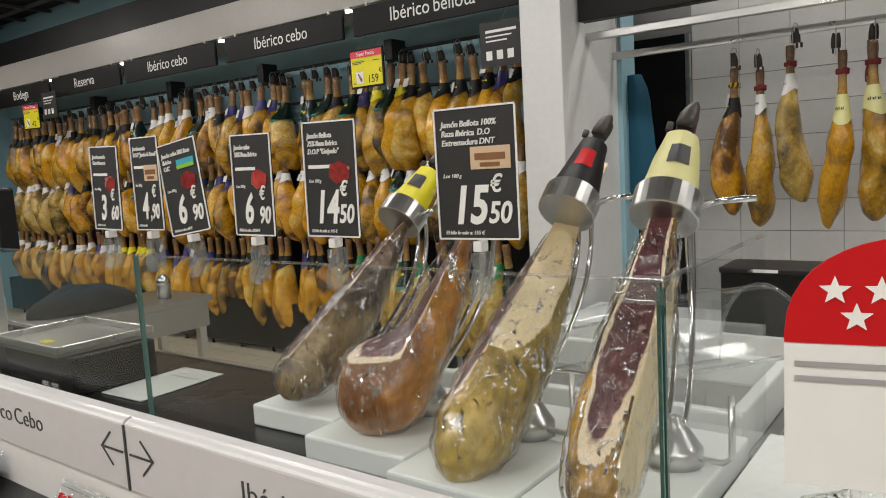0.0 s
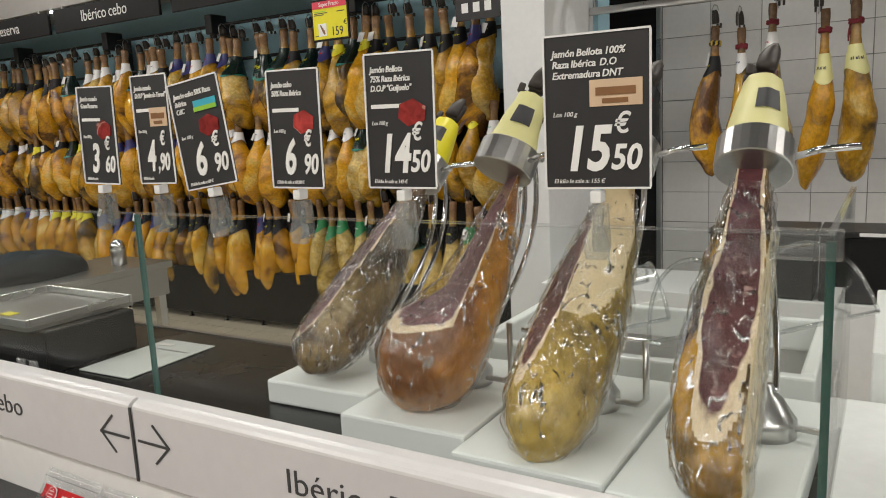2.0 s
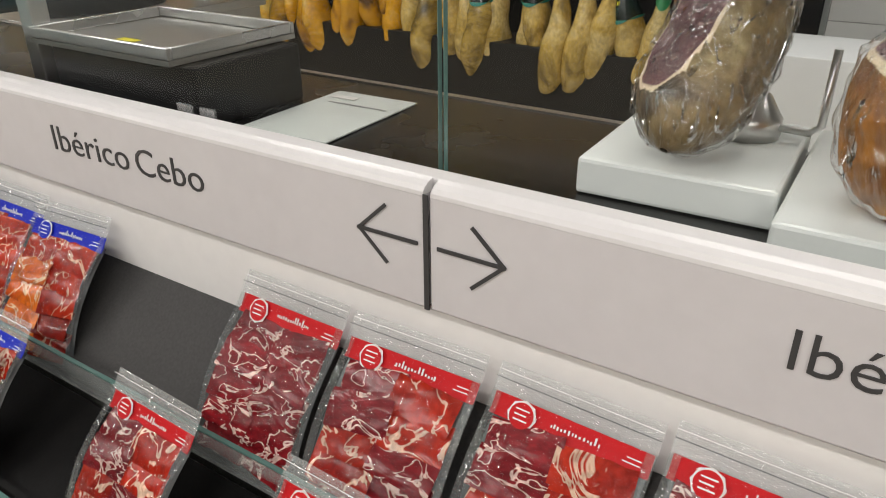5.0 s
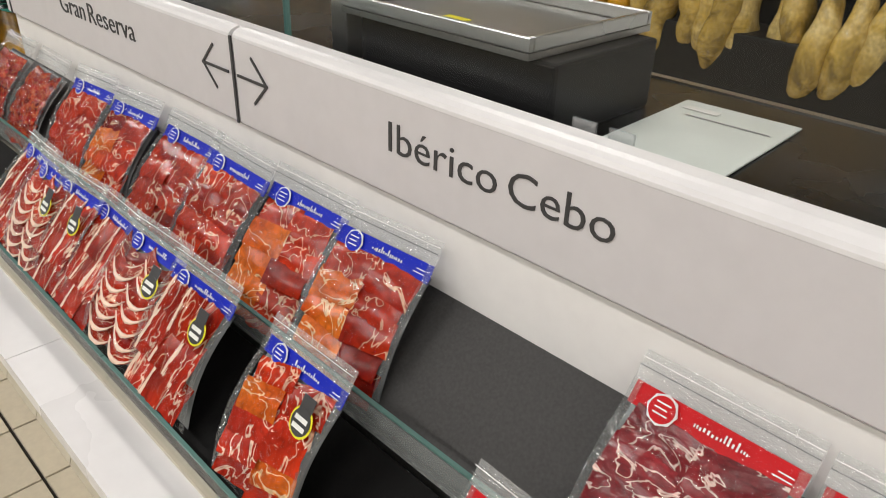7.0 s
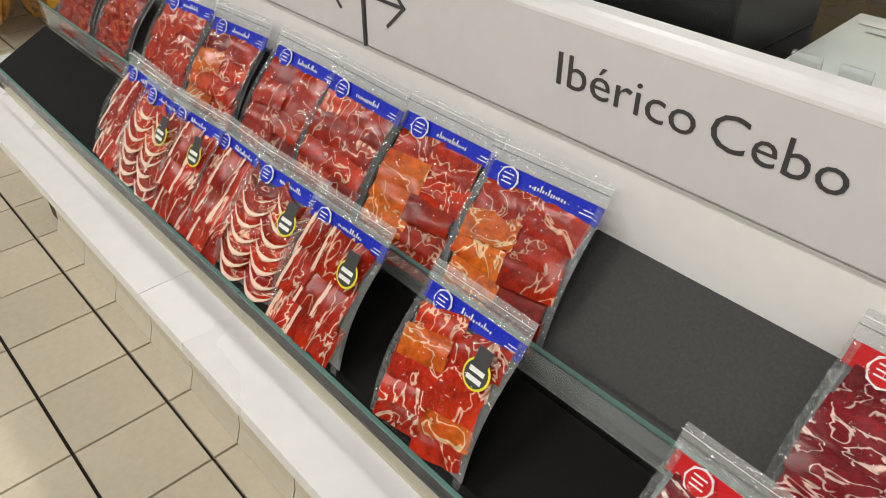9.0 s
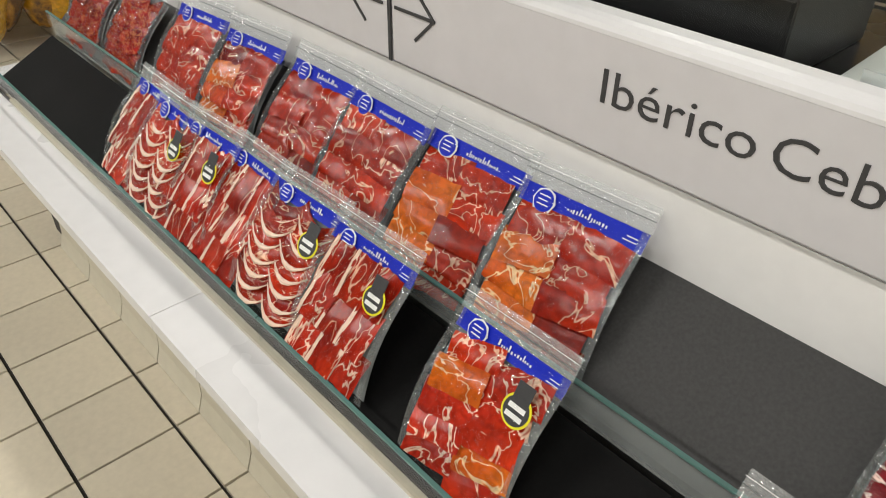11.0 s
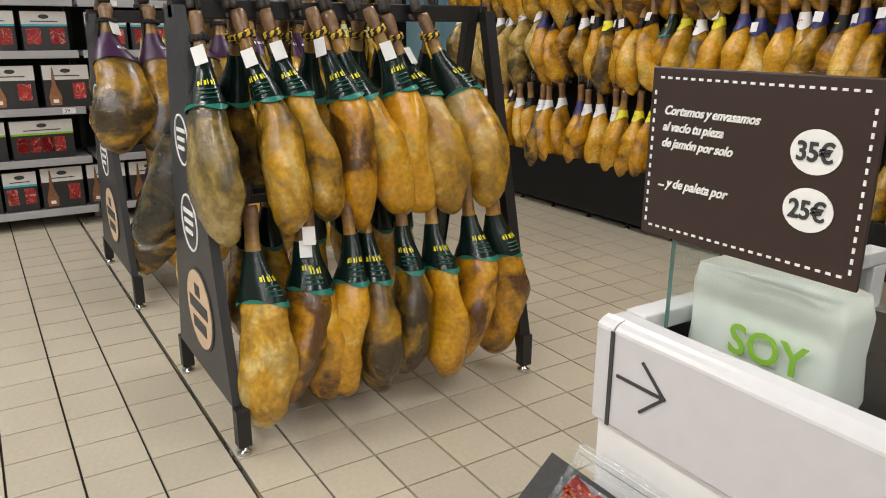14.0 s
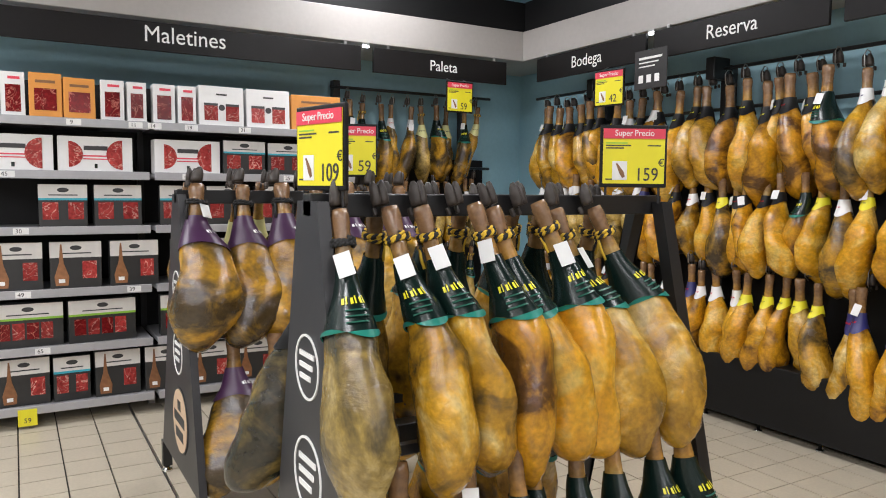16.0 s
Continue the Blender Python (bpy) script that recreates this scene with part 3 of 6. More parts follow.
def ham_leg(v, skin):
    key = ("leg", v, skin)
    if key not in HAM:
        HAM[key] = mesh_of("leg", ham_body(v), M[skin], True)
    return HAM[key]


def hoof_mesh():
    if "hoof" not in HAM:
        bm = bmesh.new()
        for side in (-1, 1):
            rows = []
            for z, r, dx in ((-0.030, 0.013, 0.0), (-0.018, 0.0145, 0.001), (0.004, 0.014, 0.004), (0.020, 0.0105, 0.008), (0.031, 0.005, 0.011)):
                rows.append([(dx + r * 1.3 * math.cos(t), side * (0.013 - 0.2 * r) + r * math.sin(t), z) for t in [2 * math.pi * k / 8 for k in range(8)]])
            vs = loft(bm, rows)
            bm.faces.new(vs[0])
            bm.faces.new(vs[-1][::-1])
            box(bm, -0.034, -0.02, side * 0.014 - 0.005, side * 0.014 + 0.005, -0.05, -0.028, 0.003)
        HAM["hoof"] = mesh_of("hoof", bm, M["hoof"], True)
    return HAM["hoof"]


def sleeve_mesh(v, lo, hi, mat_name, wave=0.02, a0=0.0, a1=2 * math.pi, grow=0.004, key=""):
    k = ("sleeve", v, lo, hi, mat_name, a0, key)
    if k not in HAM:
        bm, n = bmesh.new(), 22
        full = a1 - a0 > 6.2
        angs = [a0 + (a1 - a0) * i / (n if full else n - 1) for i in range(n)]
        rows = []
        for j in range(6):
            t = j / 5
            rows.append([ham_ring(v, lo + (hi - lo + wave * math.cos(2 * a)) * t, a, grow + 0.002 * t) for a in angs])
        if key == "p":
            for i in range(1, n - 3, 3):
                loft(bm, [[r[i], r[i + 1], r[i + 2]] if i % 2 else [r[i], r[i + 1]] for r in rows[i % 2:]], False)
        else:
            loft(bm, rows, full)
        HAM[k] = mesh_of("sleeve", bm, M[mat_name], True)
    return HAM[k]


def rope_mesh(v, mat_name, strand=0, at=0.15):
    """One strand of a twisted string wound round the shank; two strands lie in each other's turns."""
    k = ("rope", v % 6, mat_name, strand)
    if k not in HAM:
        bm = bmesh.new()
        path = []
        for i in range(84):
            a, tw = 2 * math.pi * i / 32, 2 * math.pi * i / 4.6 + math.pi * strand
            s = at + 0.009 * i / 32 + 0.003 * math.sin(a * 1.3) + 0.0045 * math.cos(tw)
            path.append(ham_ring(v, s, a, 0.006 + 0.004 * math.sin(tw)))
        x, y, z = path[-1]
        path += [(x * 1.15, y * 1.15, z - 0.015), (x * 1.25, y * 1.25 + 0.006 * strand, z - 0.035), (x * 1.15, y * 1.2 + 0.01 * strand, z - 0.06)]
        tube(bm, path, 0.0046, 5)
        HAM[k] = mesh_of("rope", bm, M[mat_name], True)
    return HAM[k]


def tag_mesh():
    if "tag" not in HAM:
        bm = bmesh.new()
        box(bm, 0.0, 0.0015, -0.021, 0.021, -0.03, 0.03, 0.0005)
        HAM["tag"] = mesh_of("price_tag", bm, M["carton"])
    return HAM["tag"]


def hook_mesh():
    if "hook" not in HAM:
        bm = bmesh.new()
        tube(bm, [(0, 0, -0.06), (0.028, 0, -0.03), (0.03, 0, 0.03), (0.012, 0, 0.055), (-0.012, 0, 0.05), (-0.02, 0, 0.03)], 0.0028, 5)
        HAM["hook"] = mesh_of("hook", bm, M["dark_steel"], True)
    return HAM["hook"]


# sleeve, print, share of length covered, words for it
STYLES = {
    "green": ("green", "yellow", 0.24, 0.45, "dark green sleeve with yellow print"),
    "black": ("black", "yellow", 0.24, 0.35, "black sleeve with yellow print"),
    "black_red": ("black", "red", 0.23, 0.33, "black sleeve with red print"),
    "purple": ("purple", "carton", 0.24, 0.42, "dark purple sleeve with white print"),
    "white": ("carton", "navy", 0.20, 0.30, "white sleeve with dark print"),
    "teal": ("carton", "teal", 0.22, 0.32, "white and teal sleeve"),
    "yellow": ("yellow", "ink", 0.24, 0.32, "yellow sleeve with dark print"),
    "blue": ("navy", "red", 0.22, 0.34, "navy and red sleeve"),
    "white_red": ("carton", "red", 0.22, 0.33, "white and red sleeve"),
    "green_tag": ("leaf_green", "carton", 0.24, 0.34, "bright green paper tag"),
    "pale": ("pale_yellow", "ink", 0.28, 0.42, "pale yellow sleeve"),
}


def ham(m, v, style, skin, rope="", tag=False, hook=True, group="", label=""):
    sl, pr, lo, hi, words = STYLES[style]
    if rnd.random() < 0.22 and group.endswith("rail"):
        style = rnd.choice(("black", "white_red", "blue", "yellow", "green", "black_red"))
        sl, pr, lo, hi, words = STYLES[style]
    tone = {"skin_gold": "golden", "skin_brown": "brown mottled", "skin_olive": "dark olive", "skin_pale": "pale yellow"}[skin]
    root = thing("ham", m, label or "%s cured ham with %s" % (tone, words), "ham", group)
    hang("leg", ham_leg(v, skin), root)
    hang("hoof", hoof_mesh(), root, label="dark dried hoof")
    band = hang("sleeve", sleeve_mesh(v, lo, hi, sl), root, label=words)
    face = -0.35
    hang("print", sleeve_mesh(v, lo + (hi - lo) * 0.46, lo + (hi - lo) * 0.58, pr, 0.0, face - 0.8, face + 0.8, 0.0065, "p"), band)
    if style == "green":
        for k in range(3):
            hang("print", sleeve_mesh(v, lo + (hi - lo) * (0.66 + 0.09 * k), lo + (hi - lo) * (0.685 + 0.09 * k), "dim_green", 0.0, face - 0.55, face + 0.55 - 0.1 * k, 0.0068, "p%d" % k), band)
        hang("print", sleeve_mesh(v, hi - 0.004, hi, "teal", 0.02, 0.0, 2 * math.pi, 0.0085, "rim"), band, label="teal scalloped rim")
    if rope:
        hang("rope", rope_mesh(v, rope), root)
        hang("rope", rope_mesh(v, "rope_black" if rope == "rope_yellow" else rope, 1), root)
    if tag:
        a = random.uniform(-0.9, 0.0)
        hang("price_tag", tag_mesh(), root, Matrix.Translation(ham_ring(v, random.uniform(0.20, 0.30), a, 0.012)) @ pose(0, 0, 0, random.uniform(-14, 14), -14, math.degrees(a)), "small white price tag")
    if hook:
        hang("hook", hook_mesh(), root)
    return root


# ---- floor, walls, ceiling ----
structure(slab("floor", (-12, 6, -6, 6.5, -0.12, -0.012), M["grout"]), "cream ceramic tile floor with dark joints")
floor = bpy.data.objects["floor"]
structure(slab("wall_north", (-9.9, -1.75, 4.2, 4.4, 0, 3.6), M["wall"]), "teal grey painted wall behind the ham racks")
structure(slab("wall_west", (-9.78, -9.58, -6, 4.2, 0, 3.6), M["wall"]), "teal grey painted wall behind the shelves")
# south and east walls are out of view, added to enclose the light
structure(slab("wall_south", (-9.58, 4, -6.2, -6, 0, 3.6), M["far_wall"]), "unseen wall added to close the room")
structure(slab("wall_east", (4, 4.2, -6, 5.2, 0, 3.6), M["far_wall"]), "unseen wall added to close the room")
structure(slab("ceiling", (-9.9, 4.2, -6.2, 5.3, CEILING + 0.02, CEILING + 0.15), M["dark_ceiling"]), "dark grey shop ceiling with metal runners")
bm = bmesh.new()
for i in range(24):
    box(bm, -9.5 + i * 0.6, -9.46 + i * 0.6, -6, 5, CEILING - 0.03, CEILING)
for j in range(18):
    box(bm, -9.5, 4, -5.7 + j * 0.6, -5.66 + j * 0.6, CEILING - 0.035, CEILING - 0.005)
structure(part("ceiling_grid", bm, mat("ceiling_runner", (0.12, 0.12, 0.12), 0.5)), "grey metal ceiling runners")

# bulkhead over the racks, with its signs
structure(slab("bulkhead_north", (-8.9, -1.78, 3.72, 4.2, 2.50, 2.74), M["fascia"], bevel=0.006), "white bulkhead over the ham racks")
structure(slab("bulkhead_west", (-9.58, -8.9, -6, 4.2, 2.50, 2.74), M["fascia"], bevel=0.006), "white bulkhead over the shelves")
structure(slab("trim_north", (-8.9, -1.78, 3.74, 4.2, 2.74, 2.98), M["black"]), "black recess above the bulkhead")
structure(slab("trim_west", (-9.58, -8.92, -6, 4.2, 2.74, 2.98), M["black"]), "black recess above the bulkhead")


def header_sign(words, lo, hi, along, size=0.122):
    w = hi - lo
    m = pose(lo, 3.70, 2.30) if along == "x" else pose(-8.88, lo, 2.29, 0, 0, 90)
    root = thing("header_sign", m, "dark hanging header sign with white lettering below the bulkhead", "sign", "header signs")
    slab("sign_board", (0, w, -0.012, 0.012, 0, 0.18), M["sign"], root, bevel=0.003)
    each = [text_mesh(word, size, M["letter"]) for word in words.split()]
    wide = [max(v.co.x for v in me.vertices) * 0.93 for me in each]
    x = (w - sum(wide) - 0.22 * size * (len(each) - 1)) / 2
    for me, length in zip(each, wide):
        hang("lettering", me, root, Matrix.Translation((x, -0.0135, 0.055)) @ UPRIGHT @ Matrix.Diagonal((0.93, 1, 1, 1)))
        x += length + 0.22 * size
    for x in (0.12, w - 0.12):
        slab("bracket", (x - 0.01, x + 0.01, -0.008, 0.008, 0.18, 0.203), M["steel"], root)
    return root


for words, lo, hi in (("Bodega", -8.66, -7.48), ("Reserva", -7.41, -6.20), ("Ibérico cebo", -6.12, -4.84), ("Ibérico cebo", -4.71, -3.48), ("Ibérico bellota", -3.38, -2.10)):
    header_sign(words, lo, hi, "x")
for words, lo, hi in (("Maletines", -0.21, 2.25), ("Paleta", 2.35, 3.54)):
    header_sign(words, lo, hi, "y", 0.145 if words == "Maletines" else 0.112)
for x in (-7.445, -6.16, -4.775, -3.43):
    root = thing("small_lamp", pose(x, 3.71, 2.475), "tiny lit lamp between two header signs", "lamp", "small lamps")
    slab("lens", (-0.022, 0.022, -0.012, 0.012, -0.008, 0.008), M["spark"], root)
    slab("holder", (-0.026, 0.026, -0.014, 0.014, 0.008, 0.025), M["steel"], root)
root = thing("small_lamp", pose(-8.9, 2.30, 2.475), "tiny lit lamp between two header signs", "lamp", "small lamps")
slab("lens", (-0.012, 0.012, -0.022, 0.022, -0.008, 0.008), M["spark"], root)
slab("holder", (-0.014, 0.014, -0.026, 0.026, 0.008, 0.025), M["steel"], root)

# ceiling lights, with the unseen added ones built like the rest
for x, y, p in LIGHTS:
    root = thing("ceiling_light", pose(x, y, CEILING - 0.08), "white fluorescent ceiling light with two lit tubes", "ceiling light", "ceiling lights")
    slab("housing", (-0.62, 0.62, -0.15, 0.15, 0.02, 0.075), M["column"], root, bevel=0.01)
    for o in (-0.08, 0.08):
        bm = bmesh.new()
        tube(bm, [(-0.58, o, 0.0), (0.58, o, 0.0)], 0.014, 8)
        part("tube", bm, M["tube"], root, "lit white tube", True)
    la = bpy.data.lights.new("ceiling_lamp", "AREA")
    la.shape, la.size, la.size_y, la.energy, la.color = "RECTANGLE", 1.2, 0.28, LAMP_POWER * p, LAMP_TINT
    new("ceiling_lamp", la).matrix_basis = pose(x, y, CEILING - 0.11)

# ---- the back rack along the north wall ----
root = thing("wall_rack", pose(0, 0, 0), "long black steel wall rack with three tiers of ham rails", "rack")
slab("plinth", (-9.2, -2.05, 3.83, 4.19, 0.05, 0.42), M["black"], root, "black panelled plinth", 0.006)
slab("back_panel", (-9.2, -2.05, 4.165, 4.195, 0.42, 1.62), M["black"], root)
for x in (-8.3, -7.15, -5.85, -4.62, -3.3, -2.15):
    slab("post", (x - 0.035, x + 0.035, 4.08, 4.16, 0.42, 2.26), M["rack"], root, bevel=0.005)
    slab("arm", (x - 0.035, x + 0.035, 3.93, 4.08, 2.16, 2.30), M["rack"], root, bevel=0.006)
for x in np.linspace(-9.0, -2.3, 18):
    bm = bmesh.new()
    lathe(bm, ((0.022, 0.0), (0.022, 0.008), (0.009, 0.012), (0.009, 0.05)), 10, (x, 3.87, 0))
    part("foot", bm, M["chrome"], root, smooth=True)
RAILS = ((2.23, 4.03), (1.98, 4.10), (1.60, 4.03), (1.02, 3.99))
for z, y in RAILS:
    bm = bmesh.new()
    tube(bm, [(-9.1, y, z), (-2.1, y, z)], 0.012, 8)
    part("rail", bm, M["rack"], root, smooth=True)

TOP = (("black", -8.9, -7.6, "skin_brown"), ("black", -7.6, -6.2, "skin_gold"), ("white", -6.2, -5.2, "skin_gold"), ("blue", -5.2, -4.5, "skin_brown"), ("green", -4.5, -3.2, "skin_brown"), ("black", -3.2, -2.2, "skin_brown"))
MIDDLE = (("white", -8.9, -7.7, "skin_pale"), ("black", -7.7, -7.1, "skin_gold"), ("black_red", -7.1, -6.4, "skin_gold"), ("yellow", -6.4, -6.0, "skin_gold"), ("blue", -6.0, -5.0, "skin_gold"), ("white", -5.0, -3.6, "skin_gold"), ("teal", -3.6, -2.2, "skin_brown"))
LOW = (("teal", -8.9, -7.3, "skin_gold"), ("white_red", -7.3, -6.7, "skin_gold"), ("yellow", -6.7, -6.2, "skin_gold"), ("blue", -6.2, -5.4, "skin_gold"), ("black", -5.4, -3.75, "skin_gold"), ("green_tag", -3.75, -2.2, "skin_pale"))


def tier(spec, z, y, step, fat, scale, yaw, group):
    for style, lo, hi, skin in spec:
        x = lo + step / 2
        while x < hi:
            m = pose(x + rnd.uniform(-0.015, 0.015), y + rnd.uniform(-0.02, 0.02), z + rnd.uniform(-0.025, 0.02), rnd.uniform(-4, 4), rnd.uniform(-5, 7), yaw + rnd.uniform(-16, 16))
            m = m @ Matrix.Diagonal((fat, fat, scale * rnd.uniform(0.95, 1.05), 1))
            kind = rnd.choice((skin, skin, skin, "skin_gold", "skin_brown")) if skin != "skin_pale" else skin
            ham(m, rnd.randrange(6), style, kind, tag=rnd.random() < 0.3, group=group)
            x += step * rnd.uniform(0.9, 1.1)


tier(TOP, 2.16, 3.97, 0.124, 1.20, 0.99, -90, "hams on the top rail")
tier(MIDDLE, 1.58, 3.95, 0.118, 1.10, 0.88, -90, "hams on the middle rail")
tier(LOW[:3], 0.985, 3.92, 0.118, 1.05, 0.90, -90, "hams on the low rail")
tier(LOW[3:], 0.985, 3.92, 0.118, 1.02, 1.05, -90, "hams on the low rail")

# hams on the west wall, below the shoulder sign
root = thing("wall_rack", pose(0, 0, 0), "black steel wall rack beside the shelves", "rack")
slab("back_panel", (-9.56, -9.53, 2.25, 3.75, 0.3, 1.7), M["black"], root)
for y in (2.3, 3.5):
    slab("post", (-9.53, -9.46, y - 0.03, y + 0.03, 0.3, 2.3), M["rack"], root, bevel=0.005)
for z in (2.23, 1.62, 1.02):
    bm = bmesh.new()
    tube(bm, [(-9.35, 2.2, z), (-9.35, 3.7, z)], 0.012, 8)
    part("rail", bm, M["rack"], root, smooth=True)
for z, sc in ((2.16, 0.92), (1.55, 0.85), (0.96, 0.85)):
    for i in range(10):
        m = pose(-9.28 + rnd.uniform(-0.02, 0.02), 2.32 + i * 0.13, z + rnd.uniform(-0.02, 0.02), rnd.uniform(-5, 5), rnd.uniform(-4, 6), rnd.uniform(-25, 25))
        ham(m @ Matrix.Diagonal((sc, sc, sc, 1)), rnd.randrange(6), rnd.choice(("green", "white", "pale", "green")), rnd.choice(("skin_brown", "skin_pale")), rope="rope_yellow" if i % 4 == 1 else "", tag=i % 4 == 0, group="shoulders on the west rail")


# ---- price cards ----
def yellow_card(m, price, w, h, label="", stand=0.0, hung=0.0, frame_mat="black", picture=True):
    root = thing("price_card", m, label or "yellow offer card with pink heading and black price", "price card", "offer cards")
    slab("frame", (-w / 2, w / 2, -0.006, 0.006, 0, h), M[frame_mat], root, bevel=0.003)
    slab("face", (-w / 2 + 0.012 * w / 0.3, w / 2 - 0.012 * w / 0.3, -0.0085, -0.0065, 0.012, h - 0.012), M["yellow"], root)
    band = slab("heading", (-w / 2 + 0.012 * w / 0.3, w / 2 - 0.012 * w / 0.3, -0.0115, -0.009, h * 0.78, h - 0.012), M["pink"], root, "pink heading band")
    write("Super Precio", h * 0.135, band, (0, -0.0125, h * 0.825), align="CENTER", stretch=0.92)
    write(price, h * 0.30, root, (w * 0.02 if picture else 0, -0.0095, h * 0.11), M["ink"], align="CENTER" if not picture else "LEFT", bold=0.0, stretch=0.85)
    write("€", h * 0.17, root, (w * 0.36, -0.0095, h * 0.34), M["ink"])
    for k, (x0, x1, z) in enumerate(((-0.42, -0.1, 0.70), (-0.42, -0.05, 0.66), (-0.42, -0.15, 0.62), (0.2, 0.4, 0.66), (-0.42, -0.3, 0.12))):
        slab("print", (x0 * w, x1 * w, -0.0095, -0.0087, z * h, z * h + h * 0.02), M["lime"] if k == 0 else M["ink"], root)
    if picture:
        slab("picture", (-w * 0.32, -w * 0.10, -0.0105, -0.0087, h * 0.12, h * 0.42), M["carton"], root)
        bm = bmesh.new()
        prism(bm, [(-w * 0.27, h * 0.38), (-w * 0.25, h * 0.39), (-w * 0.15, h * 0.25), (-w * 0.13, h * 0.17), (-w * 0.17, h * 0.15), (-w * 0.21, h * 0.22)], -0.0118, -0.0107)
        part("picture", bm, M["wood"], root)
    if hung:
        for x in (-w * 0.3, w * 0.3):
            bm = bmesh.new()
            tube(bm, [(x, 0.0, h), (x, 0.085, hung)], 0.0025, 5)
            part("wire", bm, M["steel"], root)
    if stand:
        for x in (-w * 0.4, w * 0.4):
            bm = bmesh.new()
            tube(bm, [(x, 0.004, 0.02), (x, 0.004, -stand)], 0.004, 6)
            part("pin", bm, M["rack"], root)
    return root

yellow_card(pose(-7.74, 3.62, 2.02, 0, 0, 10), "42", 0.25, 0.25, hung=0.285)
yellow_card(pose(-3.22, 3.62, 1.955, 0, 0, 0), "159", 0.285, 0.245, hung=0.365)
yellow_card(pose(-8.80, 3.05, 2.03, 0, 0, 90), "59", 0.24, 0.24, hung=0.27)
for x, z in ((-7.36, 2.10), (-2.21, 1.965)):
    root = thing("notice_card", pose(x, 3.62, z), "small dark notice card with white print", "sign", "notice cards")
    slab("card", (-0.14, 0.14, -0.004, 0.004, 0, 0.25), M["chalk"], root, bevel=0.002)
    bm = bmesh.new()
    tube(bm, [(0, 0, 0.25), (0, 0.085, 2.305 - z)], 0.0025, 5)
    part("wire", bm, M["steel"], root)
    for k in range(3):
        slab("print", (-0.10, 0.10 - 0.03 * k, -0.006, -0.0045, 0.19 - 0.025 * k, 0.205 - 0.025 * k if k == 0 else 0.198 - 0.025 * k), M["letter"], root)
        slab("print", (-0.10 + 0.07 * k, -0.06 + 0.07 * k, -0.006, -0.0045, 0.04, 0.09), M["letter"], root)

# ---- free-standing racks ----


def oval(bm, cx, cz, rx, rz, y0, y1, n=28):
    prism(bm, [(cx + rx * math.cos(2 * math.pi * k / n), cz + rz * math.sin(2 * math.pi * k / n)) for k in range(n)], y0, y1)


def ham_rack(x, y0, y1, foot0, foot1, label):
    """An A-shaped rack with its rails along y: closed end panel at y0, open trestle at y1."""
    root = thing("ham_rack", pose(x, y0, 0), label, "rack", "ham racks")
    w = y1 - y0
    a, b = foot0 - x, foot1 - x
    bm = bmesh.new()
    prism(bm, [(-0.07, 1.40), (0.07, 1.40), (b - 0.02, 0.16), (a + 0.02, 0.16)], -0.02, 0.012)
    panel = part("end_panel", bm, M["rack_panel"], root, "dark grey tapered end panel")
    bm = bmesh.new()
    oval(bm, 0.04, 0.40, 0.16, 0.15, -0.024, -0.021)
    seal = part("seal", bm, M["ink"], panel, "oval cream and black seal")
    bm = bmesh.new()
    oval(bm, 0.04, 0.40, 0.15, 0.14, -0.027, -0.0245)
    part("seal", bm, M["tan"], panel)
    for k, (r0, z) in enumerate(((0.03, 0.47), (0.11, 0.41), (0.08, 0.34))):
        slab("print", (0.04 - r0, 0.04 + r0, -0.029, -0.0275, z - 0.022, z + 0.022), M["ink"], panel)
    for z, r, c in ((0.98, 0.085, "letter"), (0.70, 0.10, "letter")):
        bm = bmesh.new()
        n = 26
        ring = [(math.cos(2 * math.pi * k / n), math.sin(2 * math.pi * k / n)) for k in range(n)]
        loft(bm, [[(r * f * c0, y, z + r * f * s0) for c0, s0 in ring] for f, y in ((1, -0.0205), (1, -0.024), (0.93, -0.024), (0.93, -0.0205))])
        part("seal", bm, M[c], panel, "round white printed ring")
        for q in range(3):
            slab("print", (-r * 0.6, r * (0.6 - 0.15 * q), -0.024, -0.0205, z + r * (0.3 - 0.35 * q), z + r * (0.45 - 0.35 * q)), M[c], panel)
    slab("top_beam", (-0.03, 0.03, -0.02, w, 1.36, 1.42), M["rack"], root, bevel=0.004)
    slab("low_beam", (-0.03, 0.03, 0, w, 0.75, 0.80), M["rack"], root, bevel=0.004)
    for s in (-1, 1):
        e = b if s > 0 else a
        bm = bmesh.new()
        prism(bm, [(s * 0.03, 1.40), (s * 0.075, 1.40), (e + 0.02, 0.10), (e - 0.025, 0.10)], w - 0.045, w)
        part("trestle_leg", bm, M["rack"], root)
        slab("low_rail", (s * 0.20 - 0.012, s * 0.20 + 0.012, 0, w, 0.79, 0.815), M["rack"], root)
        slab("cross_arm", (min(0, s * 0.21), max(0, s * 0.21), w * 0.5 - 0.02, w * 0.5 + 0.02, 0.75, 0.79), M["rack"], root)
        for y in (0.0, w - 0.022):
            slab("leg", (e - 0.022, e + 0.022, y - 0.022, y + 0.022, 0.03, 0.16), M["rack"], root)
            bm = bmesh.new()
            lathe(bm, ((0.027, 0.0), (0.027, 0.012), (0.014, 0.018), (0.014, 0.04)), 14, (e, y, 0))
            part("foot", bm, M["chrome"], root, "chrome levelling foot", True)
    return root


ham_rack(-5.60, 0.68, 1.86, -5.95, -5.24, "black steel ham rack with a grey end panel")
ham_rack(-7.22, 0.66, 1.86, -7.68, -6.80, "black steel A-shaped rack of shoulder hams behind another rack")


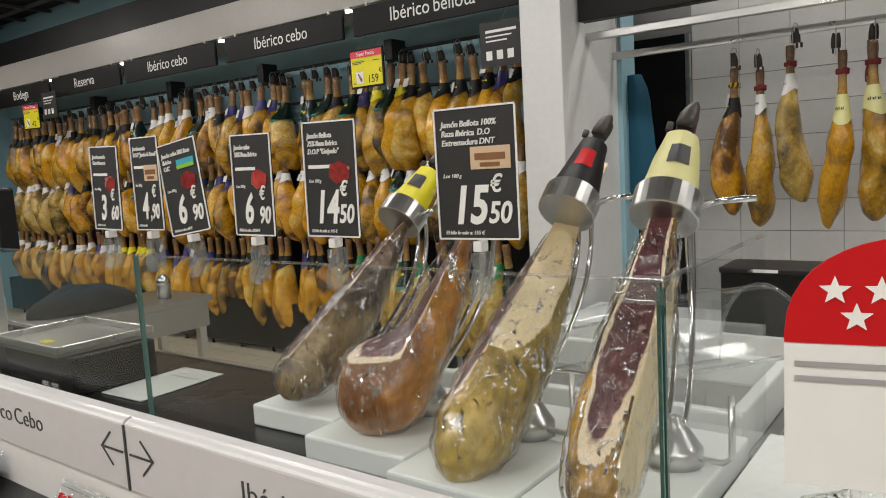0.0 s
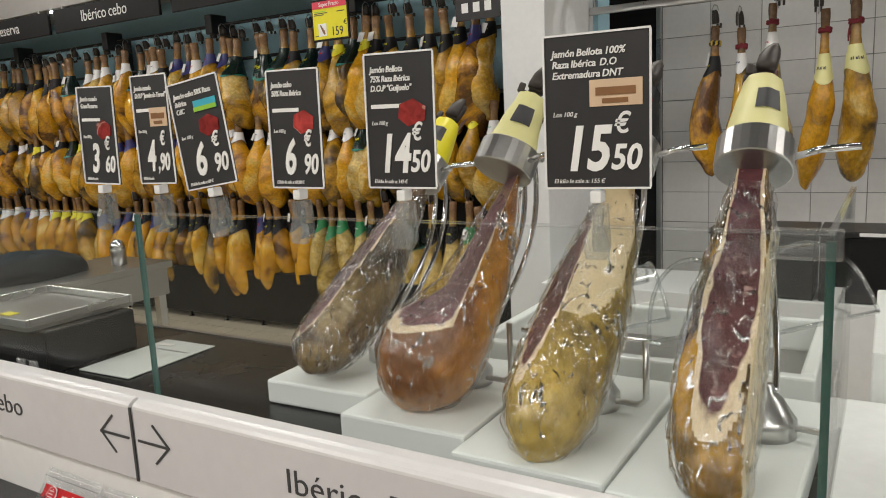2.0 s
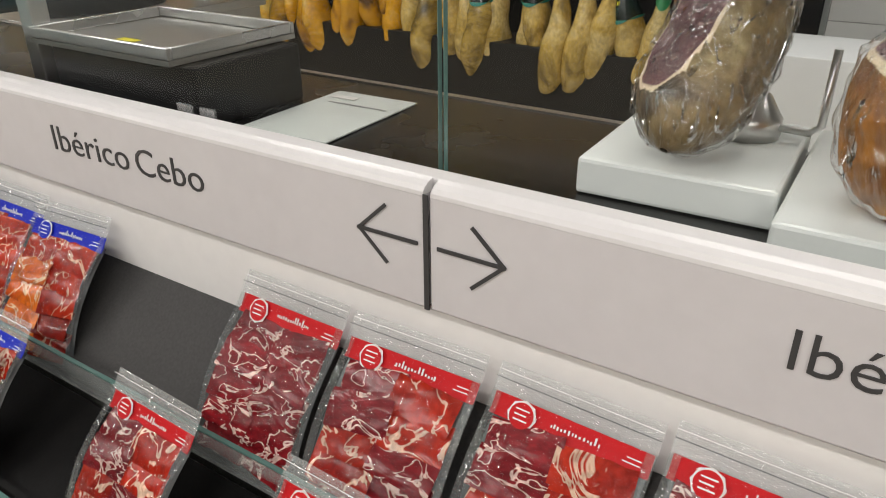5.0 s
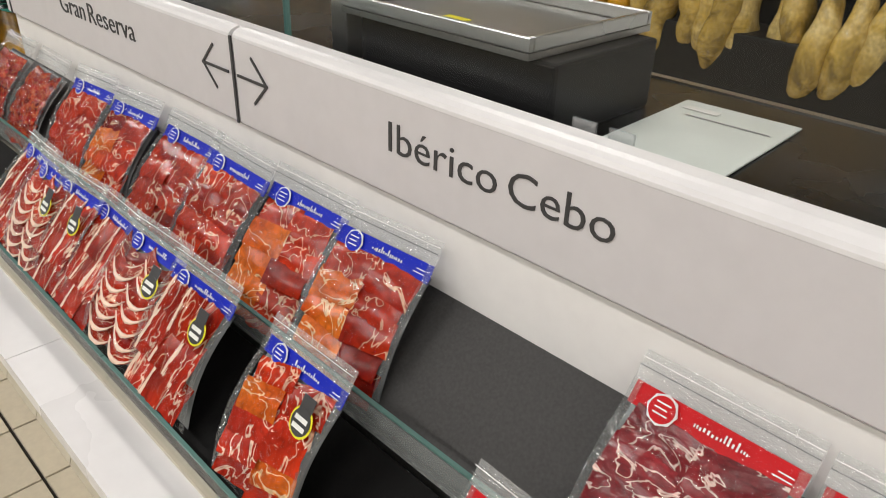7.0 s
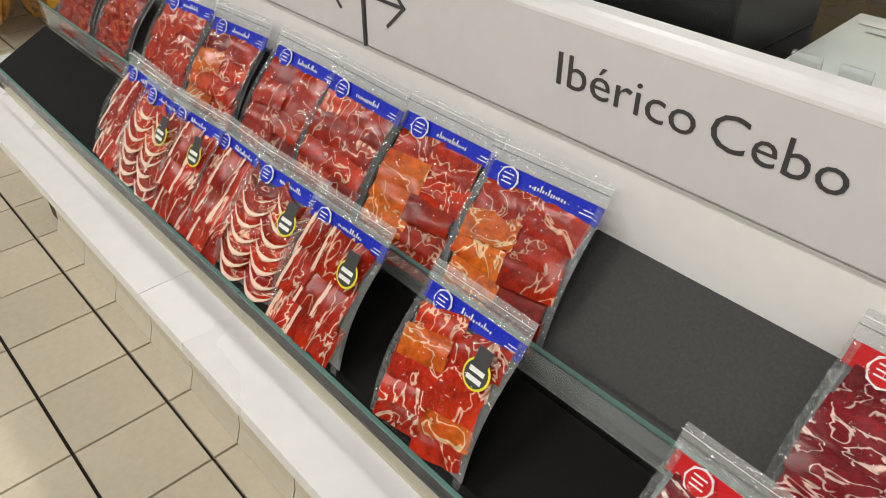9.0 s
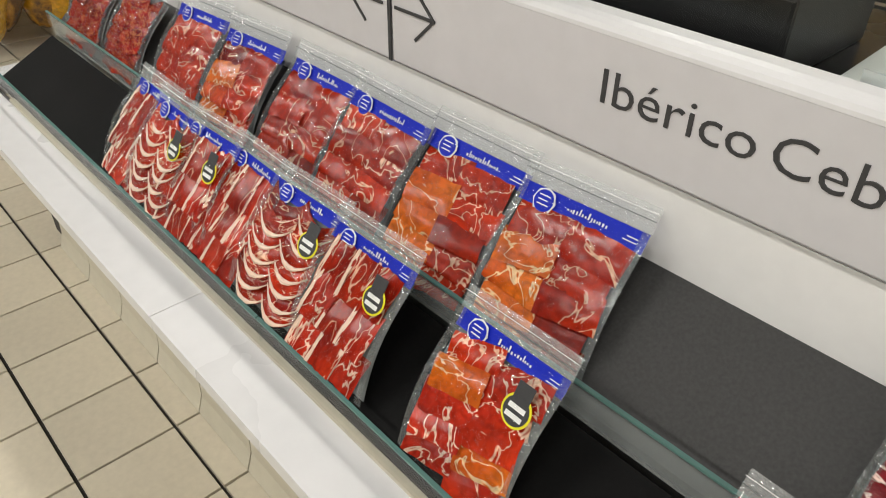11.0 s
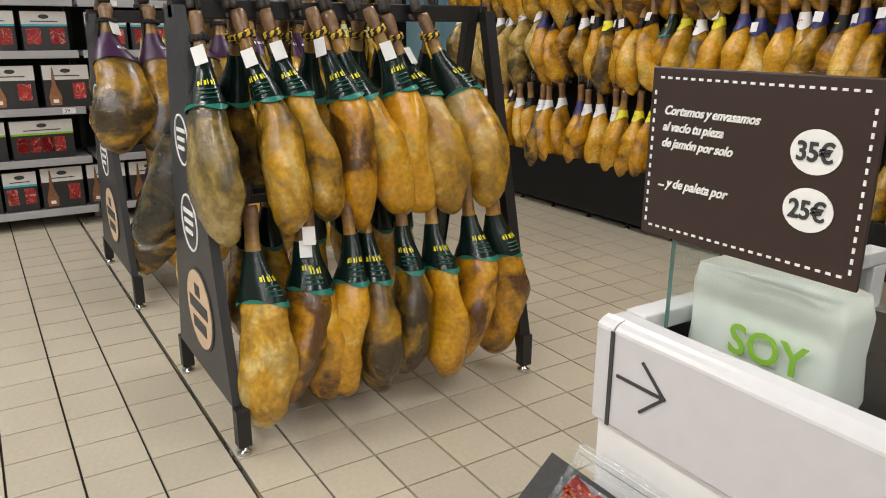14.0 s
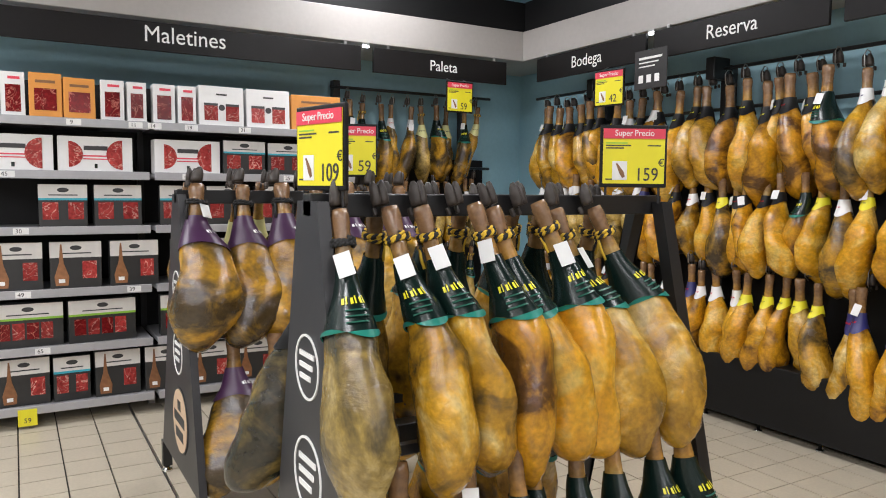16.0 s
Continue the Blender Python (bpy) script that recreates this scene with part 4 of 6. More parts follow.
def lean(top, low, v, style, skin, yaw, rope="", tag=False, group="", scale=0.0, label=""):
    """A ham hung at one point whose tip swings towards another."""
    top, low = Vector(top), Vector(low)
    d = low - top
    s = d.length / LONG[v % 6]
    q = Vector((0, 0, -1)).rotation_difference(d.normalized()).to_matrix().to_4x4()
    w = scale or s
    m = Matrix.Translation(top) @ q @ pose(0, 0, 0, 0, 0, yaw) @ Matrix.Diagonal((w, w, s, 1))
    return ham(m, v, style, skin, rope, tag, False, group, label)


A_TOP = ((0.72, 0.71), (0.83, 0.93), (0.94, 1.05), (1.05, 1.22), (1.16, 1.34), (1.26, 1.47), (1.38, 1.55), (1.51, 1.72))
A_SKIN = ("skin_olive", "skin_brown", "skin_brown", "skin_gold", "skin_gold", "skin_gold", "skin_brown", "skin_brown")
for i, (a, b) in enumerate(A_TOP):
    lean((-5.545, a, 1.42), (-5.33 + 0.02 * (i % 2), b, 0.67 + 0.02 * (i % 3)), i, "green", A_SKIN[i], (8, -10, 12, 0, -8, 15, 35, 50)[i], "rope_black" if i == 0 else "rope_yellow", i in (0, 1, 2, 3, 5, 6), "hams on the front rack", 0.98)
A_LOW = ((0.79, 0.75), (0.92, 0.89), (1.00, 1.00), (1.09, 1.10), (1.20, 1.20), (1.33, 1.33), (1.47, 1.46), (1.58, 1.60), (1.70, 1.78))
for i, (a, b) in enumerate(A_LOW):
    lean((-5.39, a, 0.83), (-5.24 - 0.03 * (i % 3), b, 0.06 + 0.03 * (i % 2)), i + 2, "green", ("skin_brown", "skin_gold", "skin_gold", "skin_gold", "skin_brown")[i % 5], (40, 20, -5, 8, 15, -10, 10, 20, 40)[i], "", i in (1, 2), "hams on the front rack", 0.98)
for i in range(7):
    lean((-5.655, 0.75 + 0.15 * i, 1.42), (-5.86, 0.80 + 0.15 * i, 0.70), i, "green", "skin_brown", 180 + 10 * (i % 3), "rope_yellow", False, "hams on the front rack", 1.0)
    lean((-5.81, 0.75 + 0.15 * i, 0.83), (-5.95, 0.78 + 0.15 * i, 0.12), i + 1, "green", "skin_brown", 180, "", False, "hams on the front rack", 1.0)
B_TOP = (0.72, 0.90, 1.06, 1.22, 1.38, 1.54, 1.70)
for i, a in enumerate(B_TOP):
    lean((-7.165, a, 1.485), (-6.98, a - 0.05 + 0.02 * (i % 3), 0.74), i, "purple", "skin_brown", 75 if i < 4 else 40, "rope_black", i == 0, "shoulders on the second rack", 1.3)
    lean((-7.01, a + 0.06, 0.83), (-6.88, a + 0.05, 0.14), i + 3, "purple", "skin_brown", 70, "", False, "shoulders on the second rack", 1.2)
    lean((-7.275, a, 1.485), (-7.48, a, 0.74), i + 1, "pale", "skin_brown", 150, "", False, "shoulders on the second rack", 1.0)
lean((-5.81, 0.76, 1.20), (-5.95, 0.58, 0.55), 1, "black", "skin_olive", 80, "", False, "hams on the front rack", 1.05)
yellow_card(pose(-5.60, 0.70, 1.427, 0, 0, 14), "109", 0.21, 0.212, "yellow offer card in a black frame on the ham rack", 0.05)
yellow_card(pose(-5.56, 1.72, 1.445, 0, 0, 60), "159", 0.21, 0.195, "yellow offer card in a black frame on the ham rack", 0.05)
yellow_card(pose(-7.22, 1.50, 1.49, 0, 0, 70), "59", 0.2, 0.26, "small yellow offer card on the second rack", 0.08)

# ---- shelves ----
gond = thing("shelf_unit", pose(-8.75, 0, 0), "black and grey steel shelving full of cured meat boxes", "shelf unit")
Y0, Y1 = -1.6, 2.15
slab("back_panel", (-0.56, -0.52, Y0, Y1, 0.1, 2.1), M["black"], gond)
for y in (Y0 + 0.02, 0.0 - 0.4, 0.78, Y1 - 0.02):
    slab("upright", (-0.52, -0.46, y - 0.02, y + 0.02, 0.02, 2.1), M["rack"], gond)
    slab("foot", (-0.26, -0.20, y - 0.02, y + 0.02, 0.0, 0.10), M["shelf"], gond)
SHELVES = (0.125, 0.475, 0.815, 1.185, 1.515, 1.825)
for z in SHELVES:
    for y0, y1 in ((Y0, 0.765), (0.795, Y1)):
        s = slab("shelf", (-0.50, 0.0, y0, y1, z - 0.03, z), M["shelf"], gond, "grey steel shelf", 0.003)
        slab("price_rail", (0.002, 0.016, y0, y1, z - 0.042, z + 0.008), M["shelf"], s, "pale grey price rail", 0.003)
TAGS = ((0.35, 5, "9"), (0.69, 5, "11"), (0.80, 5, "14"), (1.02, 5, "19"), (1.36, 5, "21"), (0.0, 4, "45"), (1.0, 4, "45"), (1.66, 4, "25"), (0.06, 3, "30"), (0.06, 2, "49"), (0.66, 2, "39"), (0.15, 1, "65"))
for y, k, words in TAGS:
    root = thing("shelf_label", pose(-8.733, y, SHELVES[k] - 0.035), "small white shelf price label", "price label", "shelf labels")
    slab("card", (0, 0.002, -0.04, 0.04, 0, 0.036), M["carton"], root)
    write(words, 0.034, root, (0.0028, -0.012, 0.007), M["ink"], UPRIGHT_X, align="CENTER")
yl = thing("shelf_label", pose(-8.731, 0.06, 0.02), "small yellow shelf price label", "price label", "shelf labels")
slab("card", (0, 0.002, -0.05, 0.05, 0, 0.1), M["yellow"], yl)
write("59", 0.04, yl, (0.0028, 0.0, 0.02), M["ink"], UPRIGHT_X, align="CENTER")


def carton(y0, y1, z, h, kind, depth=0.10, x=-8.80):
    """A boxed cut of cured meat, its front towards +x."""
    w = y1 - y0 - 0.008
    base = {"white": "carton", "window": "carton", "orange": "orange", "black": "black_carton", "legado": "carton", "leg": "black_carton", "long": "black_carton"}[kind]
    words = {"white": "white box with two cured meat windows", "window": "white pack of sliced cured ham with clear window", "orange": "orange box with cured ham slices behind a window", "black": "black box with pale heading and two ham pictures", "legado": "white box with round cured ham windows", "leg": "black box with pale heading and a ham leg picture", "long": "long black box with pale heading and sliced ham windows"}[kind]
    root = thing("ham_box", pose(x, (y0 + y1) / 2, z + 0.001, 0, rnd.uniform(-3, 1), rnd.uniform(-4, 4)), words, "food box", "boxes on the shelves")
    slab("box", (-depth, 0, -w / 2, w / 2, 0, h), M[base], root, bevel=0.003)

    def face(name, a, b, c, d, material, out=0.002):
        return slab(name, (0.0005, out, a * w, b * w, c * h, d * h), M[material], root)

    def disc(cy, cz, r, a0, a1, material):
        bm = bmesh.new()
        pts = [(cy * w + r * math.cos(radians(a)), cz * h + r * math.sin(radians(a))) for a in np.linspace(a0, a1, 18)]
        prism(bm, pts, 0.0005, 0.003, "x")
        part("picture", bm, M[material], root)

    if kind == "legado":
        disc(-0.36, 0.5, h * 0.36, -90, 90, "picture_red")
        disc(0.36, 0.5, h * 0.42, 90, 270, "picture_red")
        face("print", -0.16, 0.16, 0.62, 0.74, "ink")
        face("print", -0.2, 0.2, 0.44, 0.48, "pink")
        face("print", -0.17, 0.17, 0.36, 0.39, "pink")
        face("print", -0.02, 0.02, 0.12, 0.24, "green")
    elif kind in ("black", "leg", "long"):
        face("heading", -0.5, 0.5, 0.66, 1.0, "kraft")
        if kind != "leg":
            face("stripe", -0.5, 0.5, 0.63, 0.68, "cyan" if kind == "black" else "lime", 0.0026)
        bm = bmesh.new()
        prism(bm, [(0.032 * math.cos(a), 0.87 * h + 0.014 * math.sin(a)) for a in [2 * math.pi * k / 20 for k in range(20)]], 0.0022, 0.003, "x")
        part("emblem", bm, M["ink"], root, "black oval emblem")
        face("print", -0.3, 0.3, 0.74, 0.765, "ink", 0.003)
        if kind == "black":
            face("picture", -0.42, -0.1, 0.18, 0.58, "picture_red")
            face("picture", 0.1, 0.42, 0.18, 0.58, "picture_red")
        elif kind == "leg":
            face("picture", 0.12, 0.4, 0.2, 0.58, "picture_red")
            bm = bmesh.new()
            prism(bm, [(-0.30 * w, 0.95 * h), (-0.27 * w, 0.95 * h), (-0.24 * w, 0.55 * h), (-0.14 * w, 0.25 * h), (-0.16 * w, 0.06 * h), (-0.40 * w, 0.06 * h), (-0.42 * w, 0.25 * h), (-0.33 * w, 0.55 * h)], 0.003, 0.006, "x")
            part("picture", bm, M["shank"], root, "brown ham leg picture")
            face("print", -0.34, -0.22, 0.12, 0.2, "letter", 0.008)
        else:
            for k in range(4):
                face("picture", -0.42 + 0.2 * k, -0.25 + 0.2 * k, 0.18, 0.56, "picture_dark" if k % 2 == 0 else "picture_red")
    elif kind == "white":
        for s in (-0.24, 0.24):
            face("picture", s - 0.15, s + 0.15, 0.16, 0.56, "picture_red")
            face("lid", s - 0.15, s + 0.15, 0.52, 0.58, "ink", 0.003)
        face("print", -0.12, 0.12, 0.78, 0.82, "ink")
        disc(0.0, 0.48, 0.02, 0, 360, "ink")
    elif kind == "orange":
        face("picture", -0.34, 0.34, 0.18, 0.66, "picture_dark")
        face("print", -0.3, 0.3, 0.78, 0.84, "wood")
    else:
        face("picture", -0.32, 0.32, 0.12, 0.72, "picture_dark")
        face("print", -0.2, 0.3, 0.84, 0.9, "pink")
    return root


for y0, y1, h, kind in ((-0.24, -0.04, .27, "window"), (-0.02, 0.11, .26, "window"), (0.12, 0.30, .265, "orange"), (0.30, 0.48, .25, "orange"), (0.50, 0.64, .25, "window"), (0.65, 0.77, .25, "window"), (0.80, 0.94, .25, "window"), (0.95, 1.07, .25, "window"), (1.08, 1.38, .265, "white"), (1.39, 1.69, .265, "white"), (1.70, 2.06, .25, "orange")):
    carton(y0, y1, SHELVES[5], h, kind)
for y0, y1, h, kind in ((-0.62, -0.20, .215, "legado"), (-0.18, 0.245, .215, "legado"), (0.26, 0.68, .215, "legado"), (0.80, 1.22, .215, "legado"), (1.23, 1.52, .225, "black"), (1.53, 1.82, .22, "black"), (1.83, 2.1, .22, "black")):
    carton(y0, y1, SHELVES[4], h, kind)
for y0, y1, h, kind in ((0.15, 0.42, .255, "black"), (0.45, 0.73, .255, "black"), (0.83, 1.10, .255, "black"), (1.12, 1.40, .255, "black"), (1.45, 1.72, .255, "black")):
    carton(y0, y1, SHELVES[3], h, kind)
for y0, y1, h, kind in ((-0.40, -0.13, .28, "leg"), (-0.11, 0.17, .28, "leg"), (0.20, 0.49, .28, "leg"), (0.53, 0.82, .28, "leg"), (0.9, 1.18, .28, "leg"), (1.2, 1.48, .28, "leg")):
    carton(y0, y1, SHELVES[2], h, kind)
for y0, y1, h, kind in ((-0.5, -0.12, .26, "long"), (-0.11, 0.27, .26, "long"), (0.29, 0.68, .26, "long"), (0.82, 1.2, .26, "long"), (1.25, 1.62, .26, "long")):
    carton(y0, y1, SHELVES[1], h, kind)
for y0, y1, h, kind in ((-0.40, -0.1, .28, "leg"), (-0.09, 0.19, .28, "leg"), (0.20, 0.41, .27, "black"), (0.43, 0.70, .28, "leg"), (0.72, 0.98, .28, "leg"), (1.0, 1.28, .28, "leg"), (1.3, 1.6, .28, "leg")):
    carton(y0, y1, SHELVES[0], h, kind)

# ---- the display counter ----
XL, XR = -3.83, 1.2
counter = thing("display_counter", pose(0, 0, 0), "long white deli counter with glass screen and lettered front panels", "counter")
slab("body", (XL + 0.02, XR, 0.86, 1.46, 0.10, 0.80), M["white"], counter)
# colour lightened here in place of light reaching the front
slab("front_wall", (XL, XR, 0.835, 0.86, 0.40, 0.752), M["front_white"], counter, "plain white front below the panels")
slab("end_wall", (XL, XL + 0.02, 0.86, 1.55, 0.10, 0.80), M["white"], counter)
slab("end_screen", (XL + 0.004, XL + 0.016, 0.876, 1.50, 0.80, 0.895), M["black"], counter)
slab("end_bar", (XL, XL + 0.04, 0.876, 1.55, 0.896, 0.925), M["white"], counter, "white end bar", 0.003)
slab("end_post", (XL, XL + 0.04, 1.505, 1.55, 0.80, 0.895), M["white"], counter, bevel=0.003)
slab("shadow_gap", (XL, XR, 0.842, 0.86, 0.752, 0.775), M["ink"], counter)
slab("lip", (XL, XR, 0.842, 0.875, 0.775, 0.922), M["white"], counter, "white counter lip", 0.003)
slab("gasket", (XL + 0.02, XR, 0.876, 0.905, 0.80, 0.905), M["black"], counter, "black rubber gasket", 0.004)
slab("worktop", (XL + 0.02, -0.34, 0.906, 1.47, 0.80, 0.82), M["granite"], counter, "polished black stone worktop", 0.003)
slab("worktop", (-0.338, XR, 0.906, 1.5, 0.80, 0.872), M["board"], counter, "white worktop", 0.003)
slab("worktop_rim", (XL + 0.02, -0.34, 1.472, 1.49, 0.78, 0.823), M["dark_steel"], counter)
PANELS = ((XL + 0.035, -2.655), (-2.645, -1.51), (-1.50, -0.36), (-0.35, XR))


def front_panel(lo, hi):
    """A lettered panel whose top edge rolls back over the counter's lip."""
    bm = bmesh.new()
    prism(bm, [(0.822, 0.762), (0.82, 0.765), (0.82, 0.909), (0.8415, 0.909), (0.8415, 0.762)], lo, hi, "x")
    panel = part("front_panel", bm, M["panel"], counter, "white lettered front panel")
    # top edge in the lighter white, its light from above put into colour
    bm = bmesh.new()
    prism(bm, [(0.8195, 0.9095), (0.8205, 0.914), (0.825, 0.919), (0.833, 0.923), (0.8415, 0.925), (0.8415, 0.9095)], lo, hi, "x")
    part("rolled_edge", bm, M["white"], panel, "rolled top edge, coloured lighter as if lit from above")


for lo, hi in PANELS:
    front_panel(lo, hi)
front_panel(XL, XL + 0.032)
for x in (XL + 0.0335, -2.65, -1.505, -0.355):
    slab("panel_joint", (x - 0.004, x + 0.003, 0.8175, 0.8193, 0.762, 0.912), M["ink"], counter, "dark panel joint")
for words, x, w in (("Gran", -3.415, 0.139), ("Reserva", -3.254, 0.226), ("Ibérico", -2.252, 0.197), ("Cebo", -2.037, 0.150), ("Ibérico", -1.11, 0.188), ("Bellota", -0.903, 0.210)):
    me = text_mesh(words, 0.062, M["ink"], bold=-0.0004)
    xs = [v.co.x for v in me.vertices]
    hang("lettering", me, counter, Matrix.Translation((x - min(xs) * w / (max(xs) - min(xs)), 0.8193, 0.829)) @ UPRIGHT @ Matrix.Diagonal((w / (max(xs) - min(xs)), 1, 1, 1)))


def arrow(x, s):
    """An arrow whose tip points along s from x, at mid height of the panel."""
    bm = bmesh.new()
    for (ax, az), (bx, bz) in (((0, 0), (0.085, 0)), ((0.085, 0), (0.045, 0.037)), ((0.085, 0), (0.045, -0.037))):
        d = Vector((bx - ax, bz - az)).normalized() * 0.0023
        px, pz = -d.y, d.x
        pts = [(ax - d.x + px, az - d.y + pz), (bx + d.x + px, bz + d.y + pz), (bx + d.x - px, bz + d.y - pz), (ax - d.x - px, az - d.y - pz)]
        dy = 0.0003 * (1 if az == bz else 2 if bz > az else 3)
        prism(bm, [(x + s * p, 0.848 + q) for p, q in pts], 0.8172 + dy, 0.8195)
    part("arrow", bm, M["ink"], counter, "thin dark arrow")


for x, s in ((-3.782, 1), (-2.668, -1), (-2.635, 1), (-1.52, -1), (-1.488, 1)):
    arrow(x, s)

# glass screen
PANES = ((XL + 0.05, -2.62), (-2.612, -1.545), (-1.537, -0.335))
for lo, hi in PANES:
    bm = bmesh.new()
    box(bm, lo, hi, 0.907, 0.913, 0.86, 1.27)
    g = part("glass_pane", bm, M["glass"], counter, "clear glass pane")
    g.visible_shadow = False
    slab("polished_edge", (lo, hi, 0.9065, 0.9135, 1.2705, 1.274), M["acrylic"], g)
    for x in (lo, hi):
        slab("polished_edge", (x - 0.0004, x + 0.0004, 0.906, 0.914, 0.90, 1.27), M["glass_bright"] if x != hi or hi < -0.5 else M["glass_edge"], g)
bm = bmesh.new()
box(bm, -0.341, -0.335, 0.916, 1.46, 0.874, 1.268)
g = part("glass_pane", bm, M["glass"], counter, "clear side pane")
g.visible_shadow = False
slab("polished_edge", (-0.343, -0.333, 0.9145, 0.922, 0.874, 1.262), M["glass_edge"], g)
slab("polished_edge", (-0.342, -0.334, 0.922, 1.46, 1.2685, 1.2725), M["acrylic"], g)
bm = bmesh.new()
box(bm, XL + 0.044, XL + 0.05, 0.916, 1.46, 0.82, 1.268)
g = part("glass_pane", bm, M["glass"], counter, "clear side pane")
g.visible_shadow = False
slab("glass_clamp", (-0.40, -0.325, 0.898, 0.925, 1.242, 1.276), M["acrylic"], counter, "clear corner clamp", 0.003)
for x in (-1.985, -1.935):
    slab("label_holder", (x - 0.016, x + 0.016, 0.882, 0.886, 0.906, 0.93), M["clip_plastic"], counter)

# pack trays in front of the counter
tr = thing("pack_trays", pose(0, 0, 0), "two stepped black trays with glass fronts on a ledge", "display shelf")
TX0, TX1 = -3.93, XR
bm = bmesh.new()
prism(bm, [(0.394, 0.362), (0.490, 0.362), (0.490, 0.392), (0.394, 0.392)], -4.06, -2.78, "x")
part("ledge", bm, M["white"], tr, "white laminate ledge")
bm = bmesh.new()
prism(bm, [(0.394, 0.362), (0.490, 0.362), (0.490, 0.392), (0.394, 0.392)], -2.778, TX1, "x")
part("ledge", bm, M["white"], tr, "white laminate ledge")
slab("ledge_end", (-4.06, TX0 - 0.005, 0.4905, 0.86, 0.362, 0.392), M["white"], tr)
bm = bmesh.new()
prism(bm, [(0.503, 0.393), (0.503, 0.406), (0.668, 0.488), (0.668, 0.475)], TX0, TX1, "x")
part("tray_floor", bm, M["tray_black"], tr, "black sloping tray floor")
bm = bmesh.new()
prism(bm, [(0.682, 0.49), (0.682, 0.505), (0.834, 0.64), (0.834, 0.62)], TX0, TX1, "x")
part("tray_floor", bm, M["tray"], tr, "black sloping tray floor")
for y, z0, z1, words in ((0.498, 0.393, 0.446, "low"), (0.672, 0.476, 0.552, "high")):
    for lo, hi in ((TX0, -2.60), (-2.597, -1.2), (-1.197, TX1)):
        bm = bmesh.new()
        box(bm, lo, hi, y - 0.003, y + 0.003, z0, z1)
        g = part("glass_front", bm, M["glass"], tr, "clear glass front")
        g.visible_shadow = False
        slab("polished_edge", (lo, hi, y - 0.0032, y + 0.0032, z1 + 0.0003, z1 + 0.003), M["glass_bright"], g, "green polished glass edge")
    bm = bmesh.new()
    prism(bm, [(y + 0.004, z0 + 0.01), (y + 0.004, z1), (y + 0.17, z1 + 0.01), (y + 0.17, z1 - 0.01)], TX0 - 0.004, TX0 + 0.002, "x")
    g = part("glass_front", bm, M["glass"], tr, "clear glass side")
    g.visible_shadow = False
slab("glass_rail", (TX0, TX1, 0.6765, 0.6805, 0.476, 0.490), M["dark_steel"], tr)
# added sheet, no real part: the glass's grey reflection as a milky strip
slab("reflection_strip", (TX0, TX1, 0.6765, 0.6785, 0.4905, 0.546), M["reflection"], tr, "grey milky strip imitating the reflection in the glass").visible_shadow = False
slab("glass_rail", (TX0, TX1, 0.491, 0.4945, 0.388, 0.398), M["rack"], tr)
slab("under_panel", (-3.8, TX1, 0.49, 0.51, 0.12, 0.40), M["cove"], tr)
slab("under_floor", (-3.8, TX1, 0.51, 0.84, 0.36, 0.38), M["white"], tr)
structure(slab("baseboard", (-3.8, TX1, 0.492, 0.508, 0.0, 0.128), M["grout"]), "cream cove tile skirting along the counter")
bm = bmesh.new()
prism(bm, [(0.491, 0.001), (0.468, 0.003), (0.474, 0.02), (0.482, 0.045), (0.486, 0.118), (0.491, 0.12)], 0.002, 0.198, "x")
cove_me = mesh_of("tile", bm, M["cove"])
for i in range(24):
    hang("tile", cove_me, bpy.data.objects["baseboard"], Matrix.Translation((-3.7 + 0.2 * i, 0, 0)))


# ---- vacuum packs ----
SL = {}


def slice_mesh(kind):
    """A thin wavy slice, about 1 by 1 before scaling, in the plane x, z."""
    shape, skin, seed = kind
    if kind not in SL:
        bm = bmesh.new()
        nx, nz = 7, 5
        rows = []
        for j in range(nz):
            row = []
            for i in range(nx):
                u, v = i / (nx - 1) - 0.5, j / (nz - 1) - 0.5
                if shape == "round":
                    k = math.sqrt(max(0.0, 1 - (2 * v) ** 2 * 0.72))
                    x, z = u * k, v * (1 - 0.2 * abs(u))
                else:
                    x, z = u + 0.06 * noise.noise((v * 4, seed, 1)), v + 0.10 * noise.noise((u * 4, seed, 5))
                if shape == "rim":
                    z = v * (0.30 - 0.5 * abs(u))
                if shape in ("arc", "rim"):
                    z += 3.2 * u * u - 0.25
                row.append((x, -0.10 * math.cos(2.4 * v) + 0.13 * noise.noise((u * 3 + seed, v * 3, 2)), z))
            rows.append(row)
        loft(bm, rows, False)
        SL[kind] = mesh_of("slice", bm, M[skin], True)
    return SL[kind]


PK = {}


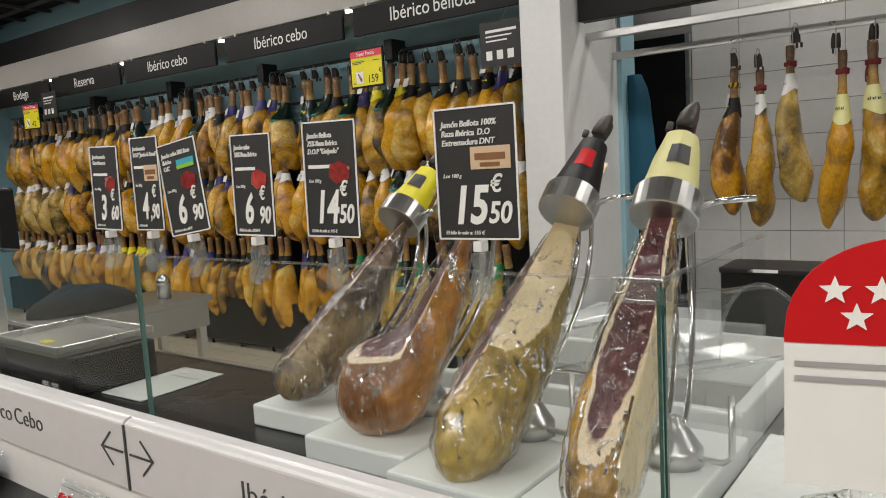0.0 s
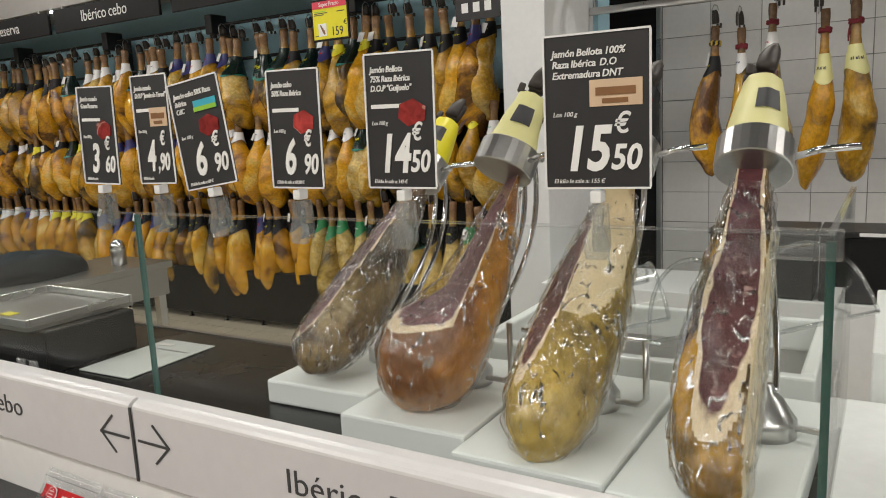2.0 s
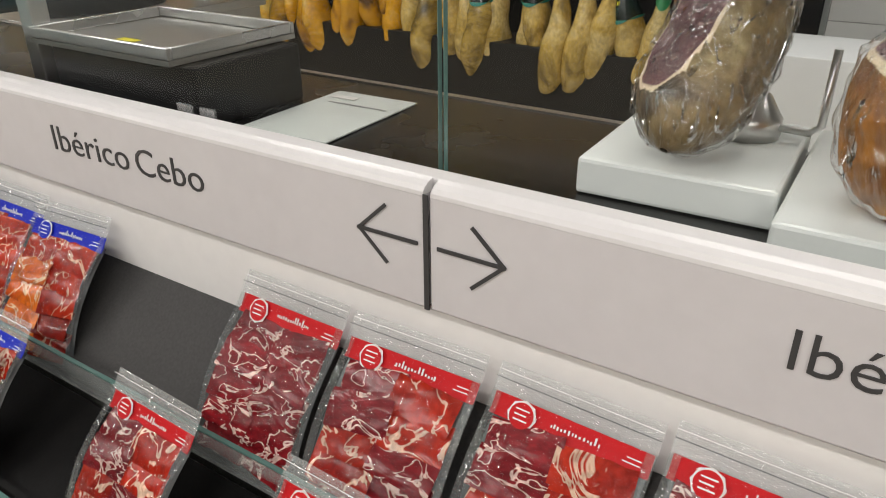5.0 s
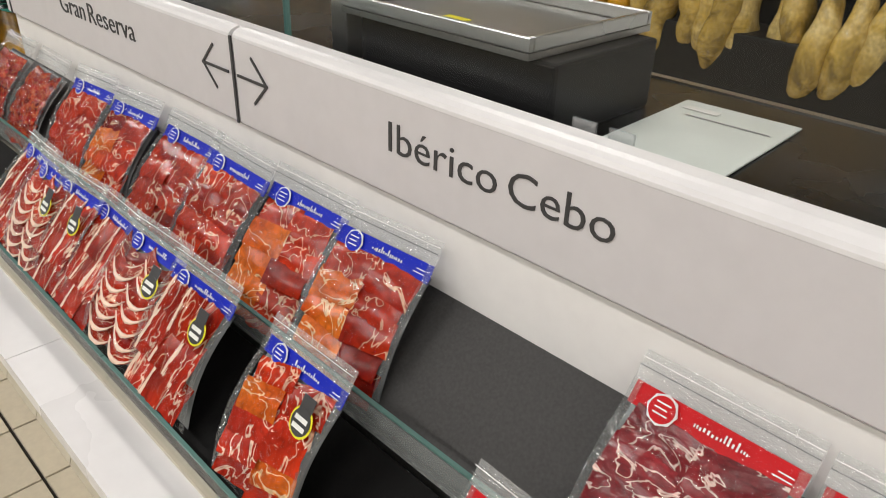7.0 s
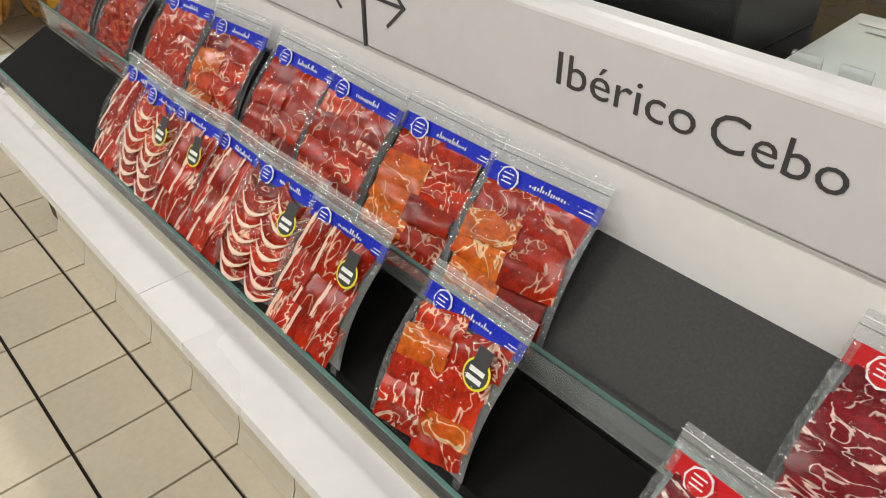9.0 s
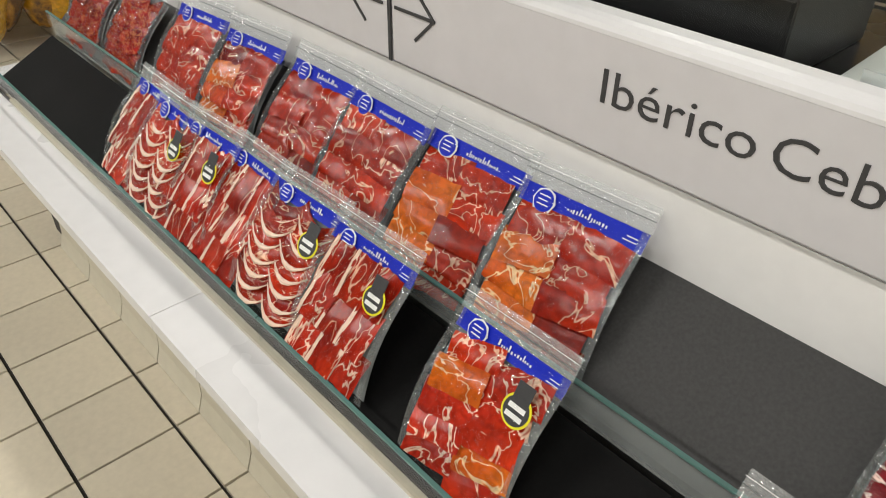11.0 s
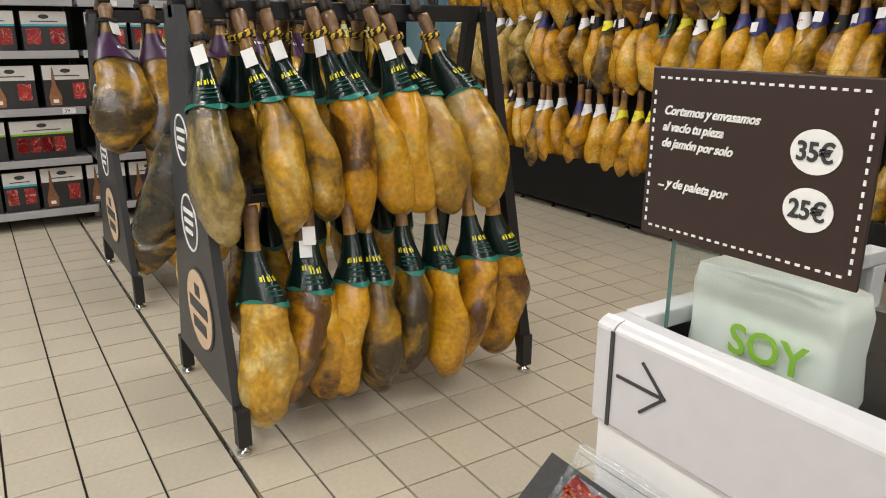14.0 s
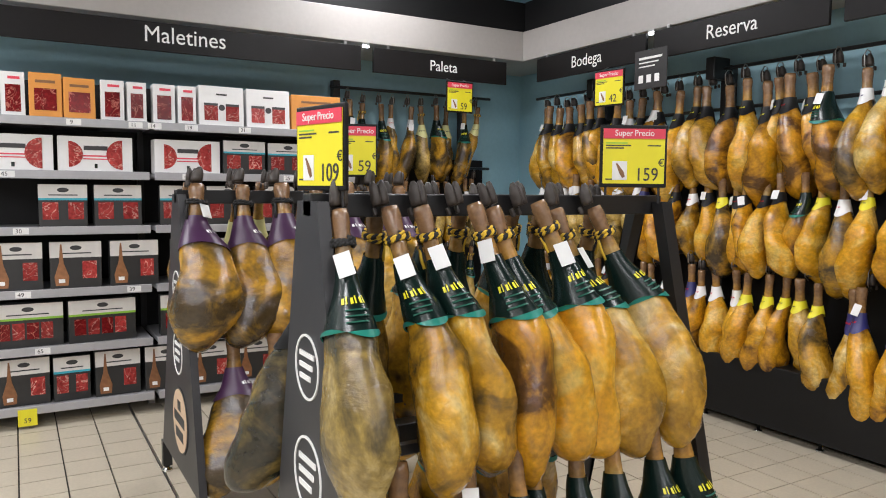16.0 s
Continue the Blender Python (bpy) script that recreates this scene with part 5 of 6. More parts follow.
def pack(m, kind, band, label, round_tag=False, w=0.20, h=0.265, group="packs"):
    """A flat clear pack leaning back: grey backing, overlapping slices, a printed band with a rosette, a clear film."""
    root = thing("ham_pack", m, label, "meat pack", group)
    bow = 0.016

    def curve(z):
        return -bow * math.sin(math.pi * min(1.0, max(0.0, z / (h * 0.8))))

    def sheet(name, x0, x1, z0, z1, off, material, lab="", rows=10, cols=7, puff=0.0, wav=0.0):
        key = (name, round(x0, 3), round(x1, 3), round(z0, 3), round(z1, 3), off, material, h)
        if key not in PK:
            bm = bmesh.new()
            grid = []
            for j in range(rows):
                z = z0 + (z1 - z0) * j / (rows - 1)
                line = []
                for i in range(cols):
                    u = i / (cols - 1)
                    x = x0 + (x1 - x0) * u
                    edge = max(0.0, math.sin(math.pi * u) * math.sin(math.pi * j / (rows - 1)))
                    line.append((x, curve(z) + off - puff * edge ** 0.5 + wav * noise.noise((x * 30, z * 30, off * 100)), z))
                grid.append(line)
            loft(bm, grid, False)
            PK[key] = mesh_of(name, bm, M[material], True)
        return hang(name, PK[key], root, label=lab)

    sheet("backing", -w / 2 + 0.006, w / 2 - 0.006, 0.004, h * 0.80, 0.004, "pouch_seal" if kind == "chorizo" else "grey_film", "plastic backing")
    skins = {"squares": ("slice_orange", "slice_red"), "red": ("slice_red",), "streaky": ("slice_streaky", "slice_red"), "arcs": ("slice_red",), "mixed": ("slice_streaky", "slice_red", "slice_streaky", "slice_orange"), "loin": ("slice_dark",), "chorizo": ("slice_chorizo",), "bellota": ("slice_streaky", "slice_dark")}[kind]
    mw, lo, hi = w * 0.82, 0.014, h * 0.755
    if kind == "chorizo":
        cols, rows = 3, 9
    elif kind in ("streaky",):
        cols, rows = 3, 3
    elif kind == "arcs":
        cols, rows = 2, 7
    elif kind == "mixed":
        cols, rows = 2, 5
    else:
        cols, rows = 2, 5
    cw, rh = mw / cols, (hi - lo) / rows
    for j in range(rows):
        for i in range(cols):
            sk = skins[(i + j * 2 + (1 if j > 2 else 0)) % len(skins)] if kind != "squares" else skins[0 if i == 0 and j < 4 else 1]
            shape = {"arcs": "arc", "chorizo": "flat"}.get(kind, "flat")
            me = slice_mesh((shape, sk, rnd.randrange(3)))
            x, z = -mw / 2 + cw * (i + 0.5) + rnd.uniform(-0.004, 0.004), lo + rh * (j + 0.5)
            y = curve(z) - 0.003 - 0.002 * ((i + j) % 2)
            mm = pose(x, y, z, -10 + rnd.uniform(-4, 4), {"chorizo": rnd.uniform(-22, 22), "streaky": rnd.uniform(-2, 2) + 4, "mixed": rnd.uniform(-6, 6) - 14, "arcs": rnd.uniform(-3, 3)}.get(kind, rnd.uniform(-7, 7)), 0) @ Matrix.Diagonal((cw * 1.14, 0.022, rh * (1.7 if kind == "chorizo" else 1.35), 1))
            s = hang("slice", me, root, mm)
            if kind == "arcs":
                hang("fat_edge", slice_mesh(("rim", "slice_fat", 1)), s, Matrix.Translation((0, -0.10, -0.40)))
            elif kind == "streaky":
                hang("fat_edge", slice_mesh(("flat", "slice_fat", i)), s, Matrix.Translation((-0.40, -0.04, 0)) @ Matrix.Diagonal((0.13, 1, 1.02, 1)))
    if band:
        z0, z1 = h * 0.766, h * 0.868
        b = sheet("band", -w / 2 + 0.003, w / 2 - 0.003, z0, z1, -0.0035, band, band + " printed band", 4)
        bm = bmesh.new()
        n = 24
        cx, cz, r = -w * 0.28, h * 0.805, w * 0.088
        yy = curve(cz) - 0.007
        prism(bm, [(cx + r * (1 + 0.05 * math.cos(8 * t)) * math.cos(t), cz + r * (1 + 0.05 * math.cos(8 * t)) * math.sin(t)) for t in [2 * math.pi * k / n for k in range(n)]], yy - 0.001, yy)
        ro = part("rosette", bm, M["carton"], b, "round rosette print")
        bm = bmesh.new()
        prism(bm, [(cx + r * 0.86 * math.cos(t), cz + r * 0.86 * math.sin(t)) for t in [2 * math.pi * k / n for k in range(n)]], yy - 0.002, yy - 0.0012)
        part("rosette", bm, M[band], b)
        bm = bmesh.new()
        prism(bm, [(cx - r * 0.5, cz - r * 0.8), (cx + r * 0.5, cz - r * 0.8), (cx + r * 0.55, cz - r * 2.3), (cx, cz - r * 1.8), (cx - r * 0.55, cz - r * 2.3)], yy + 0.0002, yy + 0.001)
        part("ribbon", bm, M[band], b)
        for k in range(3):
            slab("print", (cx - r * 0.5, cx + r * (0.5 - 0.15 * (k % 2)), yy - 0.0028, yy - 0.0022, cz + r * (0.35 - 0.35 * k), cz + r * (0.45 - 0.35 * k)), M["letter"], b)
        yb = curve(h * 0.82) - 0.006
        x = -w * 0.10
        while x < w * 0.2:
            dx = rnd.uniform(0.003, 0.0055)
            slab("print", (x, x + dx * 0.45, yb, yb + 0.0008, h * (0.805 + rnd.uniform(0, 0.006)), h * (0.82 + rnd.choice((0, 0.003, 0.006, 0.022)))), M["letter"], b)
            x += dx
        slab("print", (w * 0.33, w * 0.43, yb, yb + 0.0008, h * 0.80, h * 0.805), M["letter"], b)
        slab("print", (w * 0.35, w * 0.43, yb, yb + 0.0008, h * 0.82, h * 0.825), M["letter"], b)
    if round_tag:
        bm = bmesh.new()
        cx, cz = w * 0.30, h * 0.62
        yy = curve(cz) - 0.016
        prism(bm, [(cx + 0.021 * math.cos(t), cz + 0.021 * math.sin(t)) for t in [2 * math.pi * k / 22 for k in range(22)]] , yy - 0.0006, yy)
        t = part("sticker", bm, M["yellow"], root, "black sticker with yellow rim")
        bm = bmesh.new()
        prism(bm, [(cx + 0.018 * math.cos(t), cz + 0.018 * math.sin(t)) for t in [2 * math.pi * k / 22 for k in range(22)]], yy - 0.0014, yy - 0.0008)
        part("sticker", bm, M["ink"], root)
        slab("sticker", (cx - 0.012, cx + 0.012, yy - 0.001, yy, cz + 0.012, cz + 0.034), M["ink"], root)
        for k in range(2):
            slab("print", (cx - 0.012, cx + 0.012, yy - 0.0024, yy - 0.0017, cz - 0.010 + 0.011 * k, cz - 0.004 + 0.011 * k), M["letter"], root)
    f = sheet("film", -w / 2, w / 2, 0, h, -0.010, "pouch", "clear wrinkled plastic film", 14, 9, 0.012, 0.006)
    f.visible_shadow = False
    sheet("top_strip", -w / 2, w / 2, h * 0.87, h, -0.006, "pouch_seal", "milky clear sealing strip", 4)
    sheet("seal", -w / 2, -w / 2 + 0.012, 0, h * 0.87, -0.008, "pack_side", "", 10, 2)
    sheet("seal", w / 2 - 0.012, w / 2, 0, h * 0.87, -0.008, "pack_side", "", 10, 2)
    for k in range(2):
        sheet("seam", -w / 2, w / 2, h * (0.93 + 0.035 * k), h * (0.934 + 0.035 * k), -0.0115, "carton" if k else "grey_film", "", 2)
    return root


def upper(x):
    return pose(x + 0.018, 0.684 + rnd.uniform(-0.004, 0.004), 0.497, -33 + rnd.uniform(-2, 2), rnd.uniform(-1.5, 1.5), rnd.uniform(-3, 3))


def lower(x):
    return pose(x + 0.004, 0.514 + rnd.uniform(-0.004, 0.004), 0.432, -33 + rnd.uniform(-2, 3), rnd.uniform(-2, 2), rnd.uniform(-4, 4))


BLUE = "clear pack of sliced cured ham with a blue band"
for x, kind in ((-3.25, "red"), (-3.05, "squares"), (-2.84, "red"), (-2.65, "red"), (-2.455, "squares"), (-2.25, "squares")):
    pack(upper(x), kind, "blue", BLUE, group="blue band packs")
for x, kind, t in ((-3.15, "streaky", False), (-3.02, "arcs", True), (-2.90, "streaky", True), (-2.77, "streaky", False), (-2.62, "arcs", True), (-2.45, "streaky", True), (-2.19, "mixed", True)):
    pack(lower(x), kind, "blue", "clear pack of streaky ham with blue band and sticker", t, 0.18, 0.235, "blue band packs")
for x in (-3.76, -3.53):
    pack(upper(x), "chorizo", "", "clear pack of dark red sliced chorizo without a band", False, 0.19, 0.255, "plain packs")
for x, kind in ((-1.75, "loin"), (-1.54, "bellota"), (-1.33, "bellota"), (-1.12, "bellota"), (-0.91, "bellota"), (-0.70, "loin")):
    pack(upper(x), kind, "red", "clear pack of dark sliced pork with a red band", group="red band packs")
for x, kind in ((-1.82, "bellota"), (-1.5, "loin")):
    pack(lower(x), kind, "red", "clear pack of sliced pork with red band, low tray", False, 0.18, 0.235, "red band packs")


# ---- price placards on the glass ----
def placard(x, w, h, lines, euros, cents, bottom, extra, tilt=0.0, z=1.325, comma=False, y=0.905):
    m = pose(x, y, z, 0, tilt, 4)
    root = thing("price_placard", m, "black handwritten price placard with white numbers clipped onto the glass", "price placard", "placards on the glass")
    slab("card", (-w / 2, w / 2, -0.002, 0.002, 0, h), M["chalk"], root, bevel=0.001)
    for a in ((-w / 2, w / 2, 0.0, 0.0025), (-w / 2, w / 2, h - 0.0025, h)):
        slab("border", (a[0], a[1], -0.004, -0.0022, a[2], a[3]), M["carton"], root)
    for s in (-1, 1):
        slab("border", (s * w / 2 - 0.0013, s * w / 2 + 0.0013, -0.004, -0.0022, 0.0025, h - 0.0025), M["carton"], root)
    k = w / 0.135
    for i, t in enumerate(lines):
        if t == "#":
            slab("print", (-w * 0.42, w * 0.1, -0.0032, -0.0022, h - 0.041 - 0.013 * i, h - 0.035 - 0.013 * i), M["letter"], root)
        else:
            write(t, 0.0125, root, (-w * 0.42, -0.003, h - 0.028 - 0.0135 * i), shear=0.2, stretch=0.95 * k, bold=0.0002)
    write("Los 100 g", 0.0085, root, (-w * 0.42, -0.003, h * 0.475), shear=0.25, stretch=k)
    write(euros, 0.078, root, (w * (0.12 if len(euros) > 1 else -0.02), -0.003, h * 0.13), shear=0.2, bold=0.0022, align="RIGHT", stretch=0.78 * k)
    write("€", 0.035, root, (w * 0.16, -0.003, h * 0.36), shear=0.2, bold=0.0006, stretch=0.85 * k)
    write(("," if comma else "") + cents, 0.044, root, (w * 0.13 - (0.008 if comma else 0), -0.003, h * 0.13), shear=0.2, bold=0.001, stretch=0.85 * k)
    write(bottom, 0.008, root, (-w * 0.42, -0.003, h * 0.04), shear=0.2, stretch=k)
    if extra == "seal":
        slab("seal", (-w * 0.06, w * 0.43, -0.0035, -0.0022, h * 0.53, h * 0.70), M["tan"], root, "tan oval seal", 0.0006)
        slab("print", (w * 0.0, w * 0.37, -0.0045, -0.0037, h * 0.60, h * 0.65), M["wood"], root)
        slab("print", (w * 0.06, w * 0.30, -0.0045, -0.0037, h * 0.55, h * 0.58), M["wood"], root)
    else:
        bm = bmesh.new()
        prism(bm, [(-w * 0.02, h * 0.52), (w * 0.12, h * 0.46), (w * 0.36, h * 0.50), (w * 0.38, h * 0.60), (w * 0.2, h * 0.66), (0.0, h * 0.62)], -0.0034, -0.0022)
        part("picture", bm, M["picture_red"], root, "sliced ham picture")
        if extra == "flag":
            slab("print", (-w * 0.05, w * 0.4, -0.0034, -0.0022, h * 0.70, h * 0.80), M["cyan"], root)
            slab("print", (-w * 0.05, w * 0.4, -0.0044, -0.0036, h * 0.70, h * 0.74), M["lime"], root)
    # clear clip with a ball joint
    bm = bmesh.new()
    box(bm, -0.0075, 0.0075, -0.010, 0.012, -0.018, -0.002, 0.002)
    part("ball_joint", bm, M["carton"], root, "white ball joint")
    bm = bmesh.new()
    prism(bm, [(-0.009, -0.02), (0.009, -0.02), (0.009, -0.035), (0.007, -0.045), (0.013, -0.058), (0.017, -0.075), (0.014, -0.09), (-0.014, -0.09), (-0.017, -0.075), (-0.013, -0.058), (-0.007, -0.045), (-0.009, -0.035)], -0.012, -0.003)
    part("clip", bm, M["clip_plastic"], root, "clear plastic clip")
    bm = bmesh.new()
    prism(bm, [(-0.009, -0.02), (0.009, -0.02), (0.012, -0.075), (0.01, -0.085), (-0.01, -0.085), (-0.012, -0.075)], 0.012, 0.019)
    part("clip", bm, M["clip_plastic"], root)
    return root


placard(-0.605, 0.135, 0.195, ("Jamón Bellota 100%", "Raza Ibérica  D.O", "Extremadura DNT"), "15", "50", "El kilo le sale a: 155 €", "seal", 0, 1.322)
placard(-0.905, 0.115, 0.198, ("Jamón Bellota", "75% Raza Ibérica", "D.O.P \"Guijuelo\"", "#"), "14", "50", "El kilo le sale a: 145 €", "ham", 1, 1.322)
placard(-1.11, 0.102, 0.19, ("Jamón cebo", "50% Raza ibérica", "#"), "6", "90", "El kilo le sale a: 69,00 €", "ham", 1, 1.322)
placard(-1.312, 0.118, 0.19, ("Jamón cebo 50% Raza", "ibérica", "CdC"), "6", "90", "El kilo le sale a: 69 €", "flag", -8, 1.325)
placard(-1.455, 0.09, 0.20, ("Jamón curado", "D.O.P \"Jamón de Teruel\"", "#"), "4", "90", "El kilo le sale", "seal", 0, 1.33, True)
placard(-1.625, 0.10, 0.19, ("Jamón curado", "Gran Reserva", "#"), "3", "60", "El kilo le sale", "ham", 2, 1.33)

# brown notice on the glass at the counter's end
root = thing("notice_board", pose(-3.632, 0.86, 1.057, 0, 0, 0), "dark brown notice with white dotted border hung on the glass", "sign")
slab("board", (-0.165, 0.142, -0.003, 0.003, 0, 0.225), M["brown_card"], root, bevel=0.002)
for k in range(23):
    x = -0.15 + k * 0.0122
    for z in (0.012, 0.210):
        slab("dot", (x, x + 0.006, -0.0045, -0.0032, z, z + 0.003), M["letter"], root)
for k in range(15):
    z = 0.018 + k * 0.0122
    for x in (-0.158, 0.131):
        slab("dot", (x, x + 0.003, -0.0045, -0.0032, z, z + 0.006), M["letter"], root)
for i, t in enumerate(("Cortamos y envasamos", "al vacío tu pieza", "de jamón por solo")):
    write(t, 0.0165, root, (-0.140, -0.004, 0.165 - 0.021 * i), shear=0.35, bold=0.0004, stretch=0.92)
write("... y de paleta por", 0.0175, root, (-0.140, -0.004, 0.07), shear=0.35, bold=0.0004, stretch=0.92)
for t, z in (("35€", 0.135), ("25€", 0.07)):
    bm = bmesh.new()
    oval(bm, 0.075, z + 0.008, 0.030, 0.025, -0.0045, -0.0032)
    part("price_disc", bm, M["letter"], root, "white price disc")
    write(t, 0.03, root, (0.075, -0.0055, z - 0.002), M["ink"], align="CENTER", stretch=0.9, bold=0.0006)

# tofu-coloured bag behind the glass at the end
root = thing("paper_bag", pose(-3.665, 1.0, 0.82), "white translucent bag with green lettering on the worktop", "bag")
bm = bmesh.new()
rows = []
for z, sx, sy in ((0.0, 0.11, 0.05), (0.03, 0.118, 0.055), (0.09, 0.115, 0.052), (0.15, 0.118, 0.05), (0.18, 0.112, 0.046)):
    rows.append([(sx * math.copysign(abs(math.cos(t)) ** 0.35, math.cos(t)) + 0.003 * noise.noise((t * 3, z * 40, 1)), sy * math.copysign(abs(math.sin(t)) ** 0.35, math.sin(t)) + 0.004 * noise.noise((t * 3, z * 40, 7)), z) for t in [2 * math.pi * k / 32 for k in range(32)]])
vs = loft(bm, rows)
bm.faces.new(vs[-1])
bag_mat = mat("milky_bag", (0.76, 0.81, 0.74), 0.3, vary=0.08, bump=0.05)
part("bag", bm, bag_mat, root, smooth=True)
write("SOY", 0.062, root, (0.03, -0.062, 0.075), M["lime"], align="CENTER", bold=0.001)
slab("print", (-0.03, 0.09, -0.0605, -0.0595, 0.05, 0.058), M["lime"], root)

# dark display on a steel post
root = thing("scale_display", pose(-2.62, 1.04, 0.82), "dark customer display on a square steel post", "display")
slab("post", (-0.022, 0.022, -0.02, 0.02, 0.0, 0.42), M["steel"], root, bevel=0.003)
slab("screen", (-0.20, 0.16, -0.03, 0.03, 0.421, 0.62), M["black"], root, "black display box", 0.008)
# scale behind the glass
root = thing("scale", pose(-2.37, 1.13, 0.82), "black counter scale with a steel pan on the worktop", "scale")
slab("housing", (-0.20, 0.23, -0.10, 0.17, 0.0, 0.115), M["black"], root, bevel=0.006)
slab("pan", (-0.22, 0.20, -0.125, 0.19, 0.118, 0.128), M["dark_steel"], root, "steel weighing pan")
for dims in ((-0.22, 0.20, -0.125, -0.115, 0.1285, 0.15), (-0.22, 0.20, 0.18, 0.19, 0.1285, 0.15), (-0.22, -0.21, -0.114, 0.179, 0.1285, 0.15), (0.19, 0.20, -0.114, 0.179, 0.1285, 0.15)):
    slab("pan_rim", dims, M["steel"], root, "raised steel rim", 0.002)
slab("sticker", (-0.05, 0.0, -0.06, -0.03, 0.1285, 0.130), M["yellow"], root)
# paper sheet
root = thing("paper_pack", pose(-2.005, 1.235, 0.8215, 0, 0, 2), "flat white printed paper pack on the black worktop", "paper")
slab("sheet", (-0.098, 0.098, -0.145, 0.145, 0, 0.004), M["paper"], root, bevel=0.0015)
slab("print", (-0.08, -0.02, 0.09, 0.11, 0.0053, 0.0058), M["kraft"], root)
slab("print", (-0.06, 0.08, 0.06, 0.065, 0.0053, 0.0058), M["shelf"], root)

# table behind the counter, with a black cloth, a shaker and a bar
root = thing("work_table", pose(-4.2, 1.97, 0), "steel-topped dark work table behind the counter", "table")
slab("tabletop", (0.34, 0.82, -0.43, 0.45, 0.775, 0.81), M["dark_steel"], root, "worn steel tabletop", 0.004)
slab("apron", (0.36, 0.80, -0.42, -0.40, 0.64, 0.775), M["dark_steel"], root)
slab("apron", (0.78, 0.80, -0.40, 0.43, 0.64, 0.775), M["dark_steel"], root)
for x in (0.36, 0.74):
    for y in (-0.39, 0.38):
        slab("leg", (x, x + 0.04, y, y + 0.04, 0, 0.775), M["steel"], root)
slab("low_shelf", (0.38, 0.77, -0.37, 0.37, 0.18, 0.2), M["dark_steel"], root)
root = thing("cloth_heap", pose(-3.68, 1.87, 0.81), "crumpled black cloth heap on the steel table", "cloth")
bm = bmesh.new()
rows = []
for j in range(9):
    t = j / 8
    r = math.cos(t * math.pi / 2)
    rows.append([((0.15 * r + 0.02 * noise.noise((a * 2, t * 3, 3))) * math.cos(a), (0.28 * r + 0.02 * noise.noise((a * 2, t * 3, 9))) * math.sin(a), 0.12 * math.sin(t * math.pi / 2) * (1 + 0.25 * noise.noise((a * 1.5, t * 2, 4)))) for a in [2 * math.pi * k / 30 for k in range(30)]])
loft(bm, rows)
part("cloth", bm, M["cloth"], root, smooth=True)
root = thing("shaker", pose(-3.55, 2.24, 0.81), "brushed steel shaker with a domed lid on the table", "shaker")
bm = bmesh.new()
lathe(bm, ((0.036, 0.0), (0.036, 0.075), (0.034, 0.08)), 20)
part("body", bm, M["steel"], root, smooth=True)
bm = bmesh.new()
lathe(bm, ((0.035, 0.0805), (0.036, 0.095), (0.028, 0.115), (0.012, 0.125), (0.0, 0.127)), 20)
part("lid", bm, M["chrome"], root, smooth=True)

# ---- cutting boards ----
for x0, x1, y0, y1, rz in ((-1.46, -1.19, 1.13, 1.455, 2), (-1.18, -0.905, 1.04, 1.455, 1), (-0.895, -0.63, 0.98, 1.455, 0), (-0.62, -0.37, 0.96, 1.455, -1)):
    root = thing("cutting_board", pose((x0 + x1) / 2, (y0 + y1) / 2, 0.821, 0, 0, rz), "thick white plastic cutting board on the worktop", "cutting board", "cutting boards")
    slab("board", (-(x1 - x0) / 2, (x1 - x0) / 2, -(y1 - y0) / 2, (y1 - y0) / 2, 0, 0.054), M["board"], root, bevel=0.006)


# ---- cut hams on stands ----
FRONT, RIGHT = Vector((0.40, -0.92, 0.0)), Vector((0.92, 0.40, 0.0))
GIRTH_AT = (0.0, 0.06, 0.14, 0.22, 0.28, 0.34, 0.42, 0.5, 0.6, 0.7, 0.8, 0.88, 0.94, 0.98, 1.0)
GIRTH = (0.020, 0.026, 0.023, 0.024, 0.028, 0.035, 0.048, 0.062, 0.075, 0.081, 0.082, 0.076, 0.060, 0.036, 0.006)


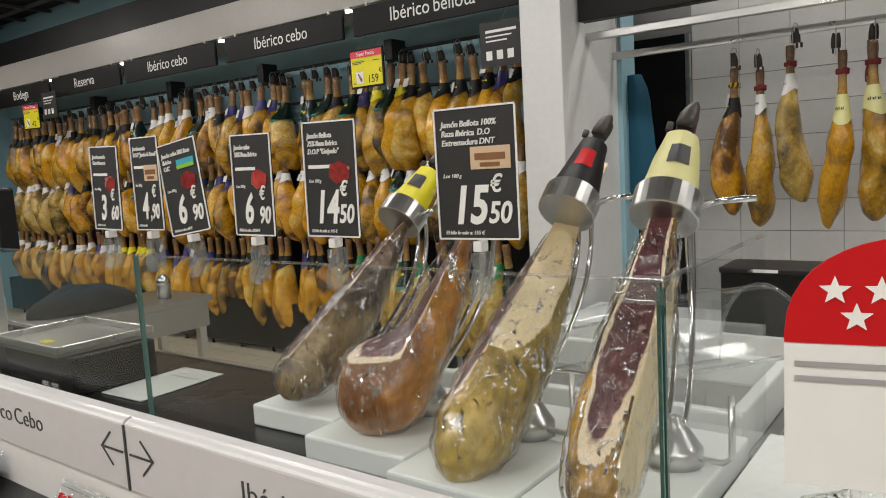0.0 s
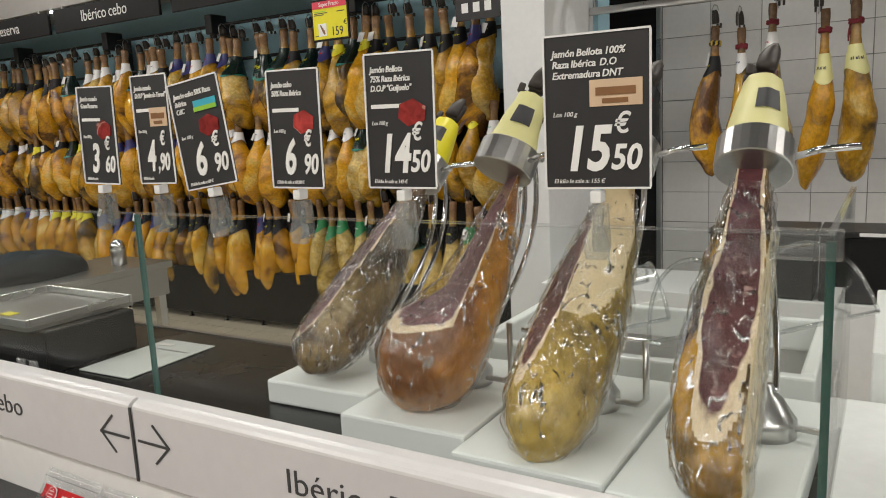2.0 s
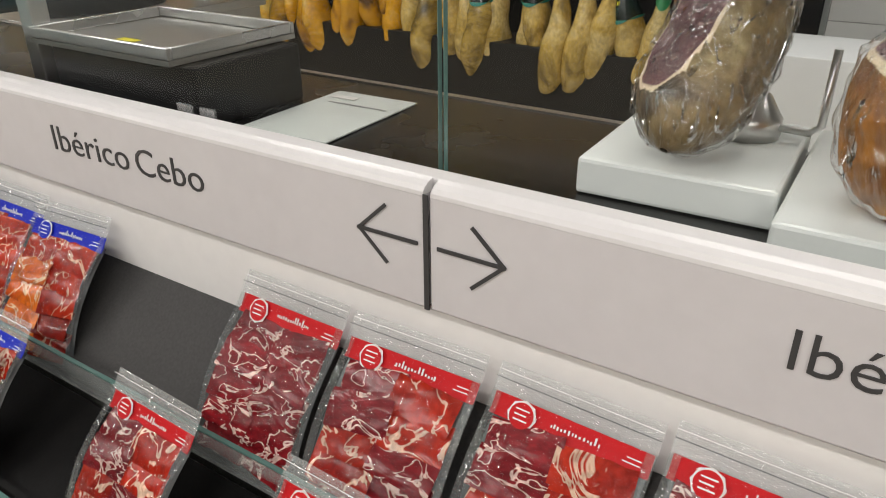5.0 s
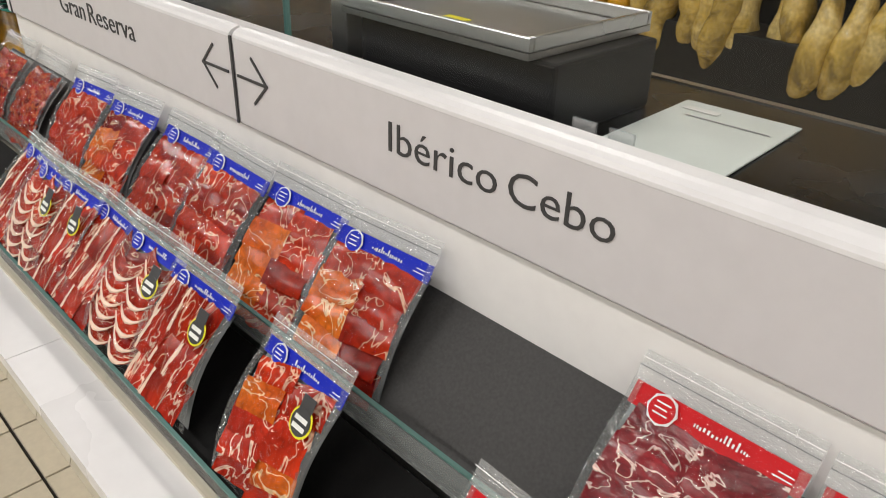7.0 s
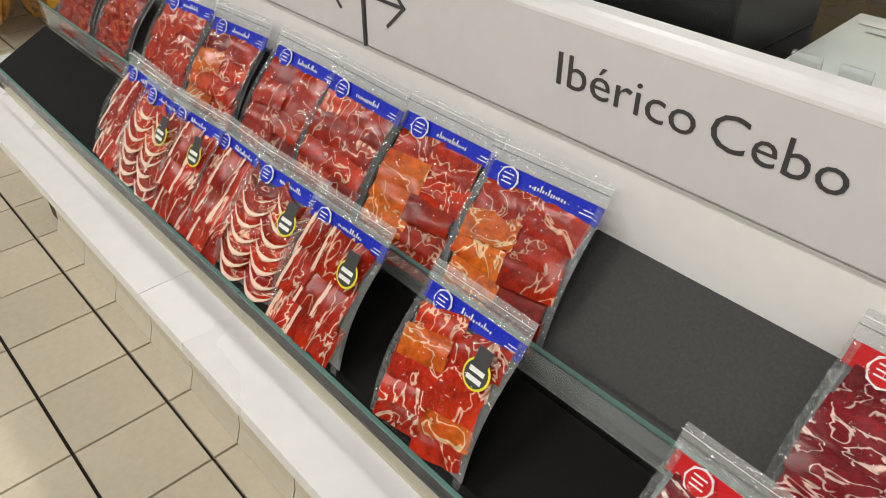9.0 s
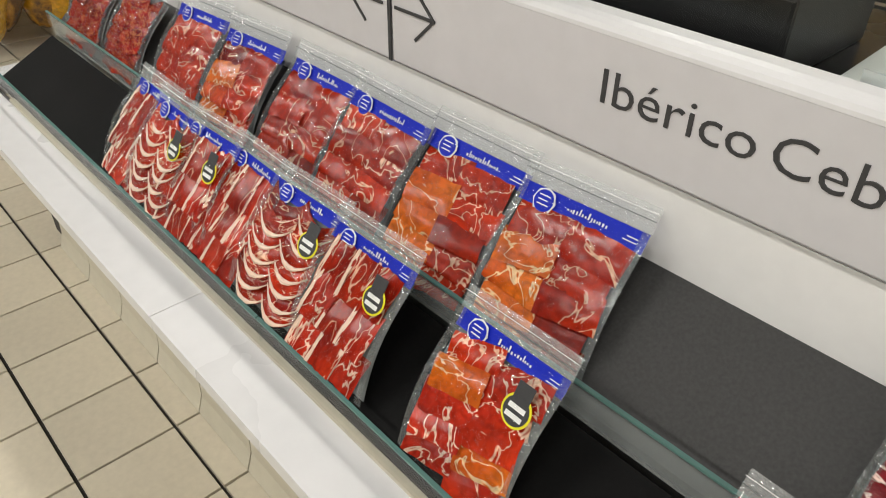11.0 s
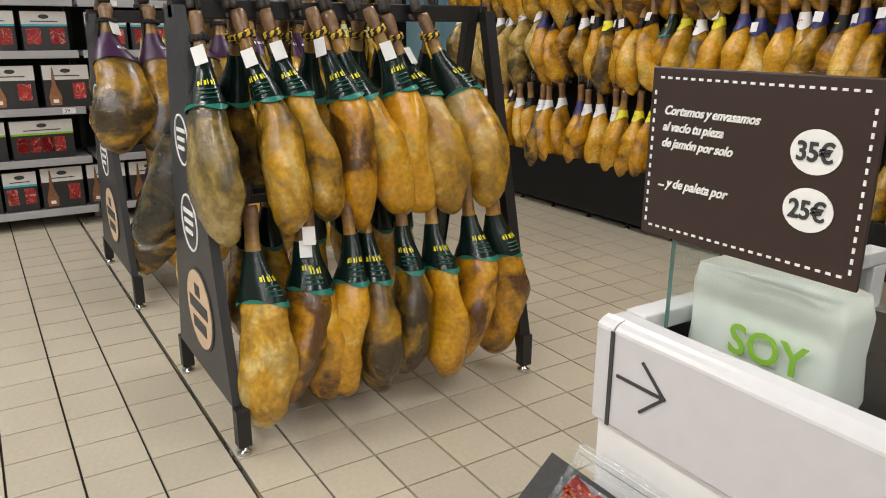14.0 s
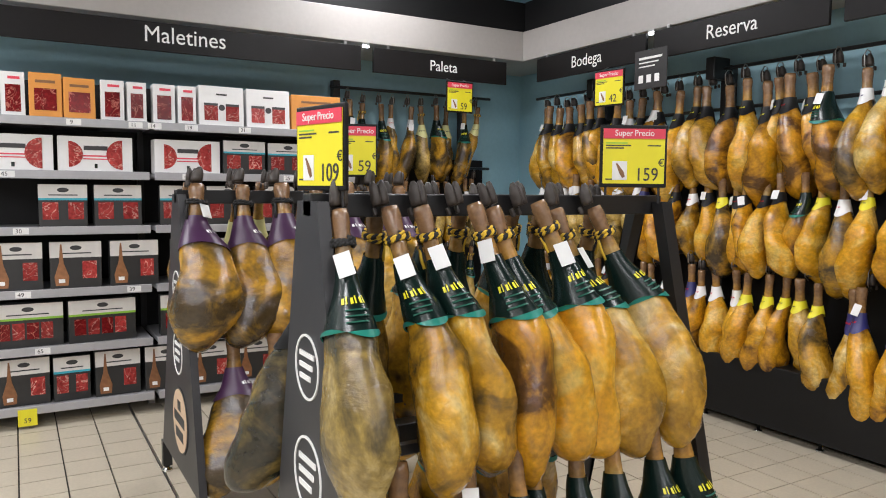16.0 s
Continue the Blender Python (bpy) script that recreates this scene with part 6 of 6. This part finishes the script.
def cut_ham(seed, top, low, base, skin, cuts, style, label, wide=1.0, deep=0.85, notch=False, sag=0.02):
    """A started ham held hoof up in a ring stand. cuts: a point's share of length and shift along the normal, the normal as
    right, front, up, and the material left bare; with notch only what lies beyond all planes is cut away."""
    top, low = Vector(top), Vector(low)
    d = low - top
    ax = d.normalized()
    rt = (RIGHT - ax * ax.dot(RIGHT)).normalized()
    fr = rt.cross(ax)
    if fr.dot(FRONT) < 0:
        fr = -fr
    root = thing("cut_ham", Matrix.Translation(top), label, "ham", "cut hams on stands")

    def middle(t):
        return d * t + Vector((0, 0, -1)) * sag * math.sin(math.pi * min(1.0, max(0.0, (t - 0.25) / 0.75)))

    planes = [(middle(t) + (rt * n[0] + fr * n[1] + Vector((0, 0, n[2]))).normalized() * shift, (rt * n[0] + fr * n[1] + Vector((0, 0, n[2]))).normalized(), mt) for t, shift, n, mt in cuts]
    sides, rows = 84, 120
    pts, film_rows = [], []
    for j in range(rows):
        t = 0.27 + 0.73 * (j / (rows - 1)) ** 0.92 if j else 0.0
        g = float(np.interp(t, GIRTH_AT, GIRTH)) * (wide if t > 0.3 else 1.0 + (wide - 1.0) * 0.3)
        row, film_row = [], []
        for k in range(sides):
            a = 2 * math.pi * k / sides
            lump = 1 + (0.10 * noise.noise((math.cos(a) * 1.3 + seed * 5, math.sin(a) * 1.3, t * 5)) + 0.05 * noise.noise((math.cos(a) * 4 + seed, math.sin(a) * 4, t * 17))) * min(1.0, max(0.0, t - 0.27) * 5)
            c, n = math.cos(a), math.sin(a)
            p0 = middle(t) + rt * g * c * lump + fr * g * deep * n * lump
            over = [(p0 - q).dot(nv) for q, nv, mt in planes]
            p, kind, depth = p0.copy(), skin, 0.0
            if notch:
                if min(over) > 0:
                    i = over.index(min(over))
                    p, kind, depth = p0 - planes[i][1] * over[i], planes[i][2], over[i]
            else:
                for q, nv, mt in planes:
                    o = (p - q).dot(nv)
                    if o > 0:
                        p, kind, depth = p - nv * o, mt, o
            row.append((p, kind, depth, t))
            f = p.lerp(p0, 0.3 if notch else 0.06) - middle(t)
            film_row.append(middle(t) + f * (1 + (0.006 + 0.009 * noise.noise((k * 0.55, t * 24, seed))) / max(0.02, f.length)))
        pts.append(row)
        if t > 0.33:
            film_rows.append(film_row)
    for kind in [skin] + sorted({mt for q, nv, mt in planes}):
        bm, made = bmesh.new(), {}
        uv = bm.loops.layers.uv.new("depth")
        for j in range(rows - 1):
            for k in range(sides):
                ring = [(j, k), (j + 1, k), (j + 1, (k + 1) % sides), (j, (k + 1) % sides)]
                kinds = [pts[a][b][1] for a, b in ring]
                own = skin if kinds.count(skin) > 2 else sorted((n for n in kinds if n != skin), key=kinds.count)[-1]
                if own != kind:
                    continue
                vs = []
                for a, b in ring:
                    if (a, b) not in made:
                        made[(a, b)] = bm.verts.new(pts[a][b][0])
                    vs.append(made[(a, b)])
                f = bm.faces.new(vs)
                for loop, (a, b) in zip(f.loops, ring):
                    loop[uv].uv = (pts[a][b][2], pts[a][b][3])
        if kind == skin:
            part("leg", bm, M[kind], root, smooth=True)
        else:
            part("trimmed_fat" if kind == "fat" else "cut_face", bm, M[kind], root, "pale trimmed fat" if kind == "fat" else "purple cut face with a fat rim", True)
    turn = Matrix((rt, -fr if rt.cross(-fr).dot(-ax) > 0 else fr, -ax)).transposed().to_4x4()
    hang("hoof", hoof_mesh(), root, turn, "dark dried hoof")
    sl, pr, lo, hi, words = STYLES[style]
    for name, lo, hi, grow, mt, lab in (("sleeve", 0.07, 0.25, 0.0, sl, words), ("print", 0.12, 0.18, 0.0015, pr, "")):
        bm = bmesh.new()
        arc = [2 * math.pi * k / 32 for k in range(32)] if name == "sleeve" else [1.0 + 0.9 * k / 12 for k in range(13)]
        loft(bm, [[d * (lo + (hi - lo) * q / 6) + (rt * math.cos(a) + fr * math.sin(a)) * (0.030 + 0.13 * (lo + (hi - lo) * q / 6 - 0.05) + grow + 0.004 * noise.noise((math.cos(a) * 2.2, math.sin(a) * 2.2, (lo + (hi - lo) * q / 6) * 16 + seed))) for a in arc] for q in range(7)], name == "sleeve")
        part(name, bm, M[mt], root, lab, True)
    b3 = bmesh.new()
    loft(b3, film_rows)
    f = part("cling_film", b3, M["film"], root, "wrinkled clear cling film", True)
    f.visible_shadow = False
    # stand
    st = thing("ham_stand", Matrix.Translation(base), "steel ham stand with domed base, curved rods and ring clamp", "ham stand", "ham stands")
    bm = bmesh.new()
    lathe(bm, ((0.052, 0), (0.052, 0.028), (0.047, 0.034), (0.03, 0.062), (0.016, 0.072), (0.014, 0.085)), 24)
    part("base", bm, M["steel"], st, "brushed steel domed base", True)
    b = Vector(base)
    ringc = top + d * 0.27
    rel = ringc - b
    side = d.cross(Vector((0, 0, 1))).normalized()
    back = Vector((-d.x, -d.y, 0)).normalized()
    for o in (-0.016, 0.016):
        bm = bmesh.new()
        p0, p3 = side * o + Vector((0, 0, 0.05)), rel + side * o + back * 0.07
        p1, p2 = p0 + back * 0.10 + Vector((0, 0, 0.12)), p3 - Vector((0, 0, 0.22)) + back * 0.03
        pts = [p0 * (1 - t) ** 3 + p1 * 3 * t * (1 - t) ** 2 + p2 * 3 * t * t * (1 - t) + p3 * t ** 3 for t in np.linspace(0, 1, 14)]
        tube(bm, pts, 0.006, 8)
        part("rod", bm, M["chrome"], st, "curved chrome rod", True)
    bm = bmesh.new()
    tube(bm, [rel + back * 0.075 - side * 0.035, rel + back * 0.075 + side * 0.035], 0.009, 8)
    part("clamp_bar", bm, M["steel"], st, smooth=True)
    bm = bmesh.new()
    lathe(bm, ((0.062, -0.028), (0.064, -0.026), (0.064, 0.026), (0.062, 0.028), (0.057, 0.026), (0.057, -0.026), (0.062, -0.028)), 28)
    ax = Vector((0, 0, 1)).rotation_difference(-d.normalized()).to_matrix().to_4x4()
    part("ring", bm, M["steel"], st, "wide steel ring clamp", False, m=Matrix.Translation(rel) @ ax)
    bm = bmesh.new()
    tube(bm, [rel + side * -0.06, rel + side * -0.10 + Vector((0, 0, 0.012)), rel + side * -0.16 + Vector((0, 0, 0.016))], 0.006, 8)
    part("screw_handle", bm, M["chrome"], st, smooth=True)
    bm = bmesh.new()
    tube(bm, [(0.03, -0.01, 0.02), (0.09, -0.01, 0.018), (0.105, -0.01, 0.03), (0.105, -0.01, 0.14)], 0.006, 8)
    part("handle", bm, M["steel"], st, "bent steel handle", True)
    return root


cut_ham(1, (-1.28, 1.72, 1.45), (-1.335, 1.13, 0.905), (-1.28, 1.36, 0.876), "skin_grey", [(0.5, 0.026, (-0.76, 0.60, 0.2), "cut")], "yellow", "started grey-brown ham in cling film on a stand", 0.98)
cut_ham(2, (-0.94, 1.50, 1.50), (-1.06, 1.09, 0.882), (-1.03, 1.29, 0.876), "skin_amber", [(0.70, 0.006, (-0.12, 0.16, 0.98), "cut_wide"), (0.5, -0.004, (-0.88, 0.42, 0.1), "cut_wide")], "pale", "half-cut amber ham in cling film held in a ring stand", 1.24, 0.92, True)
cut_ham(3, (-0.745, 1.66, 1.50), (-0.755, 1.0, 0.876), (-0.75, 1.27, 0.876), "skin_mould", [(0.55, 0.030, (0.10, 0.96, 0.42), "fat"), (0.40, 0.020, (-0.85, 0.50, 0.20), "cut")], "black_red", "started yellow ham with mould spots in cling film", 0.98)
cut_ham(4, (-0.49, 1.50, 1.50), (-0.475, 0.97, 0.874), (-0.45, 1.27, 0.876), "skin_brown", [(0.60, 0.040, (1.0, 0.35, 0.0), "fat"), (0.54, 0.037, (-0.28, 1.0, 0.12), "cut")], "pale", "narrow started ham with a long dark cut face", 0.84)

# ---- preparation room beyond the column ----
structure(slab("column", (-2.02, -1.78, 3.50, 4.40, 0, CEILING), M["column"], bevel=0.006), "white painted square column at the end of the ham racks")
structure(slab("wall_prep", (-2.6, 4.0, 5.02, 5.2, 0, 3.6), M["wall_grout"]), "white tiled wall of the preparation room")
prep = bpy.data.objects["wall_prep"]
structure(slab("wall_side", (-2.6, -2.4, 4.4, 5.02, 0, 3.6), M["far_wall"]), "side wall of the preparation room")
dr = thing("dark_door", pose(-1.92, 5.0, 0), "tall matt black door panel in the tiled wall", "door")
slab("leaf", (-0.29, 0.29, -0.03, 0.0, 0.0, 2.2), M["black"], dr, bevel=0.004)
slab("frame", (0.292, 0.32, -0.035, 0.0, 0.0, 2.2), M["steel"], dr)
structure(slab("header_prep", (-1.76, 4.0, 3.66, 3.74, 2.14, 2.75), M["sign"], bevel=0.004), "dark grey header board over the preparation room")
bm = bmesh.new()
fr = thing("steel_frame", pose(0, 3.82, 0), "stainless steel window frame round the preparation room", "frame")
slab("upright", (-1.90, -1.86, -0.02, 0.02, 0.9, 2.10), M["steel"], fr, bevel=0.003)
slab("upright", (-0.27, -0.22, -0.02, 0.02, 0.9, 2.10), M["steel"], fr, bevel=0.003)
slab("top_rail", (-1.90, 2.0, -0.022, 0.022, 2.06, 2.10), M["steel"], fr, bevel=0.003)
bar = thing("hanging_bar", pose(0, 4.15, 0), "stainless bar with ham hooks in the preparation room", "rail")
slab("bar", (-1.90, 1.2, -0.012, 0.012, 1.985, 2.025), M["steel"], bar, bevel=0.003)
for x in (-1.75, 0.6):
    bm = bmesh.new()
    tube(bm, [(x, 0, 2.0), (x, 0.0, CEILING)], 0.008, 6)
    part("hanger", bm, M["steel"], bar)
for i, (x, z, st, sk, rp, s) in enumerate(((-1.10, 1.90, "black", "skin_gold", "rope_yellow", 0.86), (-0.98, 1.88, "white", "skin_brown", "rope_red", 0.86), (-0.80, 1.98, "white_red", "skin_pale", "rope_red", 0.90), (-0.62, 1.93, "pale", "skin_gold", "rope_red", 0.90), (-0.46, 1.95, "pale", "skin_brown", "rope_red", 0.92))):
    ham(pose(x, 4.15, z, 0, rnd.uniform(-3, 3), -90 + rnd.uniform(-40, 40)) @ Matrix.Diagonal((s, s, s * 1.3, 1)), i, st, sk, rp, i == 0, True, "hams in the preparation room")
ap = thing("apron", pose(-1.72, 4.3, 1.15), "dark blue cloth apron hanging from a hook", "apron")
bm = bmesh.new()
rows = []
for j in range(10):
    t = j / 9
    w = 0.04 + 0.10 * min(1.0, (1 - t) * 2.2) + 0.02 * math.sin(t * 9)
    rows.append([(w * math.cos(a), (0.03 + 0.015 * math.sin(4 * a)) * math.sin(a), 0.75 * t) for a in [2 * math.pi * k / 24 for k in range(24)]])
vs = loft(bm, rows)
bm.faces.new(vs[-1])
bm.faces.new(vs[0][::-1])
part("cloth", bm, M["apron"], ap, smooth=True)
bk = thing("back_counter", pose(0, 3.55, 0), "low white back counter carrying black bins", "counter")
slab("body", (-1.75, 2.0, -0.25, 0.25, 0.0, 0.62), M["column"], bk, bevel=0.004)
for i, x in enumerate((-0.95, -0.52, -0.09, 0.34)):
    root = thing("black_bin", pose(x, 3.45, 0.621), "black plastic bin with a white label on the back counter", "bin", "black bins")
    slab("bin", (0, 0.41, -0.13, 0.14, 0, 0.27), M["black"], root, bevel=0.006)
    slab("lid", (-0.005, 0.415, -0.14, 0.145, 0.2705, 0.295), M["rack"], root, bevel=0.004)
    slab("label", (0.14, 0.24, -0.1425, -0.1405, 0.278, 0.292), M["carton"], root)

# white tub and covers beside the hams
tub = thing("plastic_tub", pose(-0.55, 1.50, 0.80), "white plastic tub behind the cutting boards", "tub")
for dims in ((-0.60, 0.16, 0.0, 0.03, 0.0, 0.10), (-0.60, 0.16, 0.51, 0.54, 0.0, 0.08), (-0.60, -0.57, 0.03, 0.51, 0.0, 0.09), (0.13, 0.16, 0.03, 0.51, 0.0, 0.10)):
    slab("side", dims, M["board"], tub, bevel=0.006)
slab("bottom", (-0.57, 0.13, 0.03, 0.51, -0.05, 0.0), M["dark_steel"], tub, "grey steel bottom")
slab("body", (-0.60, 0.16, 0.0, 0.54, -0.80, -0.051), M["white"], tub)
bm = bmesh.new()
tube(bm, [(-0.50, 0.10, 0.104), (-0.20, 0.10, 0.110), (-0.16, 0.10, 0.104)], 0.006, 8)
part("grip", bm, M["chrome"], tub, "chrome grip bar", True)
box2 = thing("plastic_crate", pose(-0.30, 1.52, 0.80), "white plastic crate with a slot beside the tub", "crate")
for dims in ((0.0, 0.10, 0.0, 0.55, 0.0, 0.16), (0.34, 0.44, 0.0, 0.55, 0.0, 0.16), (0.10, 0.34, 0.0, 0.04, 0.0, 0.12), (0.10, 0.34, 0.51, 0.55, 0.0, 0.16)):
    slab("side", dims, M["board"], box2, bevel=0.004)
slab("body", (0.0, 0.44, 0.0, 0.55, -0.80, -0.001), M["white"], box2)
def clear_cover(m, r, length, h, label):
    """A bent clear sheet with ends, its edges thick and bright."""
    cv = thing("clear_cover", m, label, "cover", "clear covers")
    arc = [(-r * math.cos(t), h * math.sin(t)) for t in np.linspace(0.0, math.pi * 0.92, 16)]
    bm = bmesh.new()
    loft(bm, [[(a, y, b) for a, b in arc] for y in np.linspace(-length / 2, length / 2, 3)], False)
    part("shell", bm, M["acrylic"], cv, smooth=True).visible_shadow = False
    for y in (-length / 2, length / 2):
        bm = bmesh.new()
        tube(bm, [(a, y, b) for a, b in arc], 0.005, 6)
        part("rim", bm, M["clip_plastic"], cv, "thick clear rim", True)
    for a, b in (arc[0], arc[-1]):
        bm = bmesh.new()
        tube(bm, [(a, -length / 2, b), (a, length / 2, b)], 0.005, 6)
        part("rim", bm, M["clip_plastic"], cv, smooth=True)


clear_cover(pose(-0.52, 1.72, 0.905, 0, -8, -35), 0.17, 0.34, 0.20, "clear curved plastic display cover lying on the tub")
clear_cover(pose(-0.86, 1.74, 0.93, 12, 18, -60), 0.11, 0.22, 0.10, "small clear plastic cover tilted on the tub")

# track spots under the ceiling
for x in (-7.6, -6.9, -6.2):
    root = thing("track_spot", pose(x, 3.2, CEILING - 0.24), "small black track spotlight under the dark ceiling", "spotlight", "track spots")
    bm = bmesh.new()
    lathe(bm, ((0.045, 0.0), (0.05, 0.03), (0.045, 0.12), (0.02, 0.13)), 14)
    part("head", bm, M["black"], root, smooth=True, m=pose(0, 0, 0, 35, 0, 0))
    slab("arm", (-0.01, 0.01, -0.08, -0.06, 0.09, 0.235), M["black"], root)

# card with a red top, on a rod that stands on the ledge
def star(bm, cx, cz, r, y0, y1):
    prism(bm, [(cx + (r if k % 2 == 0 else r * 0.42) * math.sin(math.pi * k / 5), cz + (r if k % 2 == 0 else r * 0.42) * math.cos(math.pi * k / 5)) for k in range(10)], y0, y1)


cd = thing("offer_card", pose(-0.028, 0.43, 1.252, 0, 0, 12), "white offer card with a rounded red top and white stars", "price card")
slab("card", (-0.06, 0.06, -0.001, 0.001, 0.0, 0.078), M["carton"], cd)
bm = bmesh.new()
prism(bm, [(-0.06, 0.0785)] + [(-0.06 * math.cos(t), 0.0785 + 0.056 * math.sin(t) ** 0.8) for t in np.linspace(0.05, math.pi - 0.05, 20)] + [(0.06, 0.0785)], -0.001, 0.001)
part("red_top", bm, M["red"], cd, "rounded red top")
for x, z in ((-0.036, 0.107), (-0.015, 0.107), (0.006, 0.107), (0.027, 0.107), (-0.026, 0.093), (-0.005, 0.093), (0.016, 0.093)):
    bm = bmesh.new()
    star(bm, x, z, 0.0078, -0.002, -0.0012)
    part("star", bm, M["letter"], cd, "white star")
for k, z in enumerate((0.066, 0.058)):
    slab("print", (-0.055, 0.045 - 0.03 * k, -0.002, -0.0012, z, z + 0.0028), M["shelf"], cd)
write("6", 0.032, cd, (-0.012, -0.002, 0.006), M["purple"])
bm = bmesh.new()
tube(bm, [(0, 0.004, 0.04), (0, 0.004, -0.851)], 0.0035, 8)
part("rod", bm, M["clip_plastic"], cd, "thin clear rod")
# clear bag on the white worktop
pb = thing("plastic_bag", pose(-0.06, 1.10, 0.874), "crumpled clear plastic bag of sliced meat on the worktop", "bag")
bm = bmesh.new()
rows = []
for j in range(8):
    t = j / 7
    r = math.cos(t * math.pi / 2) ** 0.6
    rows.append([((0.17 * r) * math.cos(a) + 0.03 * noise.noise((a * 2, t * 4, 1)), 0.13 * r * math.sin(a) + 0.03 * noise.noise((a * 2, t * 4, 8)), 0.10 * t + 0.03 * noise.noise((a * 2.5, t * 4, 5)) * t) for a in [2 * math.pi * k / 26 for k in range(26)]])
loft(bm, rows)
f = part("film", bm, M["film"], pb, smooth=True)
f.visible_shadow = False
slab("contents", (-0.10, 0.10, -0.07, 0.07, 0.001, 0.03), M["slice_dark"], pb, "dark sliced meat", 0.008)

# ---- floor tiles ----
random.seed(5)
GAP_X, GAP_Y = 0.0030, 0.0037
east = [-3.3 + 0.2 * k for k in range(37)]
west = [-3.3 - 0.206 * k for k in range(34)]
south_x = sorted(set(west + east))
south_y = [0.414 + 0.203 * k for k in range(-32, 1)] + [0.638]
north_x = [-5.0 + 0.2065 * k for k in range(-24, 46)]
north_y = [0.646] + [1.655 + 0.2065 * k for k in range(-4, 17)]
tile_mesh = {}
verts, faces = [], []
count = 0
for xs, ys in ((south_x, south_y), (north_x, north_y)):
    for x, x1 in zip(xs, xs[1:]):
        for y, y1 in zip(ys, ys[1:]):
            if y > 5.0 or x1 > 4:
                continue
            w, d = round(x1 - x, 4), round(y1 - y, 4)
            if -6.5 <= x < -2.9 and -0.2 <= y < 2.3 and count < 300 and not (x > -3.75 and y >= 0.6):
                if (w, d) not in tile_mesh:
                    bm = bmesh.new()
                    box(bm, GAP_X, w - GAP_X, min(GAP_Y, d * 0.1), d - min(GAP_Y, d * 0.1), -0.0115, 0.0, 0.0012)
                    tile_mesh[(w, d)] = mesh_of("tile", bm, M["tile"])
                hang("tile", tile_mesh[(w, d)], floor, Matrix.Translation((x, y, 0)))
                count += 1
            else:
                k = len(verts)
                gy = min(GAP_Y, d * 0.1)
                verts += [(x + p, y + q, z) for z in (-0.0115, 0.0) for p, q in ((GAP_X, gy), (w - GAP_X, gy), (w - GAP_X, d - gy), (GAP_X, d - gy))]
                faces += [tuple(k + n for n in f) for f in ((4, 5, 6, 7), (0, 1, 5, 4), (1, 2, 6, 5), (2, 3, 7, 6), (3, 0, 4, 7))]
me = bpy.data.meshes.new("tiles")
me.from_pydata(verts, [], faces)
me.materials.append(M["tile"])
tagged(hang("tiles", me, floor), "further floor tiles", kind="stuff")
slab("floor_joint", (-9.4, -4.1, 0.639, 0.645, -0.011, 0.0012), M["steel"], floor, "thin metal floor joint")
# wall tiles of the preparation room
bm = bmesh.new()
box(bm, 0.002, 0.298, -0.006, 0.0, 0.002, 0.198, 0.0012)
wt = mesh_of("tile", bm, M["wall_tile"])
for i in range(12):
    for j in range(13):
        hang("tile", wt, prep, Matrix.Translation((-1.6 + 0.3 * i, 5.019, 0.1 + 0.2 * j)))
